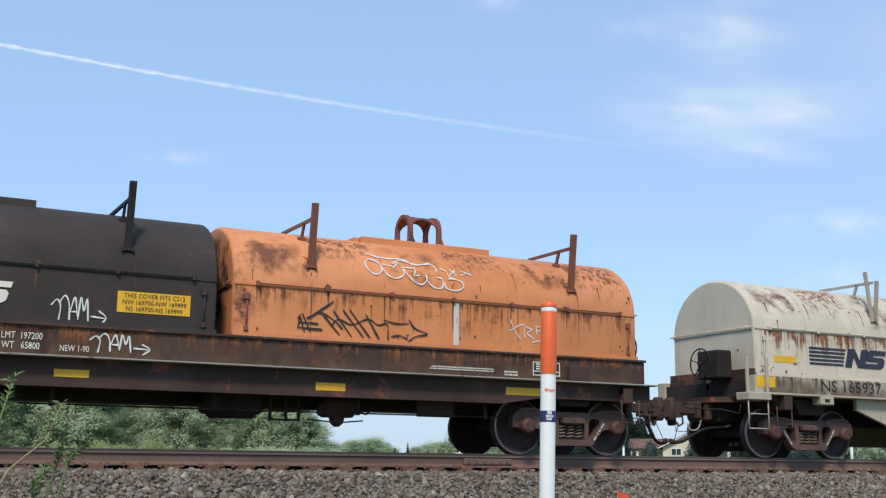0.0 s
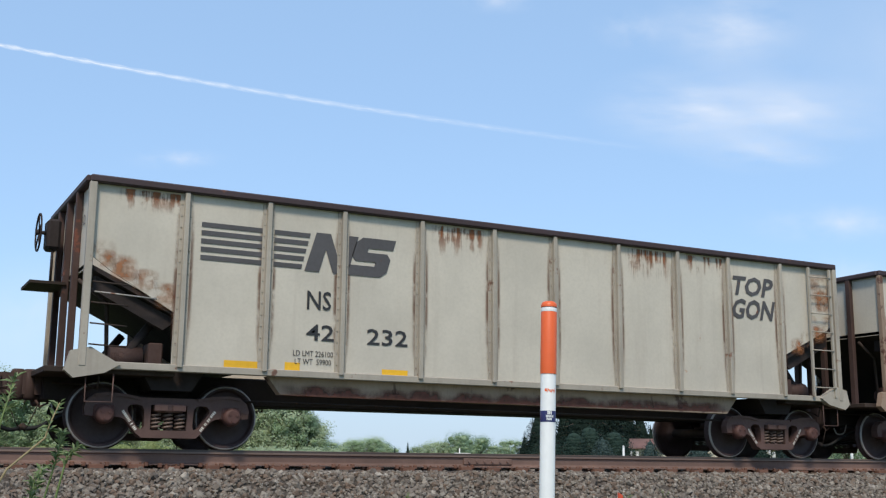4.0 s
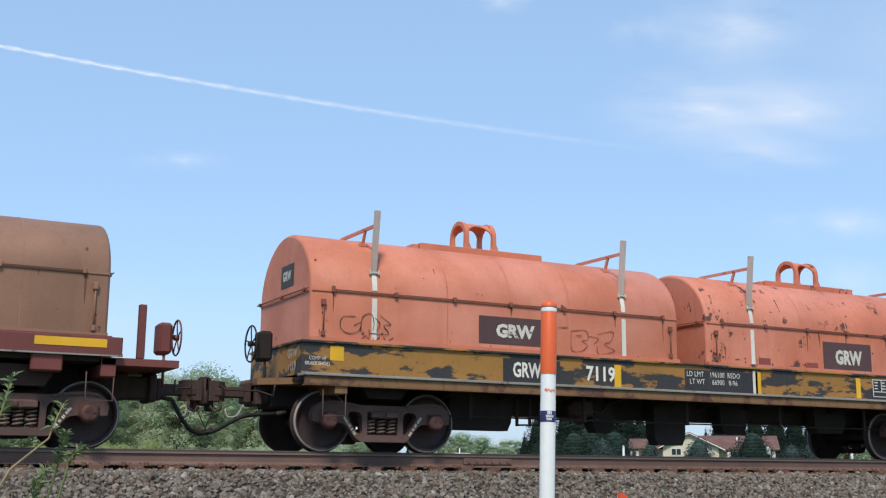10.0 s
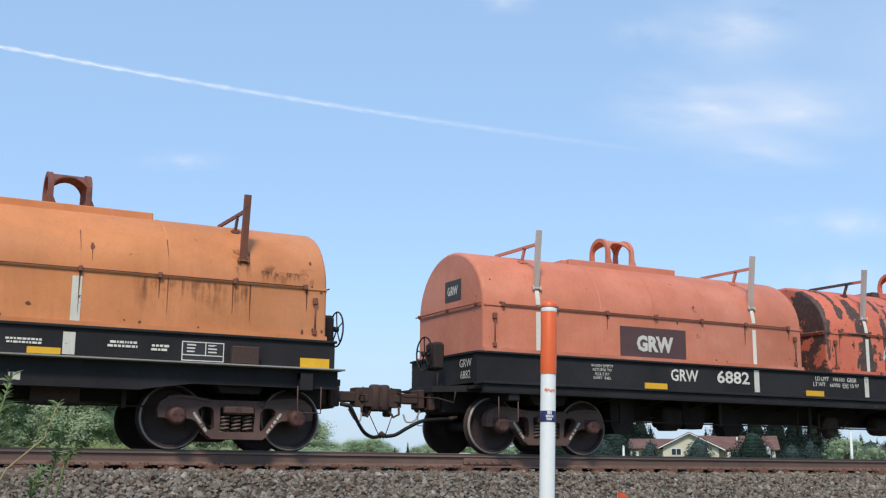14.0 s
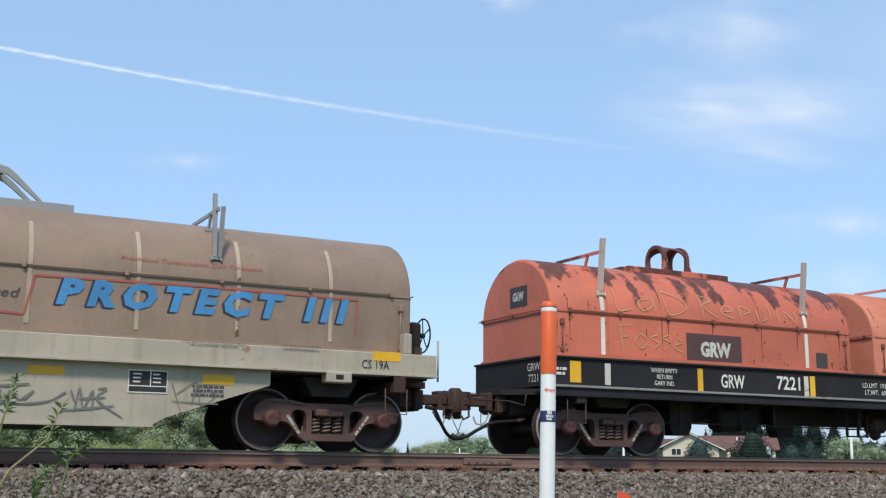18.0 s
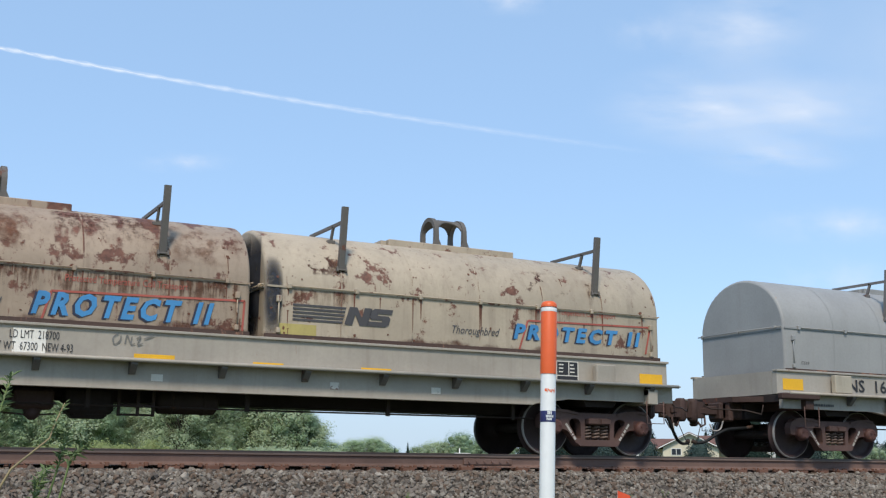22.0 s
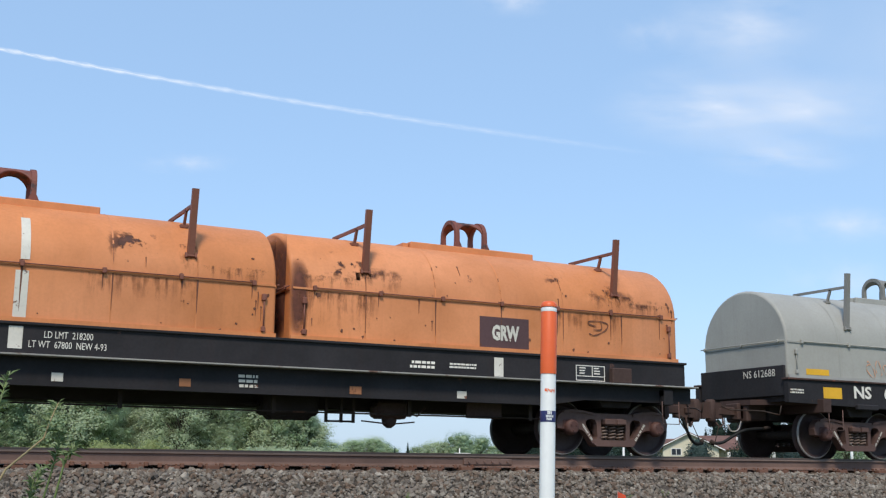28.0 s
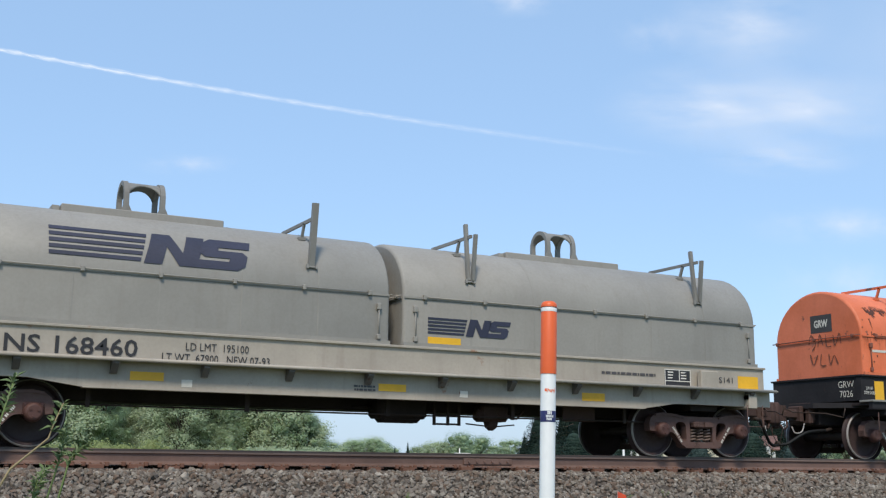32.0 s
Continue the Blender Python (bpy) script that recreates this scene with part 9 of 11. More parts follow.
letters(c2, B, 4.54, 1.527, 4.96, 1.414, '6100R', BLACK)

# markings of one car
H, B, W = cover_plane(GRW_ARCH), flat_plane(-1.45), flat_plane(-1.32)
stripe_logo(c3, B, -5.41, -3.76, -2.45, 3.206, 2.612, FADED_BLACK)
letters(c3, B, -3.79, 2.326, -3.41, 2.044, 'NS', BLACK, bold=0.01)
letters(c3, B, -3.79, 1.829, -3.35, 1.592, '42', BLACK, bold=0.01)
letters(c3, B, -2.82, 1.821, -2.14, 1.577, '232', BLACK, bold=0.01)
letters(c3, B, -3.98, 1.437, -3.36, 1.236, 'LD LMT 226100\nLT WT  59900', BLACK)
rect(c3, B, -5.00, 1.239, -4.33, 1.124, YELLOW, "reflector", "yellow reflective strip")
rect(c3, B, -4.10, 1.255, -3.87, 1.131, YELLOW, "reflector", "yellow reflective strip")
rect(c3, B, -2.56, 1.221, -2.13, 1.110, YELLOW, "reflector", "yellow reflective strip")

# markings of one car
H, B, W = cover_plane(GRW_ARCH), flat_plane(-1.19), flat_plane(-1.32)
block_badge(c4, H, -4.44, 2.259, -3.05, 1.679, MAROON)
block_badge(c4, H, 3.41, 2.212, 4.71, 1.802, MAROON)
rect(c4, B, -6.47, 1.518, -6.01, 1.328, YELLOW, "reflector", "yellow reflective strip")
rect(c4, B, -4.24, 1.532, -4.12, 1.172, YELLOW, "reflector", "yellow reflective strip")
rect(c4, B, 1.21, 1.511, 1.35, 1.155, YELLOW, "reflector", "yellow reflective strip")
rect(c4, B, 3.79, 1.528, 3.91, 1.169, YELLOW, "reflector", "yellow reflective strip")
rect(c4, B, 6.37, 1.525, 6.83, 1.320, YELLOW, "reflector", "yellow reflective strip")
rect(c4, B, 1.36, 1.567, 1.48, 1.145, WORN_WHITE, "stripe", "worn white painted strip")
rect(c4, B, 6.01, 1.579, 6.13, 1.190, WORN_WHITE, "stripe", "worn white painted strip")
letters(c4, B, -3.76, 1.522, -3.18, 1.294, 'GRW', WHITE, bold=0.02)
letters(c4, B, -2.39, 1.541, -1.64, 1.301, '6895', WHITE, bold=0.02)
letters(c4, B, -5.04, 1.548, -4.64, 1.261, 'WHEN EMPTY\nRETURN TO\nE.J.& E.RY\nGARY  IND.', WHITE)
letters(c4, B, -0.10, 1.524, 1.12, 1.325, 'LD.LMT  193300  GBSR\nLT.WT.  69700  EJEJ 10 97', WHITE)
letters(c4, B, -7.33, 1.453, -7.01, 1.310, '2IN.HF.\nCOMP.SHOE', WHITE)
scrawl(c4, B, -6.02, 1.535, -5.23, 1.199, CHALK, 11, 5, 0.03)
frame_box(c4, B, 4.64, 1.575, 5.03, 1.238)
small_print(c4, B, 6.96, 1.510, 7.27, 1.331, WHITE, 2, 3)
small_print(c4, B, -3.91, 1.016, -3.60, 0.985, WHITE, 1, 4)
tag(c4, H, -5.95, 2.92, -5.18, 2.54, TEAL, ((5, 92, 95, 98), (2, 4, 98, 2), (32, 92, 36, 4), (62, 94, 70, 4)), 0.040, soft=False)
tag(c4, H, -5.05, 2.93, -3.60, 2.50, TEAL, ((0, 95, 32, 8), (32, 8, 42, 90), (62, 95, 70, 12), (70, 12, 100, 4)), 0.042, soft=False)
tag(c4, H, -3.66, 2.95, -2.72, 2.46, TEAL, ((5, 85, 60, 10), (10, 30, 62, 80), (35, 98, 38, 5), (0, 55, 45, 52), (55, 45, 100, 5)), 0.045, soft=False)
tag(c4, H, -3.60, 2.86, -3.10, 2.56, PALE_YELLOW, ((10, 80, 50, 20, 60, 90), (30, 95, 80, 30), (60, 90, 95, 60)), 0.022)
scrawl(c4, H, -2.49, 2.799, -1.61, 2.497, PALE_SPRAY, 15, 5, 0.02)

# markings of one car
H, B, W = cover_plane(GRW_ARCH), flat_plane(-1.19), flat_plane(-1.32)
rect(c5, H, -4.59, 2.173, -3.10, 1.616, DARK_RED, "overpainted_panel", "dark red overpainted panel")
rect(c5, H, 3.14, 2.197, 4.59, 1.614, DARK_RED, "overpainted_panel", "dark red overpainted panel")
rect(c5, B, -4.00, 1.536, -1.51, 1.192, BLACK_PATCH, "black_patch", "black number patch")
rect(c5, B, -5.30, 1.504, -4.31, 1.172, BLACK_PATCH, "black_patch", "black stencil patch")
rect(c5, B, -4.31, 1.525, -4.17, 1.140, YELLOW, "reflector", "yellow reflective strip")
rect(c5, B, 3.12, 1.559, 3.24, 1.164, YELLOW, "reflector", "yellow reflective strip")
rect(c5, B, 6.68, 1.529, 6.90, 1.166, YELLOW, "reflector", "yellow reflective strip")
letters(c5, B, -3.65, 1.469, -2.98, 1.214, 'GRW', WHITE, bold=0.03, off=0.014)
letters(c5, B, -2.58, 1.497, -1.77, 1.231, '7110', WHITE, bold=0.03, off=0.014)
letters(c5, B, -5.26, 1.469, -4.67, 1.309, 'WHEN EMPTY\nRETURN', WHITE, off=0.014)
small_print(c5, B, -5.18, 1.221, -4.76, 1.166, WHITE, 1, 6)
frame_box(c5, B, 4.52, 1.530, 4.98, 1.174)
small_print(c5, B, 5.41, 1.351, 5.96, 1.182, WHITE, 2, 7)
rect(c5, B, 6.07, 1.553, 6.21, 1.181, WORN_WHITE, "stripe", "worn white painted strip")
scrawl(c5, H, 4.55, 2.762, 5.34, 2.526, CHALK, 21, 5, 0.02)
scrawl(c5, H, 4.77, 1.942, 5.66, 1.606, SPRAY_RED, 22, 5, 0.02)
scrawl(c5, H, 6.38, 2.013, 7.10, 1.675, CHALK, 23, 5, 0.02)
tag(c5, H, 2.20, 2.32, 2.74, 1.80, PALE_SPRAY, ((50, 100, 12, 85, 0, 50, 14, 14, 50, 0, 86, 14, 100, 50, 88, 85, 50, 100), (32, 70, 34, 56), (66, 72, 68, 58), (24, 40, 50, 24, 76, 42), (46, 56, 54, 50)), 0.024)
small_print(c5, H, 2.05, 1.86, 3.00, 1.74, SPRAY_RED, 1, 27)
scrawl(c5, H, 1.62, 1.856, 2.06, 1.675, CHALK, 25, 4, 0.02)
scrawl(c5, H, -3.99, 3.240, -3.72, 2.514, SPRAY_RED, 26, 2, 0.012)

# markings of one car
H, B, W = cover_plane(GRW_ARCH), flat_plane(-1.19), flat_plane(-1.32)
block_badge(c6, H, 3.20, 2.217, 4.49, 1.654, MAROON)
block_badge(c6, H, -4.40, 2.202, -3.08, 1.753, MAROON)
rect(c6, H, 1.55, 1.819, 1.84, 1.583, DARK_RED, "overpainted_patch", "dark red patch")
rect(c6, H, 2.76, 1.792, 3.05, 1.600, DARK_RED, "overpainted_patch", "dark red patch")
rect(c6, B, -3.96, 1.530, -2.86, 1.143, BLACK_PATCH, "black_patch", "black number patch")
rect(c6, B, -0.22, 1.527, 1.36, 1.155, BLACK_PATCH, "black_patch", "black stencil patch")
letters(c6, B, -3.78, 1.480, -3.23, 1.228, 'GRW', WHITE, bold=0.03, off=0.014)
letters(c6, B, -2.34, 1.486, -1.74, 1.226, '7119', WHITE, bold=0.03, off=0.014)
letters(c6, B, -0.18, 1.497, 1.05, 1.272, 'LD LMT    196100  RSDO\nLT WT     66900   8-96', WHITE, off=0.014)
rect(c6, B, -1.75, 1.527, -1.61, 1.124, YELLOW, "reflector", "yellow reflective strip")
rect(c6, B, 1.43, 1.557, 1.56, 1.148, YELLOW, "reflector", "yellow reflective strip")
rect(c6, B, 4.01, 1.554, 4.13, 1.159, YELLOW, "reflector", "yellow reflective strip")
rect(c6, B, 6.64, 1.532, 6.84, 1.161, YELLOW, "reflector", "yellow reflective strip")
rect(c6, B, 1.37, 1.567, 1.48, 1.142, WORN_WHITE, "stripe", "worn white painted strip")
rect(c6, B, -6.97, 1.558, -6.75, 1.341, YELLOW, "reflector", "yellow reflective strip")
frame_box(c6, B, 4.46, 1.542, 4.88, 1.200)
small_print(c6, B, 5.14, 1.458, 5.67, 1.280, WHITE, 2, 31)
letters(c6, B, -7.37, 1.393, -6.97, 1.259, 'COMP HF\nBRAKE SHOES', WHITE, off=0.014)
tag(c6, H, -6.83, 2.11, -5.92, 1.67, SPRAY_BLACK, ((29, 82, 6, 77, 2, 42, 16, 22, 35, 32, 39, 62, 26, 50), (39, 27, 42, 82, 58, 94, 63, 62, 61, 37), (74, 92, 94, 62, 81, 57, 90, 27, 55, 27), (65, 82, 74, 62, 68, 37), (39, 0, 48, 17, 56, 0), (61, 12, 65, 0, 74, 17), (81, 16, 87, 2, 100, 17),), 0.014)
tag(c6, H, -2.90, 2.13, -1.70, 1.68, SPRAY_RED, ((24, 84, 48, 89, 52, 57, 42, 49, 51, 32, 39, 9, 24, 14, 24, 84), (54, 68, 70, 62, 62, 39), (68, 78, 95, 92, 92, 57, 80, 41, 98, 19, 71, 3, 67, 35), (1, 92, 18, 97), (31, 68, 42, 68),), 0.017)

# markings of one car
H, B, W = cover_plane(A7), flat_plane(-1.45), flat_plane(-1.32)
rect(c7, B, -6.66, 1.374, -5.98, 1.280, YELLOW, "reflector", "yellow reflective strip")
rect(c7, B, -3.45, 1.412, -2.99, 1.324, YELLOW, "reflector", "yellow reflective strip")
rect(c7, B, -0.70, 1.442, -0.25, 1.343, YELLOW, "reflector", "yellow reflective strip")
rect(c7, B, 2.23, 1.435, 2.68, 1.334, YELLOW, "reflector", "yellow reflective strip")
rect(c7, B, 5.38, 1.435, 6.31, 1.322, YELLOW, "reflector", "yellow reflective strip")
letters(c7, B, -5.37, 1.444, -4.23, 1.267, 'GRW7598', WHITE, bold=0.03)
letters(c7, B, -2.77, 1.450, -1.97, 1.259, 'LD LMT  231300\nLT WT    54700', WHITE)
letters(c7, B, 3.04, 1.417, 4.16, 1.273, 'FOR RESTRICTED LOADING ONLY\nSEE EQUIPMENT REGISTER', WHITE)
letters(c7, B, 4.47, 1.414, 4.74, 1.239, 'L 52-7\nIL 42-0', WHITE)
small_print(c7, H, 0.75, 1.833, 1.55, 1.674, WORN_WHITE, 2, 41)

# markings of one car
H, B, W = cover_plane(GRW_ARCH), flat_plane(-1.19), flat_plane(-1.32)
block_badge(c8, H, -4.58, 2.213, -3.14, 1.653, MAROON)
block_badge(c8, H, 3.25, 2.265, 4.54, 1.704, MAROON)
rect(c8, B, -4.09, 1.250, -3.60, 1.150, YELLOW, "reflector", "yellow reflective strip")
rect(c8, B, -0.30, 1.260, 0.16, 1.160, YELLOW, "reflector", "yellow reflective strip")
rect(c8, B, 3.40, 1.340, 3.85, 1.228, YELLOW, "reflector", "yellow reflective strip")
rect(c8, B, 6.80, 1.300, 7.26, 1.144, YELLOW, "reflector", "yellow reflective strip")
rect(c8, B, -1.58, 1.581, -1.46, 1.180, WORN_WHITE, "stripe", "worn white painted strip")
rect(c8, B, 1.26, 1.584, 1.37, 1.186, WORN_WHITE, "stripe", "worn white painted strip")
rect(c8, B, 5.96, 1.566, 6.08, 1.151, WORN_WHITE, "stripe", "worn white painted strip")
letters(c8, B, -3.52, 1.516, -2.90, 1.304, 'GRW', WHITE, bold=0.02)
letters(c8, B, -2.47, 1.538, -1.70, 1.309, '6882', WHITE, bold=0.02)
letters(c8, B, -5.22, 1.520, -4.76, 1.267, 'WHEN EMPTY\nRETURN TO\nE.J.& E.RY\nGARY  IND.', WHITE)
letters(c8, B, -0.11, 1.536, 1.09, 1.326, 'LD.LMT   196100  GBSR\nLT.WT.   66900  EJEJ 10 97', WHITE)
frame_box(c8, B, 4.40, 1.560, 4.81, 1.229)
small_print(c8, B, 5.43, 1.541, 5.68, 1.493, WHITE, 1, 51)
small_print(c8, B, 6.91, 1.458, 7.14, 1.396, WHITE, 1, 52)
scrawl(c8, H, 1.83, 2.242, 2.36, 1.812, CHALK, 53, 4, 0.02)

# markings of one car
H, B, W = cover_plane(GRW_ARCH), flat_plane(-1.19), flat_plane(-1.32)
letters(c9, B, -5.76, 1.474, -5.13, 1.275, 'GRW', WHITE, bold=0.02)
letters(c9, B, -4.85, 1.491, -4.33, 1.255, '7497', WHITE, bold=0.03)
rect(c9, B, -4.29, 1.297, -3.82, 1.211, YELLOW, "reflector", "yellow reflective strip")
rect(c9, B, -0.23, 1.302, 0.23, 1.218, YELLOW, "reflector", "yellow reflective strip")
rect(c9, B, 3.15, 1.311, 3.58, 1.224, YELLOW, "reflector", "yellow reflective strip")
rect(c9, B, 6.98, 1.354, 7.44, 1.206, YELLOW, "reflector", "yellow reflective strip")
rect(c9, B, -3.82, 1.545, -3.63, 1.220, WORN_WHITE, "stripe", "worn white painted strip")
rect(c9, B, 3.60, 1.533, 3.76, 1.231, WORN_WHITE, "stripe", "worn white painted strip")
letters(c9, B, -3.49, 1.492, -2.47, 1.261, 'LD LMT  218200\nLT WT  67800  NEW 5-93', WHITE)
small_print(c9, B, 2.87, 1.431, 3.35, 1.339, WHITE, 2, 1020)
small_print(c9, B, 4.18, 1.463, 4.60, 1.355, WHITE, 2, 1131)
small_print(c9, B, 4.78, 1.441, 5.03, 1.333, WHITE, 2, 1180)
frame_box(c9, B, 5.21, 1.501, 5.82, 1.226)
rect(c9, W, -3.23, 0.951, -3.07, 0.846, WORN_WHITE, "stripe", "worn white painted strip")
rect(c9, W, 2.93, 0.955, 3.08, 0.858, WORN_WHITE, "stripe", "worn white painted strip")
small_print(c9, W, -0.57, 1.079, -0.30, 0.884, WORN_WHITE, 3, 61)
rect(c9, W, -1.47, 0.957, -1.31, 0.855, RUST_STAIN, "repair_patch", "faded orange patch")
rect(c9, W, 1.21, 0.966, 1.37, 0.864, RUST_STAIN, "repair_patch", "faded orange patch")
rect(c9, H, -3.79, 3.265, -3.67, 2.473, WORN_WHITE, "stripe", "worn white stripe")
rect(c9, H, -3.82, 2.337, -3.64, 1.678, WORN_WHITE, "stripe", "worn white stripe")
rect(c9, H, 3.67, 2.308, 3.80, 1.592, WORN_WHITE, "stripe", "worn white stripe")

# markings of one car
H, B, W = cover_plane(GRW_ARCH), flat_plane(-1.19), flat_plane(-1.32)
block_badge(c10, H, -4.43, 2.180, -3.15, 1.634, MAROON)
rect(c10, H, -1.28, 1.991, -0.99, 1.586, GREY_PATCH, "overpainted_patch", "dark grey patch")
letters(c10, B, -3.69, 1.473, -3.13, 1.226, 'GRW', WHITE, bold=0.02)
letters(c10, B, -2.34, 1.500, -1.76, 1.245, '7221', WHITE, bold=0.02)
rect(c10, B, -6.95, 1.556, -6.73, 1.195, YELLOW, "reflector", "yellow reflective strip")
rect(c10, B, -4.22, 1.549, -4.10, 1.148, YELLOW, "reflector", "yellow reflective strip")
rect(c10, B, -1.50, 1.531, -1.37, 1.143, YELLOW, "reflector", "yellow reflective strip")
rect(c10, B, 1.50, 1.494, 1.62, 1.099, YELLOW, "reflector", "yellow reflective strip")
rect(c10, B, -6.24, 1.542, -6.12, 1.179, WORN_WHITE, "stripe", "worn white painted strip")
rect(c10, B, -1.65, 1.523, -1.54, 1.136, WORN_WHITE, "stripe", "worn white painted strip")
rect(c10, B, 1.36, 1.520, 1.46, 1.115, WORN_WHITE, "stripe", "worn white painted strip")
letters(c10, B, -5.26, 1.514, -4.68, 1.215, 'WHEN EMPTY\nRETURN\nGARY IND.', WHITE)
letters(c10, B, -0.11, 1.464, 1.09, 1.237, 'LD.LMT  193300  GBSR\nLT.WT.  69500   7-95', WHITE)
small_print(c10, B, -7.27, 1.452, -7.02, 1.294, WHITE, 2, 71)
FAINT_CHALK = paint("faint_yellow_chalk", (0.60, 0.40, 0.20), 0.8, rust=0.3, rust_scale=6)
tag(c10, H, -6.00, 2.92, -4.20, 2.46, FAINT_CHALK, ((2, 98, 4, 8, 22, 14), (44, 60, 30, 45, 34, 10, 46, 30, 48, 62, 50, 8), (62, 98, 66, 6, 88, 30, 84, 70, 62, 98)), 0.020)
tag(c10, H, -4.15, 2.95, -1.70, 2.45, FAINT_CHALK, ((4, 90, 6, 5), (4, 90, 16, 75, 6, 50, 18, 10), (26, 34, 34, 42, 28, 58, 23, 30, 34, 12), (42, 5, 42, 60, 52, 45, 44, 28), (58, 60, 60, 12, 68, 20), (72, 80, 72, 15), (80, 60, 80, 12), (88, 10, 88, 55, 98, 15, 99, 60)), 0.018)
tag(c10, H, -5.95, 2.26, -4.50, 1.74, FAINT_CHALK, ((4, 95, 8, 5), (2, 92, 20, 96), (4, 55, 16, 58), (34, 70, 26, 45, 36, 20, 44, 48, 34, 70), (60, 70, 50, 58, 62, 40, 52, 20), (78, 72, 68, 60, 80, 42, 70, 20), (88, 40, 98, 48, 90, 62, 86, 30, 98, 16)), 0.020)

# markings of one car
H, B, W = cover_plane(A11), flat_plane(-1.4), flat_plane(-1.3)
stripe_logo(c11, H, -5.36, -3.96, -2.92, 2.146, 1.723, NAVY)
letters(c11, B, -5.04, 1.542, -3.44, 1.288, 'NS 165897', BLACK, bold=0.015)
letters(c11, B, -3.09, 1.544, -2.23, 1.312, 'LD LMT 226700\nLT WT  59300', BLACK)
rect(c11, B, -5.92, 1.539, -5.46, 1.325, YELLOW, "reflector", "yellow reflective strip")
rect(c11, B, 5.74, 1.492, 6.20, 1.352, YELLOW, "reflector", "yellow reflective strip")
rect(c11, H, -6.17, 1.859, -5.55, 1.722, YELLOW, "label", "yellow caution label")
small_print(c11, H, -6.10, 1.839, -5.61, 1.742, BLACK, 2, 81)
rect(c11, W, -4.12, 1.054, -3.64, 0.940, YELLOW, "reflector", "yellow reflective strip")
rect(c11, W, -1.36, 1.065, -0.94, 0.956, YELLOW, "reflector", "yellow reflective strip")
rect(c11, W, 0.84, 1.059, 1.31, 0.944, YELLOW, "reflector", "yellow reflective strip")
rect(c11, W, 3.18, 1.038, 3.64, 0.904, YELLOW, "reflector", "yellow reflective strip")
letters(c11, H, -0.75, 2.083, 0.67, 1.916, 'Thoroughbred', FADED_BLACK, slant=0.3)
letters(c11, H, 1.165, 2.261, 5.345, 1.877, 'PROTECT III', NAVY, bold=0.055, slant=0.25, gap=1.45, off=0.0085)
letters(c11, H, 1.20, 2.279, 5.38, 1.895, 'PROTECT III', SKY_BLUE, bold=0.055, slant=0.25, gap=1.45)
letters(c11, H, 1.99, 2.652, 4.05, 2.572, 'Protected Temperature Coil Transport', RED_LINE, slant=0.3)
polys(c11, H, [[(0.47, 1.767), (0.76, 1.750), (0.76, 1.720), (0.46, 1.737)]], RED_LINE, 'border_line', 'thin painted border line')
polys(c11, H, [[(0.75, 1.738), (0.85, 2.272), (0.88, 2.266), (0.78, 1.733)]], RED_LINE, 'border_line', 'thin painted border line')
polys(c11, H, [[(0.87, 2.284), (3.25, 2.316), (3.25, 2.286), (0.87, 2.254)]], RED_LINE, 'border_line', 'thin painted border line')
polys(c11, H, [[(3.25, 2.316), (5.57, 2.295), (5.57, 2.265), (3.25, 2.286)]], RED_LINE, 'border_line', 'thin painted border line')
polys(c11, H, [[(5.59, 2.279), (5.56, 1.756), (5.53, 1.758), (5.56, 2.281)]], RED_LINE, 'border_line', 'thin painted border line')
frame_box(c11, W, 2.15, 1.060, 2.69, 0.747)
letters(c11, B, 5.56, 1.358, 6.01, 1.228, 'CS 19A', BLACK)
tag(c11, W, -3.67, 1.06, 2.10, 0.36, SPRAY_GREY, ((1, 65, 1, 83, 4, 90, 9, 90, 14, 79, 18, 83, 22, 94), (7, 77, 10, 71, 14, 77, 18, 82), (25, 71, 22, 52, 20, 40, 23, 17), (10, 44, 16, 33, 19, 40), (32, 67, 32, 46, 31, 17), (32, 56, 35, 69, 35, 88, 39, 90, 42, 83, 42, 60, 44, 46, 43, 23), (38, 69, 36, 54, 38, 44, 39, 56, 37, 68), (36, 33, 39, 31), (38, 32, 38, 19),), 0.032)
tag(c11, W, -3.67, 1.06, 2.10, 0.36, SPRAY_GREY, ((47, 65, 45, 52, 48, 42, 49, 56, 47, 64), (47, 40, 51, 29, 52, 17), (51, 81, 55, 79, 53, 56, 50, 40, 55, 44), (58, 60, 57, 48, 58, 40, 59, 54, 58, 60), (52, 85, 58, 79, 67, 77, 72, 60, 79, 65), (68, 58, 67, 44, 68, 40, 69, 19), (69, 33, 76, 27, 83, 33, 87, 52),), 0.032)
tag(c11, W, -3.67, 1.06, 2.10, 0.36, SPRAY_GREY, ((73, 52, 72, 35, 74, 33, 75, 50, 77, 35, 80, 52, 78, 35), (89, 15, 90, 60, 91, 23, 93, 56, 93, 19), (86, 17, 92, 22, 98, 29), (94, 60, 96, 60, 94, 40, 100, 6), (88, 56, 89, 35), (90, 40, 96, 44),), 0.032)
pad = part('jacking_pad', Shape().box(4.98, 5.38, -1.48, -1.25, 0.99, 1.15, 0.015), SILL_WHITE, c11)
# the hole's darkness is a black plate on the pad face
part('socket', Shape().box(5.12, 5.24, -1.484, -1.476, 1.04, 1.11), UNDER, pad)
small_print(c11, W, 3.02, 0.90, 3.49, 0.72, FADED_BLACK, 3, 88)
tag(c11, W, 2.75, 0.95, 3.45, 0.45, SPRAY_GREY, ((0, 90, 20, 10), (10, 60, 50, 95, 40, 30), (55, 90, 60, 30, 90, 60, 70, 80), (0, 40, 95, 35)), 0.022)
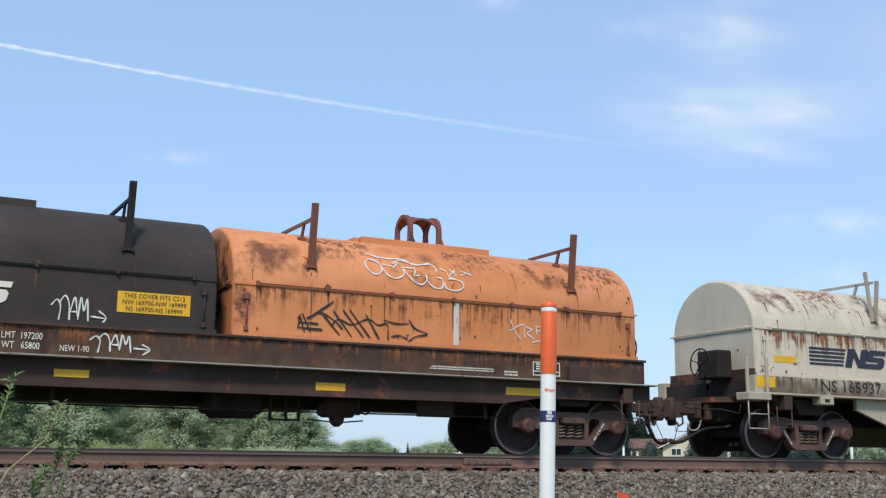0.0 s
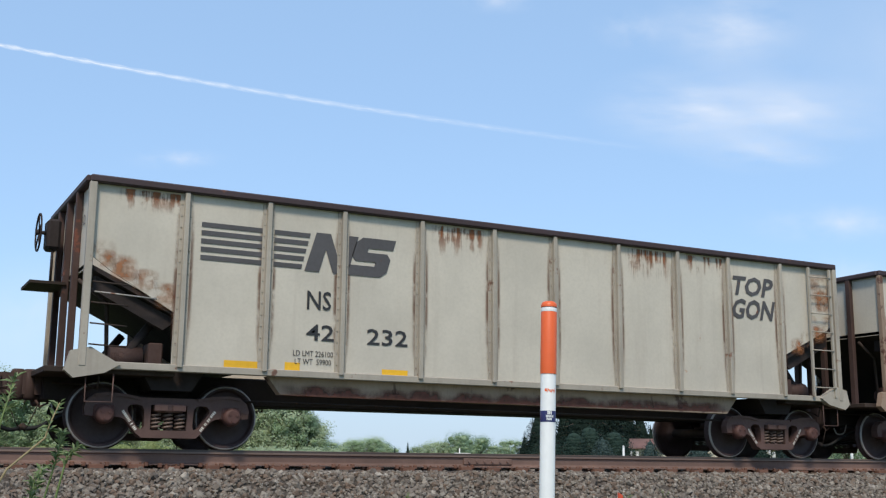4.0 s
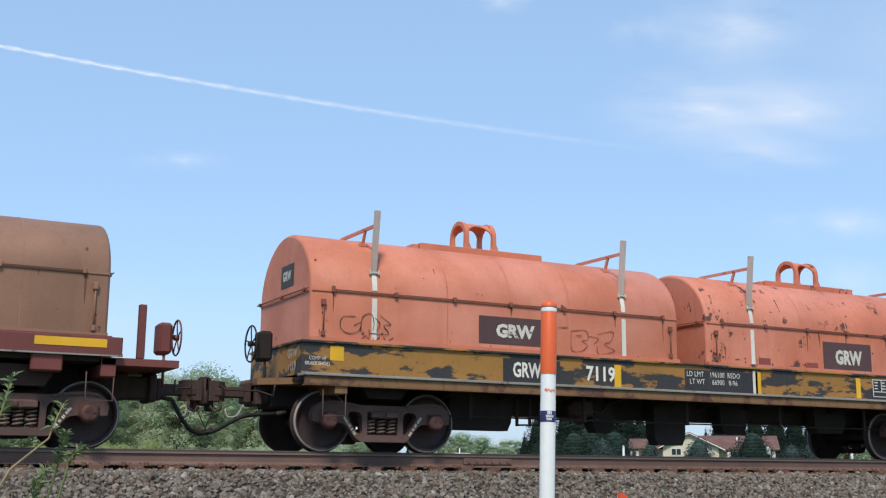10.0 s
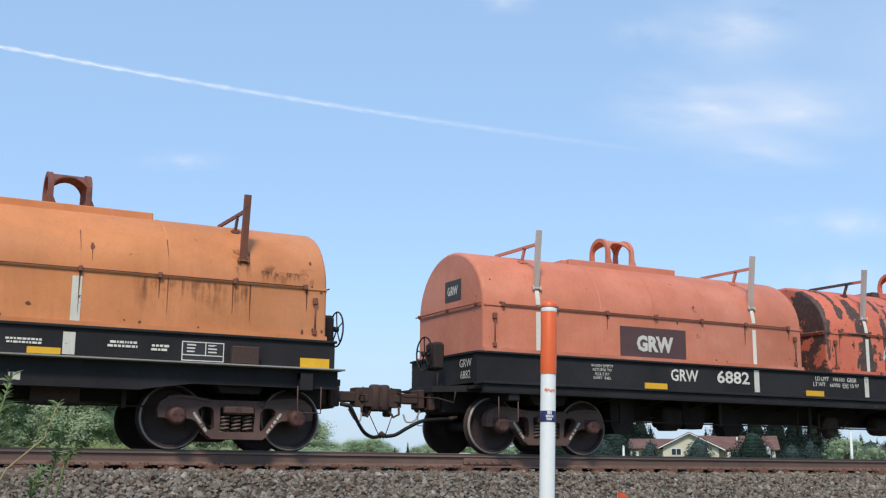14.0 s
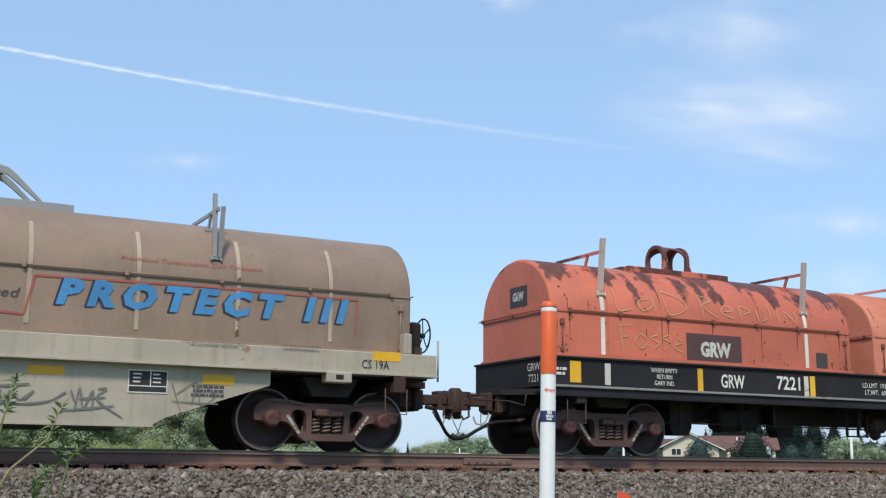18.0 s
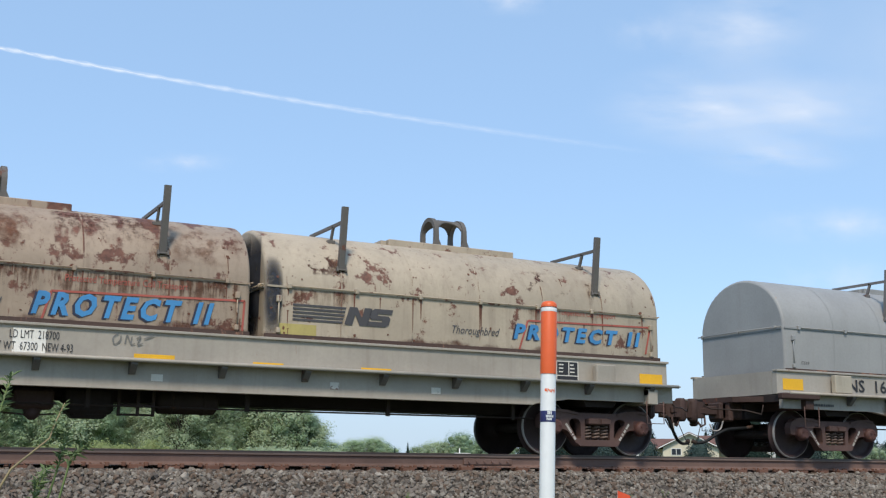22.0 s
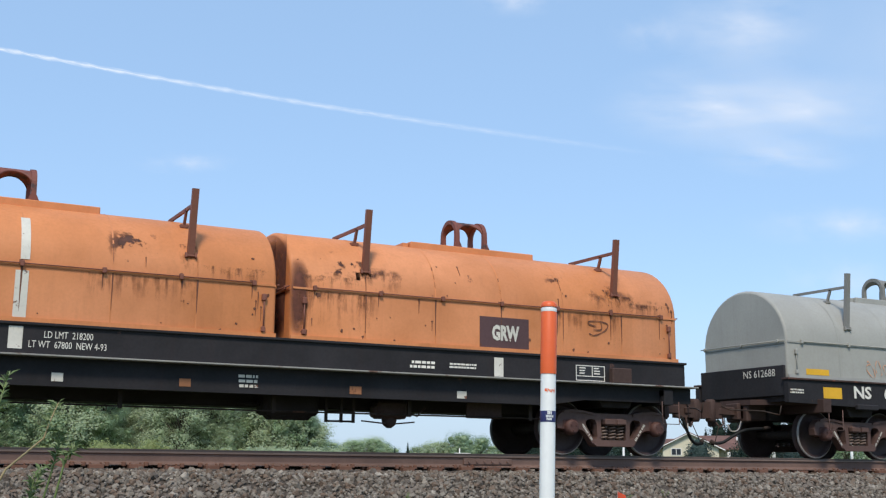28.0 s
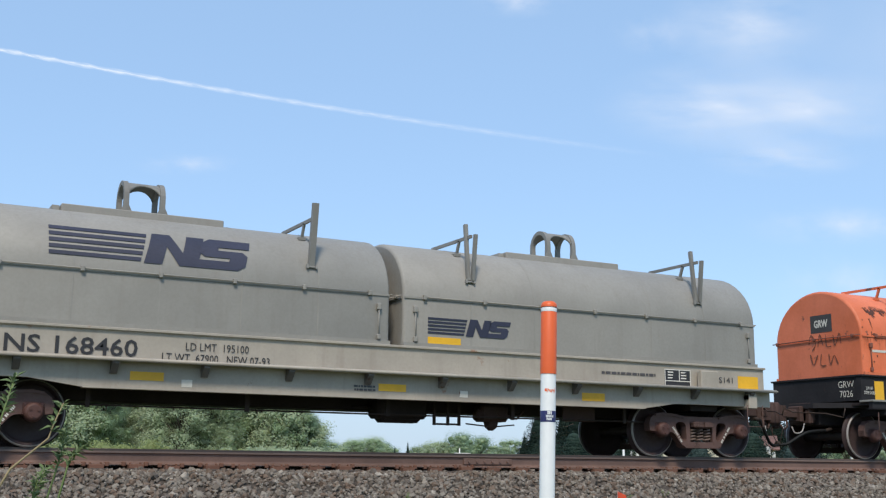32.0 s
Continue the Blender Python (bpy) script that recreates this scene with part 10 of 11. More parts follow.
letters(c11, B, 2.84, 1.490, 3.76, 1.415, 'FOR RESTRICTED LOADING ONLY\nSEE EQUIPMENT REGISTER', FADED_BLACK)
letters(c11, B, 4.29, 1.518, 4.90, 1.428, 'U.S. AND CANADIAN\nPATENTS PENDING', FADED_BLACK)

# markings of one car
H, B, W = cover_plane(A12), flat_plane(-1.19), flat_plane(-1.32)
stripe_logo(c12, H, -0.75, -0.03, 0.70, 2.996, 2.565, NAVY)
letters(c12, B, -4.93, 1.516, -3.11, 1.271, 'NS  167115', BLACK, bold=0.015)
letters(c12, B, -2.82, 1.556, -1.52, 1.314, 'LD LMT  213400\nLT WT  62600  NEW 12-94', BLACK)
rect(c12, B, -6.61, 1.463, -6.10, 1.255, YELLOW, "reflector", "yellow reflective strip")
rect(c12, B, 6.08, 1.449, 6.53, 1.236, YELLOW, "reflector", "yellow reflective strip")
rect(c12, W, -3.31, 1.054, -2.85, 0.933, YELLOW, "reflector", "yellow reflective strip")
rect(c12, W, -1.91, 1.072, -1.48, 0.944, YELLOW, "reflector", "yellow reflective strip")
rect(c12, W, 0.50, 1.065, 0.82, 0.959, YELLOW, "reflector", "yellow reflective strip")
rect(c12, W, 2.34, 1.062, 2.87, 0.928, YELLOW, "reflector", "yellow reflective strip")
letters(c12, H, -6.10, 1.807, -5.90, 1.750, 'CS19', FADED_BLACK)
frame_box(c12, B, 4.05, 1.512, 4.55, 1.252)
letters(c12, B, 5.42, 1.318, 5.83, 1.220, 'CS-17', BLACK)
small_print(c12, B, 2.39, 1.435, 3.42, 1.403, FADED_BLACK, 1, 91)
small_print(c12, W, -1.12, 1.044, -0.76, 0.919, FADED_BLACK, 2, 92)
small_print(c12, W, -6.20, 1.019, -5.48, 0.944, FADED_BLACK, 1, 93)
rect(c12, H, 5.55, 1.801, 6.08, 1.660, PALE_YELLOW, "label", "faded yellow label")

# markings of one car
H, B, W = cover_plane(GRW_ARCH), flat_plane(-1.19), flat_plane(-1.32)
stripe_logo(c13, H, -6.90, -6.02, -5.30, 2.234, 1.922, FADED_BLACK)
letters(c13, H, -4.48, 1.947, -3.51, 1.751, 'Thoroughbred', FADED_BLACK, slant=0.3)
letters(c13, H, -3.105, 2.055, -0.695, 1.729, 'PROTECT II', NAVY, bold=0.045, slant=0.25, gap=1.4, off=0.0085)
letters(c13, H, -3.07, 2.073, -0.66, 1.747, 'PROTECT II', SKY_BLUE, bold=0.045, slant=0.25, gap=1.4)
letters(c13, H, -2.70, 2.321, -1.02, 2.195, 'Protected Temperature Coil Transport', RED_LINE)
polys(c13, H, [[(-2.98, 1.693), (-2.88, 2.080), (-2.85, 2.073), (-2.95, 1.686)]], RED_LINE, 'border_line', 'thin painted border line')
polys(c13, H, [[(-2.87, 2.091), (-0.17, 2.150), (-0.17, 2.120), (-2.86, 2.061)]], RED_LINE, 'border_line', 'thin painted border line')
polys(c13, H, [[(-0.16, 2.135), (-0.18, 1.698), (-0.21, 1.699), (-0.19, 2.136)]], RED_LINE, 'border_line', 'thin painted border line')
polys(c13, H, [[(4.49, 1.685), (4.66, 2.179), (4.69, 2.169), (4.52, 1.675)]], RED_LINE, 'border_line', 'thin painted border line')
polys(c13, H, [[(4.68, 2.189), (7.19, 2.229), (7.19, 2.199), (4.68, 2.159)]], RED_LINE, 'border_line', 'thin painted border line')
polys(c13, H, [[(7.21, 2.211), (7.10, 1.740), (7.07, 1.747), (7.18, 2.218)]], RED_LINE, 'border_line', 'thin painted border line')
letters(c13, H, 4.85, 2.40, 6.45, 2.29, 'Protected Temperature Coil Transport', RED_LINE)
stripe_logo(c13, H, 0.57, 1.44, 2.17, 2.170, 1.895, FADED_BLACK)
letters(c13, H, 3.24, 2.007, 4.11, 1.839, 'Thoroughbred', FADED_BLACK, slant=0.3)
letters(c13, H, 4.395, 2.100, 6.915, 1.838, 'PROTECT II', NAVY, bold=0.045, slant=0.25, gap=1.4, off=0.0085)
letters(c13, H, 4.43, 2.118, 6.95, 1.856, 'PROTECT II', SKY_BLUE, bold=0.045, slant=0.25, gap=1.4)
letters(c13, B, -5.83, 1.524, -4.16, 1.281, 'NS 168377', BLACK, bold=0.012)
letters(c13, B, -3.54, 1.526, -2.54, 1.256, 'LD LMT  218700\nLT WT  67300  NEW 4-93', BLACK)
rect(c13, B, -3.31, 1.547, -2.89, 1.198, WHITE, "repaint_patch", "fresh white repaint patch")
rect(c13, H, -6.81, 1.889, -6.21, 1.714, YELLOW, "label", "yellow caution label")
rect(c13, H, 0.35, 1.852, 0.95, 1.657, PALE_YELLOW, "label", "faded yellow label")
rect(c13, B, -7.43, 1.505, -6.96, 1.272, YELLOW, "reflector", "yellow reflective strip")
rect(c13, B, 6.93, 1.399, 7.42, 1.229, YELLOW, "reflector", "yellow reflective strip")
rect(c13, W, -5.54, 1.261, -5.08, 1.185, YELLOW, "reflector", "yellow reflective strip")
rect(c13, W, -4.03, 1.294, -3.57, 1.229, YELLOW, "reflector", "yellow reflective strip")
rect(c13, W, -1.75, 1.276, -1.19, 1.209, YELLOW, "reflector", "yellow reflective strip")
rect(c13, W, -0.06, 1.243, 0.40, 1.174, YELLOW, "reflector", "yellow reflective strip")
rect(c13, W, 1.63, 1.245, 2.13, 1.173, YELLOW, "reflector", "yellow reflective strip")
frame_box(c13, B, 5.21, 1.540, 5.65, 1.193)
tag(c13, B, -2.03, 1.570, -1.45, 1.37, SPRAY_GREY, ((14, 92, 2, 60, 6, 16, 18, 40, 20, 80), (30, 20, 34, 80, 42, 30), (46, 76, 44, 24, 54, 26), (56, 60, 66, 74, 60, 22, 72, 30), (74, 62, 98, 90)), 0.024)
rect(c13, W, -3.85, 1.007, -3.63, 0.897, WORN_WHITE, "stripe", "worn white painted strip")
rect(c13, W, -1.50, 1.007, -1.34, 0.911, WORN_WHITE, "stripe", "worn white painted strip")
rect(c13, W, 1.14, 1.005, 1.28, 0.901, WORN_WHITE, "stripe", "worn white painted strip")
rect(c13, W, 2.82, 0.993, 2.98, 0.895, WORN_WHITE, "stripe", "worn white painted strip")

# markings of one car
H, B, W = cover_plane(A15), flat_plane(-1.3), flat_plane(-1.32)
stripe_logo(c15, H, -5.44, -3.86, -3.09, 2.630, 2.241, NAVY)
stripe_logo(c15, H, 3.00, 4.68, 5.44, 2.597, 2.220, NAVY)
letters(c15, B, -6.71, 1.380, -6.24, 1.140, 'NS', WHITE, bold=0.03)
letters(c15, B, -5.89, 1.401, -4.65, 1.140, '612688', WHITE, bold=0.03)
letters(c15, B, -4.18, 1.390, -3.19, 1.144, 'LD LMT   186200\nLT WT     76800', WHITE)
rect(c15, H, -7.79, 1.675, -7.20, 1.562, YELLOW, "label", "yellow caution label")
rect(c15, H, 0.72, 1.652, 1.29, 1.534, YELLOW, "label", "yellow caution label")
rect(c15, B, -7.51, 1.328, -7.03, 1.118, YELLOW, "reflector", "yellow reflective strip")
rect(c15, B, -4.65, 1.240, -4.21, 1.126, YELLOW, "reflector", "yellow reflective strip")
rect(c15, B, -1.80, 1.241, -1.34, 1.124, YELLOW, "reflector", "yellow reflective strip")
rect(c15, B, 0.94, 1.227, 1.38, 1.119, YELLOW, "reflector", "yellow reflective strip")
rect(c15, B, 4.83, 1.187, 5.29, 1.076, YELLOW, "reflector", "yellow reflective strip")
stripe_logo(c15, B, 1.43, 1.76, 2.20, 1.345, 1.140, WHITE)
tag(c15, B, -4.42, 1.03, -3.80, 0.74, CHALK, ((2, 5, 10, 95, 22, 40, 34, 95, 38, 5), (50, 60, 44, 30, 52, 10, 58, 40, 50, 60), (64, 5, 66, 90, 80, 70, 66, 48, 82, 5), (86, 5, 90, 70, 96, 30, 104, 75, 106, 5)), 0.016)
tag(c15, B, -3.62, 1.00, -3.14, 0.75, CHALK, ((20, 90, 4, 70, 18, 50, 2, 30, 22, 12), (30, 20, 40, 80, 50, 20), (60, 90, 58, 20, 74, 40), (96, 85, 80, 70, 94, 50, 78, 30, 98, 10)), 0.014)
frame_box(c15, B, 6.04, 1.339, 6.66, 1.090)
scrawl(c15, H, -6.18, 1.944, -5.52, 1.531, PALE_SPRAY, 103, 3, 0.02)
scrawl(c15, H, 1.90, 2.443, 2.48, 2.170, SPRAY_GREY, 104, 5, 0.018)
scrawl(c15, H, 5.73, 2.484, 6.40, 2.254, SPRAY_GREY, 105, 4, 0.018)
small_print(c15, B, -8.39, 1.280, -8.02, 1.178, WORN_WHITE, 2, 106)
small_print(c15, B, -0.51, 1.317, 0.31, 1.239, WORN_WHITE, 2, 107)

# markings of one car
H, B, W = cover_plane(GRW_ARCH), flat_plane(-1.19), flat_plane(-1.32)
block_badge(c16, H, -5.32, 2.216, -4.37, 1.731, MAROON)
block_badge(c16, H, 3.36, 2.191, 4.29, 1.687, MAROON)
letters(c16, B, -5.66, 1.463, -5.07, 1.243, 'GRW', WHITE, bold=0.02)
letters(c16, B, -4.81, 1.520, -4.25, 1.275, '7403', WHITE, bold=0.03)
letters(c16, B, -3.51, 1.525, -2.50, 1.300, 'LD LMT  218200\nLT WT  67800  NEW 4-93', WHITE)
rect(c16, B, -3.77, 1.570, -3.59, 1.274, WORN_WHITE, "stripe", "worn white painted strip")
rect(c16, B, 3.62, 1.531, 3.79, 1.224, WORN_WHITE, "stripe", "worn white painted strip")
rect(c16, H, -3.69, 3.095, -3.57, 2.474, WORN_WHITE, "stripe", "worn white stripe")
rect(c16, H, -3.74, 2.322, -3.57, 1.669, WORN_WHITE, "stripe", "worn white stripe")
frame_box(c16, B, 5.20, 1.488, 5.79, 1.227)
small_print(c16, B, 2.10, 1.421, 2.54, 1.283, WHITE, 2, 111)
small_print(c16, B, 2.78, 1.412, 3.30, 1.315, WHITE, 2, 112)
rect(c16, W, -3.21, 0.969, -3.06, 0.856, WORN_WHITE, "stripe", "worn white painted strip")
rect(c16, W, 2.87, 0.954, 3.04, 0.842, WORN_WHITE, "stripe", "worn white painted strip")
small_print(c16, W, -0.67, 1.070, -0.38, 0.863, WORN_WHITE, 3, 113)
small_print(c16, W, -7.00, 0.985, -6.48, 0.931, WORN_WHITE, 1, 114)
rect(c16, W, -1.51, 0.965, -1.35, 0.856, RUST_STAIN, "repair_patch", "faded orange patch")
rect(c16, W, 1.05, 0.959, 1.24, 0.843, RUST_STAIN, "repair_patch", "faded orange patch")

# markings of one car
H, B, W = cover_plane(GRW_ARCH), flat_plane(-1.19), flat_plane(-1.32)
rect(c17, H, -4.49, 2.171, -3.14, 1.764, GREY_PATCH, "overpainted_panel", "dark grey overpainted panel")
white_stripes(c17, GRW_ARCH, (-6.22, -1.49))
for x_ in (1.50, 6.23):
    rect(c17, H, x_ - 0.045, 2.02, x_ + 0.045, 1.66, WORN_WHITE, "stripe", "short worn white stripe")
block_badge(c17, H, 3.28, 2.106, 4.46, 1.759, MAROON)
letters(c17, B, -3.35, 1.489, -2.85, 1.254, 'GRW', WHITE, bold=0.02)
letters(c17, B, -2.37, 1.483, -1.59, 1.236, '7026', WHITE, bold=0.02)
rect(c17, B, -7.03, 1.511, -6.78, 1.126, YELLOW, "reflector", "yellow reflective strip")
rect(c17, B, -3.50, 1.530, -3.37, 1.130, YELLOW, "reflector", "yellow reflective strip")
rect(c17, B, -0.25, 1.524, -0.11, 1.133, YELLOW, "reflector", "yellow reflective strip")
rect(c17, B, 3.58, 1.494, 3.72, 1.114, YELLOW, "reflector", "yellow reflective strip")
rect(c17, B, 6.75, 1.502, 6.95, 1.107, YELLOW, "reflector", "yellow reflective strip")
rect(c17, B, -6.28, 1.511, -6.14, 1.119, WORN_WHITE, "stripe", "worn white painted strip")
rect(c17, B, -1.48, 1.522, -1.34, 1.134, WORN_WHITE, "stripe", "worn white painted strip")
rect(c17, B, 1.36, 1.513, 1.49, 1.133, WORN_WHITE, "stripe", "worn white painted strip")
rect(c17, B, 6.12, 1.486, 6.26, 1.104, WORN_WHITE, "stripe", "worn white painted strip")
rect(c17, B, 4.15, 1.470, 4.35, 1.237, WORN_WHITE, "stripe", "worn white painted strip")
rect(c17, B, -5.73, 1.380, -5.64, 1.276, WORN_WHITE, "stripe", "worn white painted strip")
letters(c17, B, -5.11, 1.471, -4.63, 1.177, 'WHEN EMPTY\nRETURN TO\nEJ&ERY\nGARY  IND', WHITE)
letters(c17, B, -0.08, 1.487, 0.82, 1.245, 'LD.LMT  193900  GBSR\nLT.WT.  69100  EJEJ  7 97', WHITE)
letters(c17, B, -1.03, 1.467, -0.46, 1.300, 'KEYSTONE EA-C-HR\nNO RETURN SPRING\nREQUIRED', WORN_WHITE)
frame_box(c17, B, 4.61, 1.481, 4.99, 1.141)
letters(c17, B, -7.34, 1.395, -7.03, 1.248, '2 IN. HF\nCOMP SHOES', WHITE)
small_print(c17, B, 3.00, 1.467, 3.55, 1.324, WHITE, 2, 121)
small_print(c17, B, 5.76, 1.283, 6.05, 1.138, WHITE, 2, 122)
FADED_SPRAY = paint("faded_grey_brown_spray", (0.44, 0.130, 0.060), 0.7, rust=0.45, rust_scale=9, rust_col=(0.62, 0.16, 0.06), streak=0)
for x0_, z1_, x1_, z0_, k in ((-5.74, 2.72, -4.52, 2.54, 0), (-4.12, 2.70, -3.19, 2.50, 1), (-2.83, 2.79, -1.62, 2.58, 2), (-1.16, 2.79, -0.40, 2.57, 3)):
    tag(c17, H, x0_, z1_, x1_, z0_, FADED_SPRAY, ((12, 92, 2, 76, 10, 52, 4, 10), (16, 10, 22, 88, 28, 12), (18, 44, 27, 46), (32, 8, 34, 90, 39, 40, 44, 88, 46, 12), (50, 80, 52, 14, 60, 18), (66, 84, 62, 40, 68, 14, 74, 50, 68, 86), (78, 10, 80, 86, 90, 14, 92, 90))[k:7 - k % 2], 0.024, "faded sprayed stroke")
rect(c17, H, -7.01, 2.135, -6.60, 2.085, WORN_WHITE, "paint_smear", "white paint smear")

# markings of one car
H, B, W = cover_plane(GRW_ARCH), flat_plane(-1.19), flat_plane(-1.32)
stripe_logo(c18, H, -5.19, -3.84, -2.38, 3.039, 2.569, NAVY)
stripe_logo(c18, H, 0.57, 1.29, 2.05, 2.119, 1.840, NAVY)
letters(c18, B, -5.67, 1.479, -3.93, 1.235, 'NS 168460', BLACK, bold=0.012)
letters(c18, B, -3.59, 1.481, -2.02, 1.210, 'LD LMT  195100\nLT WT  67900   NEW 07-93', BLACK)
rect(c18, B, 6.90, 1.453, 7.38, 1.195, YELLOW, "reflector", "yellow reflective strip")
rect(c18, W, -4.04, 1.034, -3.58, 0.916, YELLOW, "reflector", "yellow reflective strip")
rect(c18, W, -0.33, 1.017, 0.13, 0.907, YELLOW, "reflector", "yellow reflective strip")
rect(c18, W, 3.38, 1.019, 3.84, 0.885, YELLOW, "reflector", "yellow reflective strip")
rect(c18, H, 0.57, 1.797, 1.16, 1.670, YELLOW, "label", "yellow caution label")
frame_box(c18, B, 5.22, 1.508, 5.80, 1.215)
letters(c18, B, 6.32, 1.418, 6.77, 1.315, 'CS141', BLACK)
rect(c18, W, -3.33, 0.949, -3.18, 0.846, WORN_WHITE, "stripe", "worn white painted strip")
rect(c18, W, 1.06, 0.959, 1.21, 0.859, WORN_WHITE, "stripe", "worn white painted strip")
small_print(c18, W, -0.75, 0.992, -0.38, 0.888, FADED_BLACK, 2, 131)
small_print(c18, B, 3.83, 1.424, 5.02, 1.351, FADED_BLACK, 1, 132)

NUMBER_GREY = paint("worn_grey_number_panel", (0.085, 0.078, 0.078), 0.75, rust=0.15, rust_scale=2.5, streak=0.3)
# the box car's panels, number, stains and painted piece
B = flat_plane(-1.4245)
for x0_, z1_, x1_, z0_ in ((-6.92, 2.20, -6.23, 1.61), (-6.04, 2.20, -5.36, 1.39), (1.42, 1.97, 1.70, 1.58)):
    rect(c14, B if x0_ < 0 else flat_plane(-1.475), x0_, z1_, x1_, z0_, NUMBER_GREY, "number_panel", "dark grey number panel")
letters(c14, B, -6.88, 1.84, -6.28, 1.62, "QC7", PALE_YELLOW_INK, bold=0.02)
letters(c14, B, -5.98, 1.84, -5.42, 1.62, "726", PALE_YELLOW_INK, bold=0.02)
letters(c14, B, -5.16, 1.84, -5.02, 1.64, "3", PALE_YELLOW_INK, bold=0.02)
letters(c14, B, -5.72, 1.48, -5.46, 1.40, "197", WHITE, off=0.013)
for x0_, z1_, x1_, z0_ in ((-6.80, 1.12, -6.31, 1.01), (2.25, 1.19, 2.70, 1.03), (3.98, 1.13, 4.40, 1.01), (6.56, 1.31, 6.99, 1.12)):
    rect(c14, B, x0_, z1_, x1_, z0_, YELLOW, "reflector", "yellow reflective strip")
frame_box(c14, B, 6.58, 1.80, 6.98, 1.52)
letters(c14, flat_plane(-1.475), -1.12, 3.78, -0.29, 3.46, "CLOSE AND LOCK\nDOORS BEFORE\nMOVING CAR", RUST_DARK)
for x0_, z1_, x1_, z0_, w_ in ((2.27, 1.72, 2.62, 1.52, "CU"), (2.27, 1.42, 2.60, 1.23, "SI"), (3.97, 1.69, 4.20, 1.50, "D"), (3.97, 1.40, 4.20, 1.20, "C")):
    letters(c14, B, x0_, z1_, x1_, z0_, w_, RUST_DARK)
tag(c14, B, -6.84, 3.67, -6.42, 2.67, CHALK, ((20, 76, 8, 90, 20, 99, 36, 92, 52, 97, 56, 88, 36, 74, 16, 70, 12, 82), (30, 60, 70, 64, 90, 56), (66, 72, 30, 56, 60, 58), (44, 74, 34, 66, 60, 72), (34, 52, 20, 40, 30, 32, 60, 40, 90, 46), (30, 30, 60, 36, 72, 30), (40, 26, 44, 18), (44, 8, 50, 8)), 0.024)
tag(c14, B, -6.92, 1.62, -6.30, 1.30, SPRAY_BLACK, ((18, 84, 4, 60, 10, 36, 24, 62, 20, 82, 36, 86), (34, 46, 28, 62, 40, 74, 44, 50, 30, 46), (44, 70, 48, 44, 58, 60), (60, 84, 66, 42), (66, 64, 100, 92), (66, 62, 78, 40, 92, 2), (84, 22, 104, 30), (30, 96, 84, 88)), 0.026)
small_print(c14, B, -6.90, 1.34, -6.40, 1.16, FADED_BLACK, 2, 143)
rect(c14, flat_plane(-1.475), -0.70, 1.95, -0.53, 1.76, WHITE, "sticker", "white paper sticker")
rect(c14, flat_plane(-1.475), -0.60, 3.05, -0.50, 2.97, WHITE, "sticker", "small white sticker")
P_ = flat_plane(-1.4245)
for x0_, z1_, x1_, z0_, m_ in ((2.24, 2.75, 2.72, 1.0, RISE_PURPLE), (2.80, 2.85, 3.61, 1.0, RISE_PURPLE), (3.69, 2.45, 4.45, 1.0, RISE_PURPLE), (4.53, 2.35, 5.38, 1.0, RISE_PURPLE), (5.46, 2.45, 6.25, 1.0, RISE_PURPLE), (6.33, 2.2, 7.12, 1.0, RISE_PURPLE), (7.2, 2.0, 7.7, 1.0, RISE_GRIME),
                               (-4.41, 3.9, -3.71, 1.8, SOFT_BROWN), (-3.63, 3.6, -2.80, 1.7, SOFT_BROWN), (-3.63, 2.9, -2.80, 1.6, RISE_PURPLE), (-2.72, 3.5, -2.10, 1.7, SOFT_BROWN), (-4.41, 3.2, -3.71, 1.7, SOFT_BROWN),
                               (-5.27, 2.6, -4.49, 2.42, CLOUD_ORANGE), (-6.12, 2.55, -5.35, 2.25, CLOUD_ORANGE), (-7.6, 2.3, -7.1, 1.0, RISE_GRIME), (-5.75, 3.72, -5.55, 3.30, CLOUD_DARK), (-6.5, 2.62, -6.3, 2.45, CLOUD_DARK)):
    smear(c14, P_, x0_, z1_, x1_, z0_, m_, "soft purple-brown rust stain")
D_ = flat_plane(-1.475)
for x0_, z1_, x1_, z0_, m_ in ((-1.7, 3.36, 2.0, 2.9, RUN_BROWN), (-1.7, 2.34, 2.0, 1.85, RUN_DARK), (-1.0, 1.55, 0.1, 1.08, CLOUD_DARK), (0.0, 2.5, 1.9, 1.1, CLOUD_DARK), (-1.6, 3.0, -0.6, 2.5, SOFT_BROWN), (-0.9, 3.2, -0.6, 2.75, CLOUD_DARK), (0.9, 1.85, 1.7, 1.1, CLOUD_DARK), (-1.7, 1.45, 2.0, 1.06, RISE_PURPLE), (-1.7, 4.1, 2.0, 3.4, RUN_BROWN)):
    smear(c14, D_, x0_, z1_, x1_, z0_, m_, "dark rust stain on the door")
mural(c14, flat_plane(-1.50), -5.24, 2.08, -1.00, 0.74)
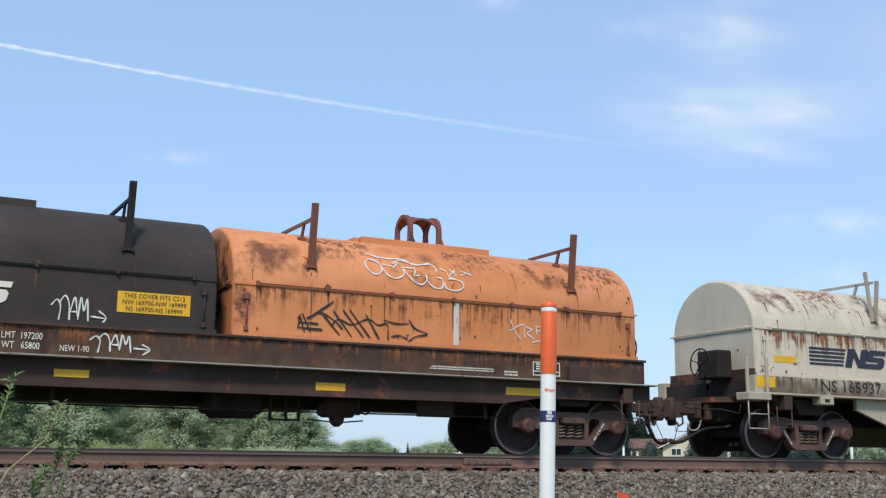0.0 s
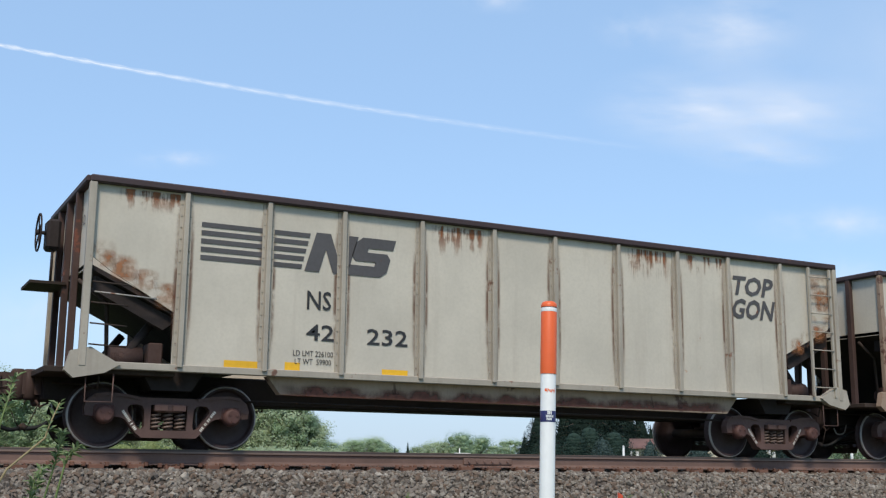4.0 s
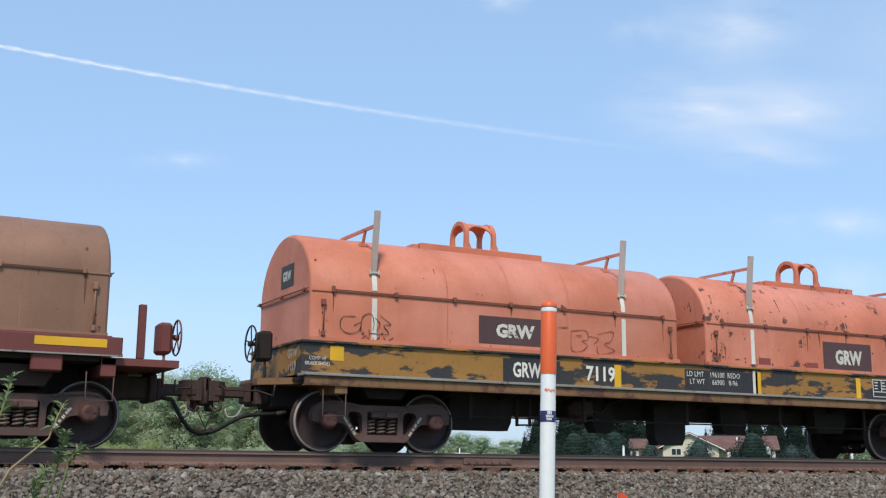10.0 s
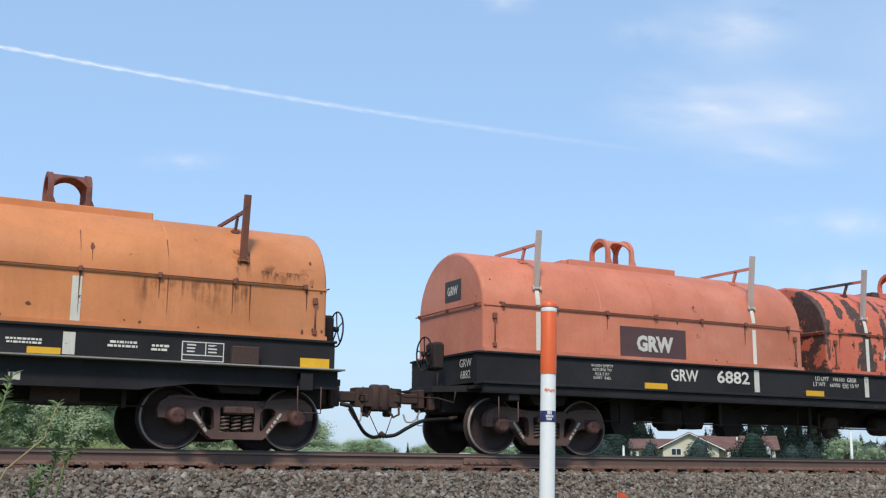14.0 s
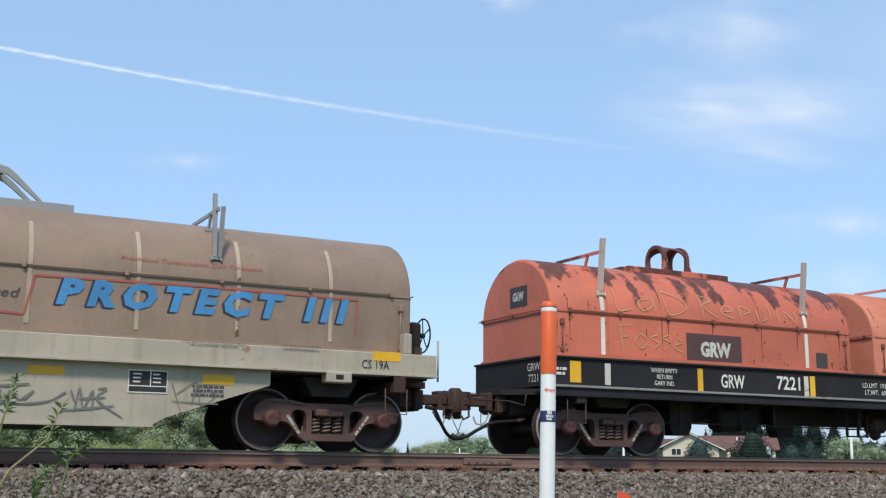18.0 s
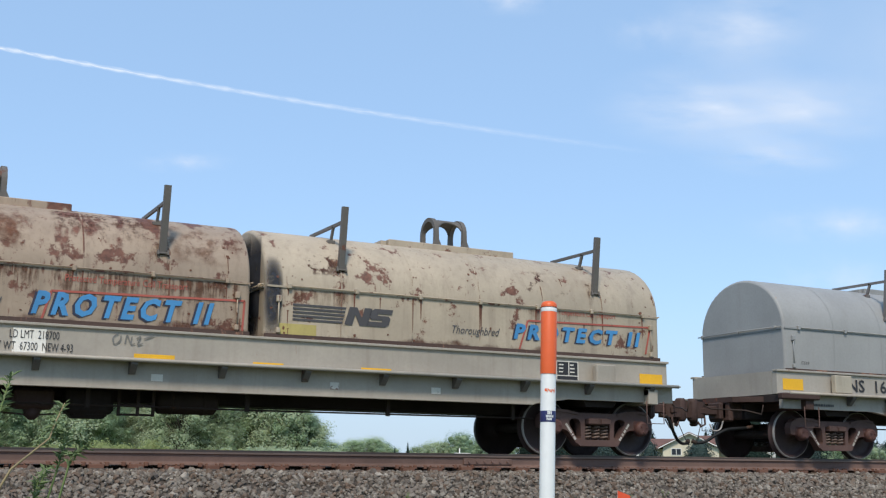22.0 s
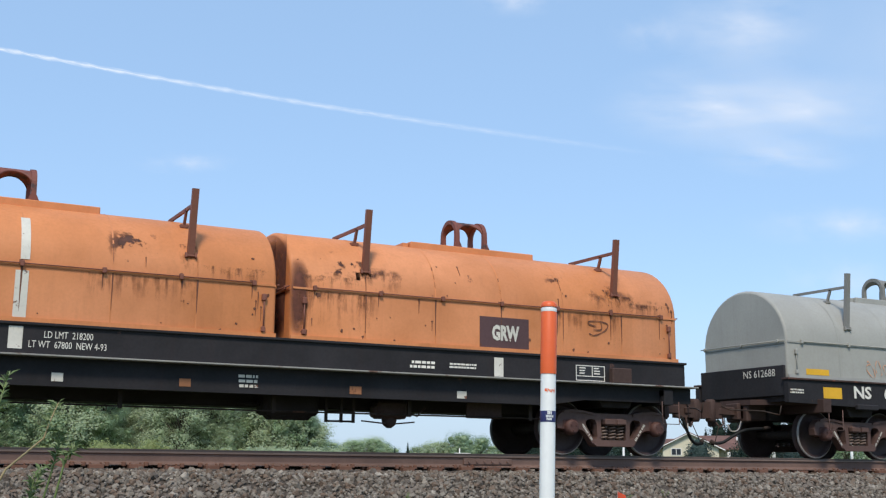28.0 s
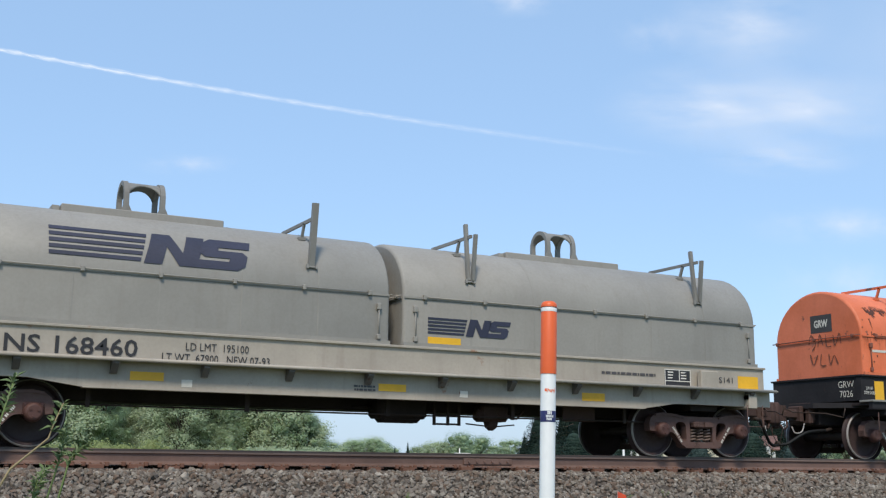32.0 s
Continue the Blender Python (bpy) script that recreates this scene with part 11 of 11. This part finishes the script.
# rust running down the gondolas' sides
B = flat_plane(-1.45)
for c_, amount in ((c2, 1.0), (c3, 0.55)):
    for k, (x0_, d_) in enumerate(((-1.75, 0.9), (-0.45, 1.0), (0.7, 0.8), (2.0, 1.1), (3.3, 0.7), (4.5, 0.6), (-6.6, 0.6), (-4.2, 0.4), (-5.5, 0.4), (-3.0, 0.5))):
        if amount == 1.0 or k in (0, 3, 4, 6):
            smear(c_, B, x0_, 3.54, x0_ + 1.0, 3.54 - d_ * amount, RUN_ORANGE, "orange rust running down from the top chord")
        if k % 3 == 0 and amount == 1.0:
            smear(c_, B, x0_ + 0.15, 3.35, x0_ + 0.85, 2.75, CLOUD_ORANGE)
    for k, x in enumerate((-5.64, -4.42, -3.24, -1.93, -0.63, 0.54, 1.83, 3.11, 4.27, 5.53)):
        smear(c_, flat_plane(-1.4515), x - 0.15, 3.54, x + 0.15, 1.15, EDGE_RUST, "rust along a post")
    for k in range(4):
        smear(c_, B, -6.95 + 0.3 * k, 2.80 - 0.17 * k, -6.55 + 0.3 * k, 2.38 - 0.17 * k, CLOUD_ORANGE, "rust along the sloping edge")
        smear(c_, B, 5.72 + 0.28 * k, 2.22 + 0.15 * k, 6.12 + 0.28 * k, 1.86 + 0.13 * k, CLOUD_ORANGE, "rust along the sloping edge")
    smear(c_, B, 6.2, 3.5, 7.0, 2.45, CLOUD_ORANGE, "rust at the corner of the car")
    smear(c_, flat_plane(-1.300), -4.2, 0.97, 4.4, 0.78, RISE_PURPLE, "dark rust on the lower sill")
polys(c2, B, [[(-0.27 + 0.085 * math.cos(a_), 1.86 + 0.15 * math.sin(a_)) for a_ in np.linspace(0, 6.28, 25)[:-1]]], SPRAY_BLACK, "dark_stain", "dark round oil stain")
smear(c2, B, -0.45, 1.80, -0.10, 1.35, RUN_DARK, "dark run below a stain")
# weather on the covers and sills of the coil cars
for c_, a_, wy, x0_, x1_, z_, m_, k_ in ((c1, GRW_ARCH, 0, 0.1, 7.3, 2.40, RUN_BROWN, 2), (c9, GRW_ARCH, 0, -7.2, -0.1, 2.40, RUN_THIN, 3), (c9, GRW_ARCH, 0, 0.2, 7.3, 2.40, RUN_THIN, 4), (c16, GRW_ARCH, 0, -7.2, -0.1, 2.40, RUN_THIN, 5),
                                         (c16, GRW_ARCH, 0, 0.2, 7.3, 2.40, RUN_THIN, 6), (c13, GRW_ARCH, 0, -7.2, -0.1, 2.40, RUN_BROWN, 7), (c13, GRW_ARCH, 0, 0.2, 7.3, 2.40, RUN_THIN, 8), (c0, A0, 0, -6.4, 6.4, 2.38, RUN_ORANGE, 10), (c17, GRW_ARCH, 0, -7.3, -0.1, 2.40, RUN_THIN, 11), (c5, GRW_ARCH, 0, 0.5, 7.3, 2.40, RUN_THIN, 12)):
    H, r_ = cover_plane(a_), random.Random(500 + k_)
    n_ = max(3, int((x1_ - x0_) / 1.2))
    for k in range(n_):
        xa = x0_ + (x1_ - x0_) * k / n_
        if m_ is RUN_THIN and k % 3:
            continue
        smear(c_, H, xa, z_ - 0.02, xa + (x1_ - x0_) / n_, z_ - r_.uniform(0.3, 0.7), m_ if m_ is not CLOUD_RUST else RUN_BROWN)
        if m_ is RUN_THIN:
            smear(c_, H, xa + r_.uniform(0.0, 0.5), a_.top - 0.35, xa + 1.2, z_ + 0.2, CHIPS)
            continue
        smear(c_, H, xa, a_.top - 0.1, xa + (x1_ - x0_) / n_, z_ + r_.uniform(0.05, 0.4), m_ if k % 2 or m_ is RUN_THIN else CLOUD_RUST)
for c_, x0_, x1_, y_, z1_, z0_ in ((c0, -6.6, 6.6, -1.40, 1.48, 1.17), (c12, -4.2, 4.2, -1.32, 1.15, 0.82), (c1, -7.3, 7.3, -1.19, 1.6, 1.2)):
    n_ = int((x1_ - x0_) / 1.5)
    for k in range(n_):
        xa = x0_ + (x1_ - x0_) * k / n_
        smear(c_, flat_plane(y_), xa, z1_, xa + (x1_ - x0_) / n_, z0_ + 0.1 * (k % 3), RUN_BROWN if c_ is not c1 else RUN_ORANGE)
        smear(c_, flat_plane(y_ - 0.0008), xa, z1_, xa + (x1_ - x0_) / n_, z0_, RISE_GRIME)
# chips and drips: how many on each cover
MARK_BROWN = paint("brown_rust_mark", (0.15, 0.060, 0.036), 0.85, rust=0.25, rust_scale=9, streak=0)
for n_, (c_, a_, ends_, marks) in enumerate((
        (c1, GRW_ARCH, B_ENDS, ((4, 0, 0, 0.2), (34, 5, 14, 0.9))), (c4, GRW_ARCH, A_ENDS, ((8, 0, 0, 0.35), (26, 0, 6, 0.4))), (c5, GRW_ARCH, A_ENDS, ((26, 0, 0, 0.5), (40, 0, 3, 0.5))),
        (c6, GRW_ARCH, A_ENDS, ((12, 0, 0, 0.4), (95, 0, 0, 0.5))), (c8, GRW_ARCH, A_ENDS, ((12, 0, 0, 0.4), (60, 0, 0, 0.4))), (c9, GRW_ARCH, B_ENDS, ((26, 5, 22, 0.8), (26, 5, 26, 0.8))),
        (c10, GRW_ARCH, A_ENDS, ((45, 2, 0, 0.7), (14, 0, 0, 0.4))), (c16, GRW_ARCH, B_ENDS, ((30, 5, 16, 0.8), (46, 5, 34, 0.8))), (c17, GRW_ARCH, A_ENDS, ((34, 0, 8, 0.5), (26, 1, 8, 0.6))),
        (c13, GRW_ARCH, B_ENDS, ((60, 5, 4, 1.0), (46, 5, 3, 1.0))), (c0, A0, (-6.52, 6.5), ((70, 8, 0, 1.0),)), (c7, A7, (-6.33, 6.36), ((12, 0, 6, 0.3),)))):
    for k, (chips_, lines_, scuff_, drip_) in enumerate(marks):
        rust_marks(c_, a_, ends_[2 * k], ends_[2 * k + 1], MARK_BROWN, 700 + 10 * n_ + k, chips_, lines_, scuff_, drip_)
for c_, posts_ in ((c1, B_POSTS[2:]), (c9, B_POSTS), (c16, B_POSTS), (c13, B_POSTS), (c17, A_POSTS), (c5, A_POSTS)):
    for x in posts_:
        smear(c_, cover_plane(GRW_ARCH), x - 0.16, 2.92, x + 0.12, 2.42, RUN_BROWN, "dark rust below a post foot", off=0.0036)
        smear(c_, cover_plane(GRW_ARCH), x - 0.14, 2.38, x + 0.10, 1.75, RUN_THIN, "thin rust below a post foot", off=0.0036)
for c_, m_ in ((c1, CLOUD_DARK), (c9, END_RUST), (c16, END_RUST), (c13, END_DARK)):
    for k in range(3):
        smear(c_, end_plane(0.14), -1.20 + 0.5 * k, 3.3, -0.1 + 0.5 * k, 1.62, m_, "rusted cover end", off=0.003 + 0.0006 * k)
    smear(c_, cover_plane(GRW_ARCH), 0.10, 2.9, 0.42, 1.64, m_, "rust along the edge of a cover", off=0.0034)
stripe_logo(c1, end_plane(-7.24), -0.62, -0.10, 0.42, 2.92, 2.72, WORN_WHITE)
small_print(c1, end_plane(-7.24), 0.30, 1.86, 1.00, 1.74, WORN_WHITE, 2, 77)
for k in range(10):
    xa = -7.2 + 1.44 * k
    smear(c13, cover_plane(GRW_ARCH), xa, 1.80, xa + 1.5, 1.64, RUN_FOOT, "rust along the foot of a cover", off=0.0040 + 0.0003 * (k % 2))
letters(c15, end_plane(-8.36), 0.10, 1.66, 0.95, 1.52, "NS 612688", WHITE, off=0.012)
tag(c16, cover_plane(GRW_ARCH), 5.45, 2.26, 5.90, 1.98, MARK_BROWN, ((10, 20, 30, 10, 60, 24, 88, 50, 96, 84, 60, 98, 12, 94, 8, 78, 40, 66), (64, 96, 66, 50, 30, 44)), 0.022, "thin drawn loop")
letters(c3, end_plane(-6.94), 0.35, 3.40, 1.10, 3.05, "NS\n42232", FADED_BLACK, off=0.012)
# small stencil panels and numbers on the rear ends
for c_, xe, num in ((c4, -7.30, "6895"), (c6, -7.30, "7119"), (c8, -7.30, "6882"), (c10, -7.30, "7221"), (c17, -7.27, "7026"), (c16, -7.24, "7403")):
    rect(c_, end_plane(xe), -0.15, 2.92, 0.42, 2.56, GREY_PATCH if c_ is not c16 else MAROON, "badge_panel", "small dark end panel")
    letters(c_, end_plane(xe), -0.05, 2.82, 0.32, 2.66, "GRW", WORN_WHITE, bold=0.04, off=0.013)
    letters(c_, end_plane(xe - 0.12), 0.62, 1.52, 1.02, 1.20, "GRW\n" + num, WORN_WHITE, off=0.013)
for c_, xe in ((c5, -7.30), (c13, -7.24)):
    smear(c_, end_plane(xe), -1.1, 3.2, 1.1, 2.42, CLOUD_RUST, "grimy end of a cover")
    smear(c_, end_plane(xe), -1.1, 2.36, 1.1, 1.66, RISE_GRIME, "grimy end of a cover")
smear(c7, end_plane(-6.33), -1.15, 3.15, 1.15, 1.55, smear_paint('red_brown_end_grime', (0.15, 0.058, 0.040), 'cloud', 0.75, 0.22, 0.42), 'red-brown grime on the cover end')
tag(c17, end_plane(-7.27), -0.25, 2.55, 0.75, 1.85, MARK_BROWN, ((4, 70, 10, 96, 22, 70, 12, 50), (28, 60, 34, 95, 42, 62), (30, 76, 40, 76), (50, 94, 52, 60, 64, 58), (70, 90, 74, 60, 86, 92, 90, 62), (6, 40, 14, 8, 26, 36), (36, 38, 34, 6, 48, 4), (56, 36, 60, 6, 70, 30, 80, 4)), 0.030)
rect(c5, end_plane(-7.30), -0.15, 2.92, 0.42, 2.56, DARK_RED, "overpainted_panel", "dark red overpainted panel")
letters(c3, B, 4.38, 3.26, 5.37, 2.90, "TOP", FADED_BLACK, slant=0.25, bold=0.03)
letters(c3, B, 4.38, 2.84, 5.37, 2.47, "GON", FADED_BLACK, slant=0.25, bold=0.03)


# ---------------------------------------------------------------- what moves
def motions():
    for car, xc in TRAIN:
        walk(car, [(k / 2, pose(xc + run(k / 2) + (0.24 if k == 44 else 0.0), 0, 0)) for k in range(65)])
    for car, ws, x in SPINNERS:
        xc = car_at[car.name]
        near = [k for k in range(0, 481, 2) if -16 < xc + run(k / 15) < 44]
        ks = [k for k in range(near[0], near[-1] + 1)]
        rows = [(k / 15, pose(x, 0, AXLE_R, 0, math.degrees((run(k / 15) + xc) / AXLE_R), 0)) for k in ks]
        if rows[0][0] > 0:
            rows.insert(0, (0.0, rows[0][1]))
        if rows[-1][0] < 32:
            rows.append((32.0, rows[-1][1]))
        walk(ws, rows)
    # wind on the flag and the tall weeds
    rnd_ = random.Random(12)
    walk(pin_flag, [(k / 2, pose(4.02, -11.43, 0, 0, 0, 30 * math.sin(k * 1.7) + rnd_.uniform(-20, 20))) for k in range(65)])
    for ob, x, y, f_ in ((weed_a, 0.55, -12.7, 1.3), (weed_b, 0.28, -12.9, 1.1)):
        walk(ob, [(k / 2, pose(x, y, GROUND_Z, 0, 0.5 * math.sin(k * f_) + 0.25 * math.sin(k * 2.3 + 1), 0)) for k in range(65)])
    for ob, a, b_ in DRIFT:
        walk(ob, [(0.0, Matrix.Translation(a)), (16.0, Matrix.Translation((a + b_) / 2)), (32.0, Matrix.Translation(b_))])


car_at = {car.name: xc for car, xc in TRAIN}
motions()
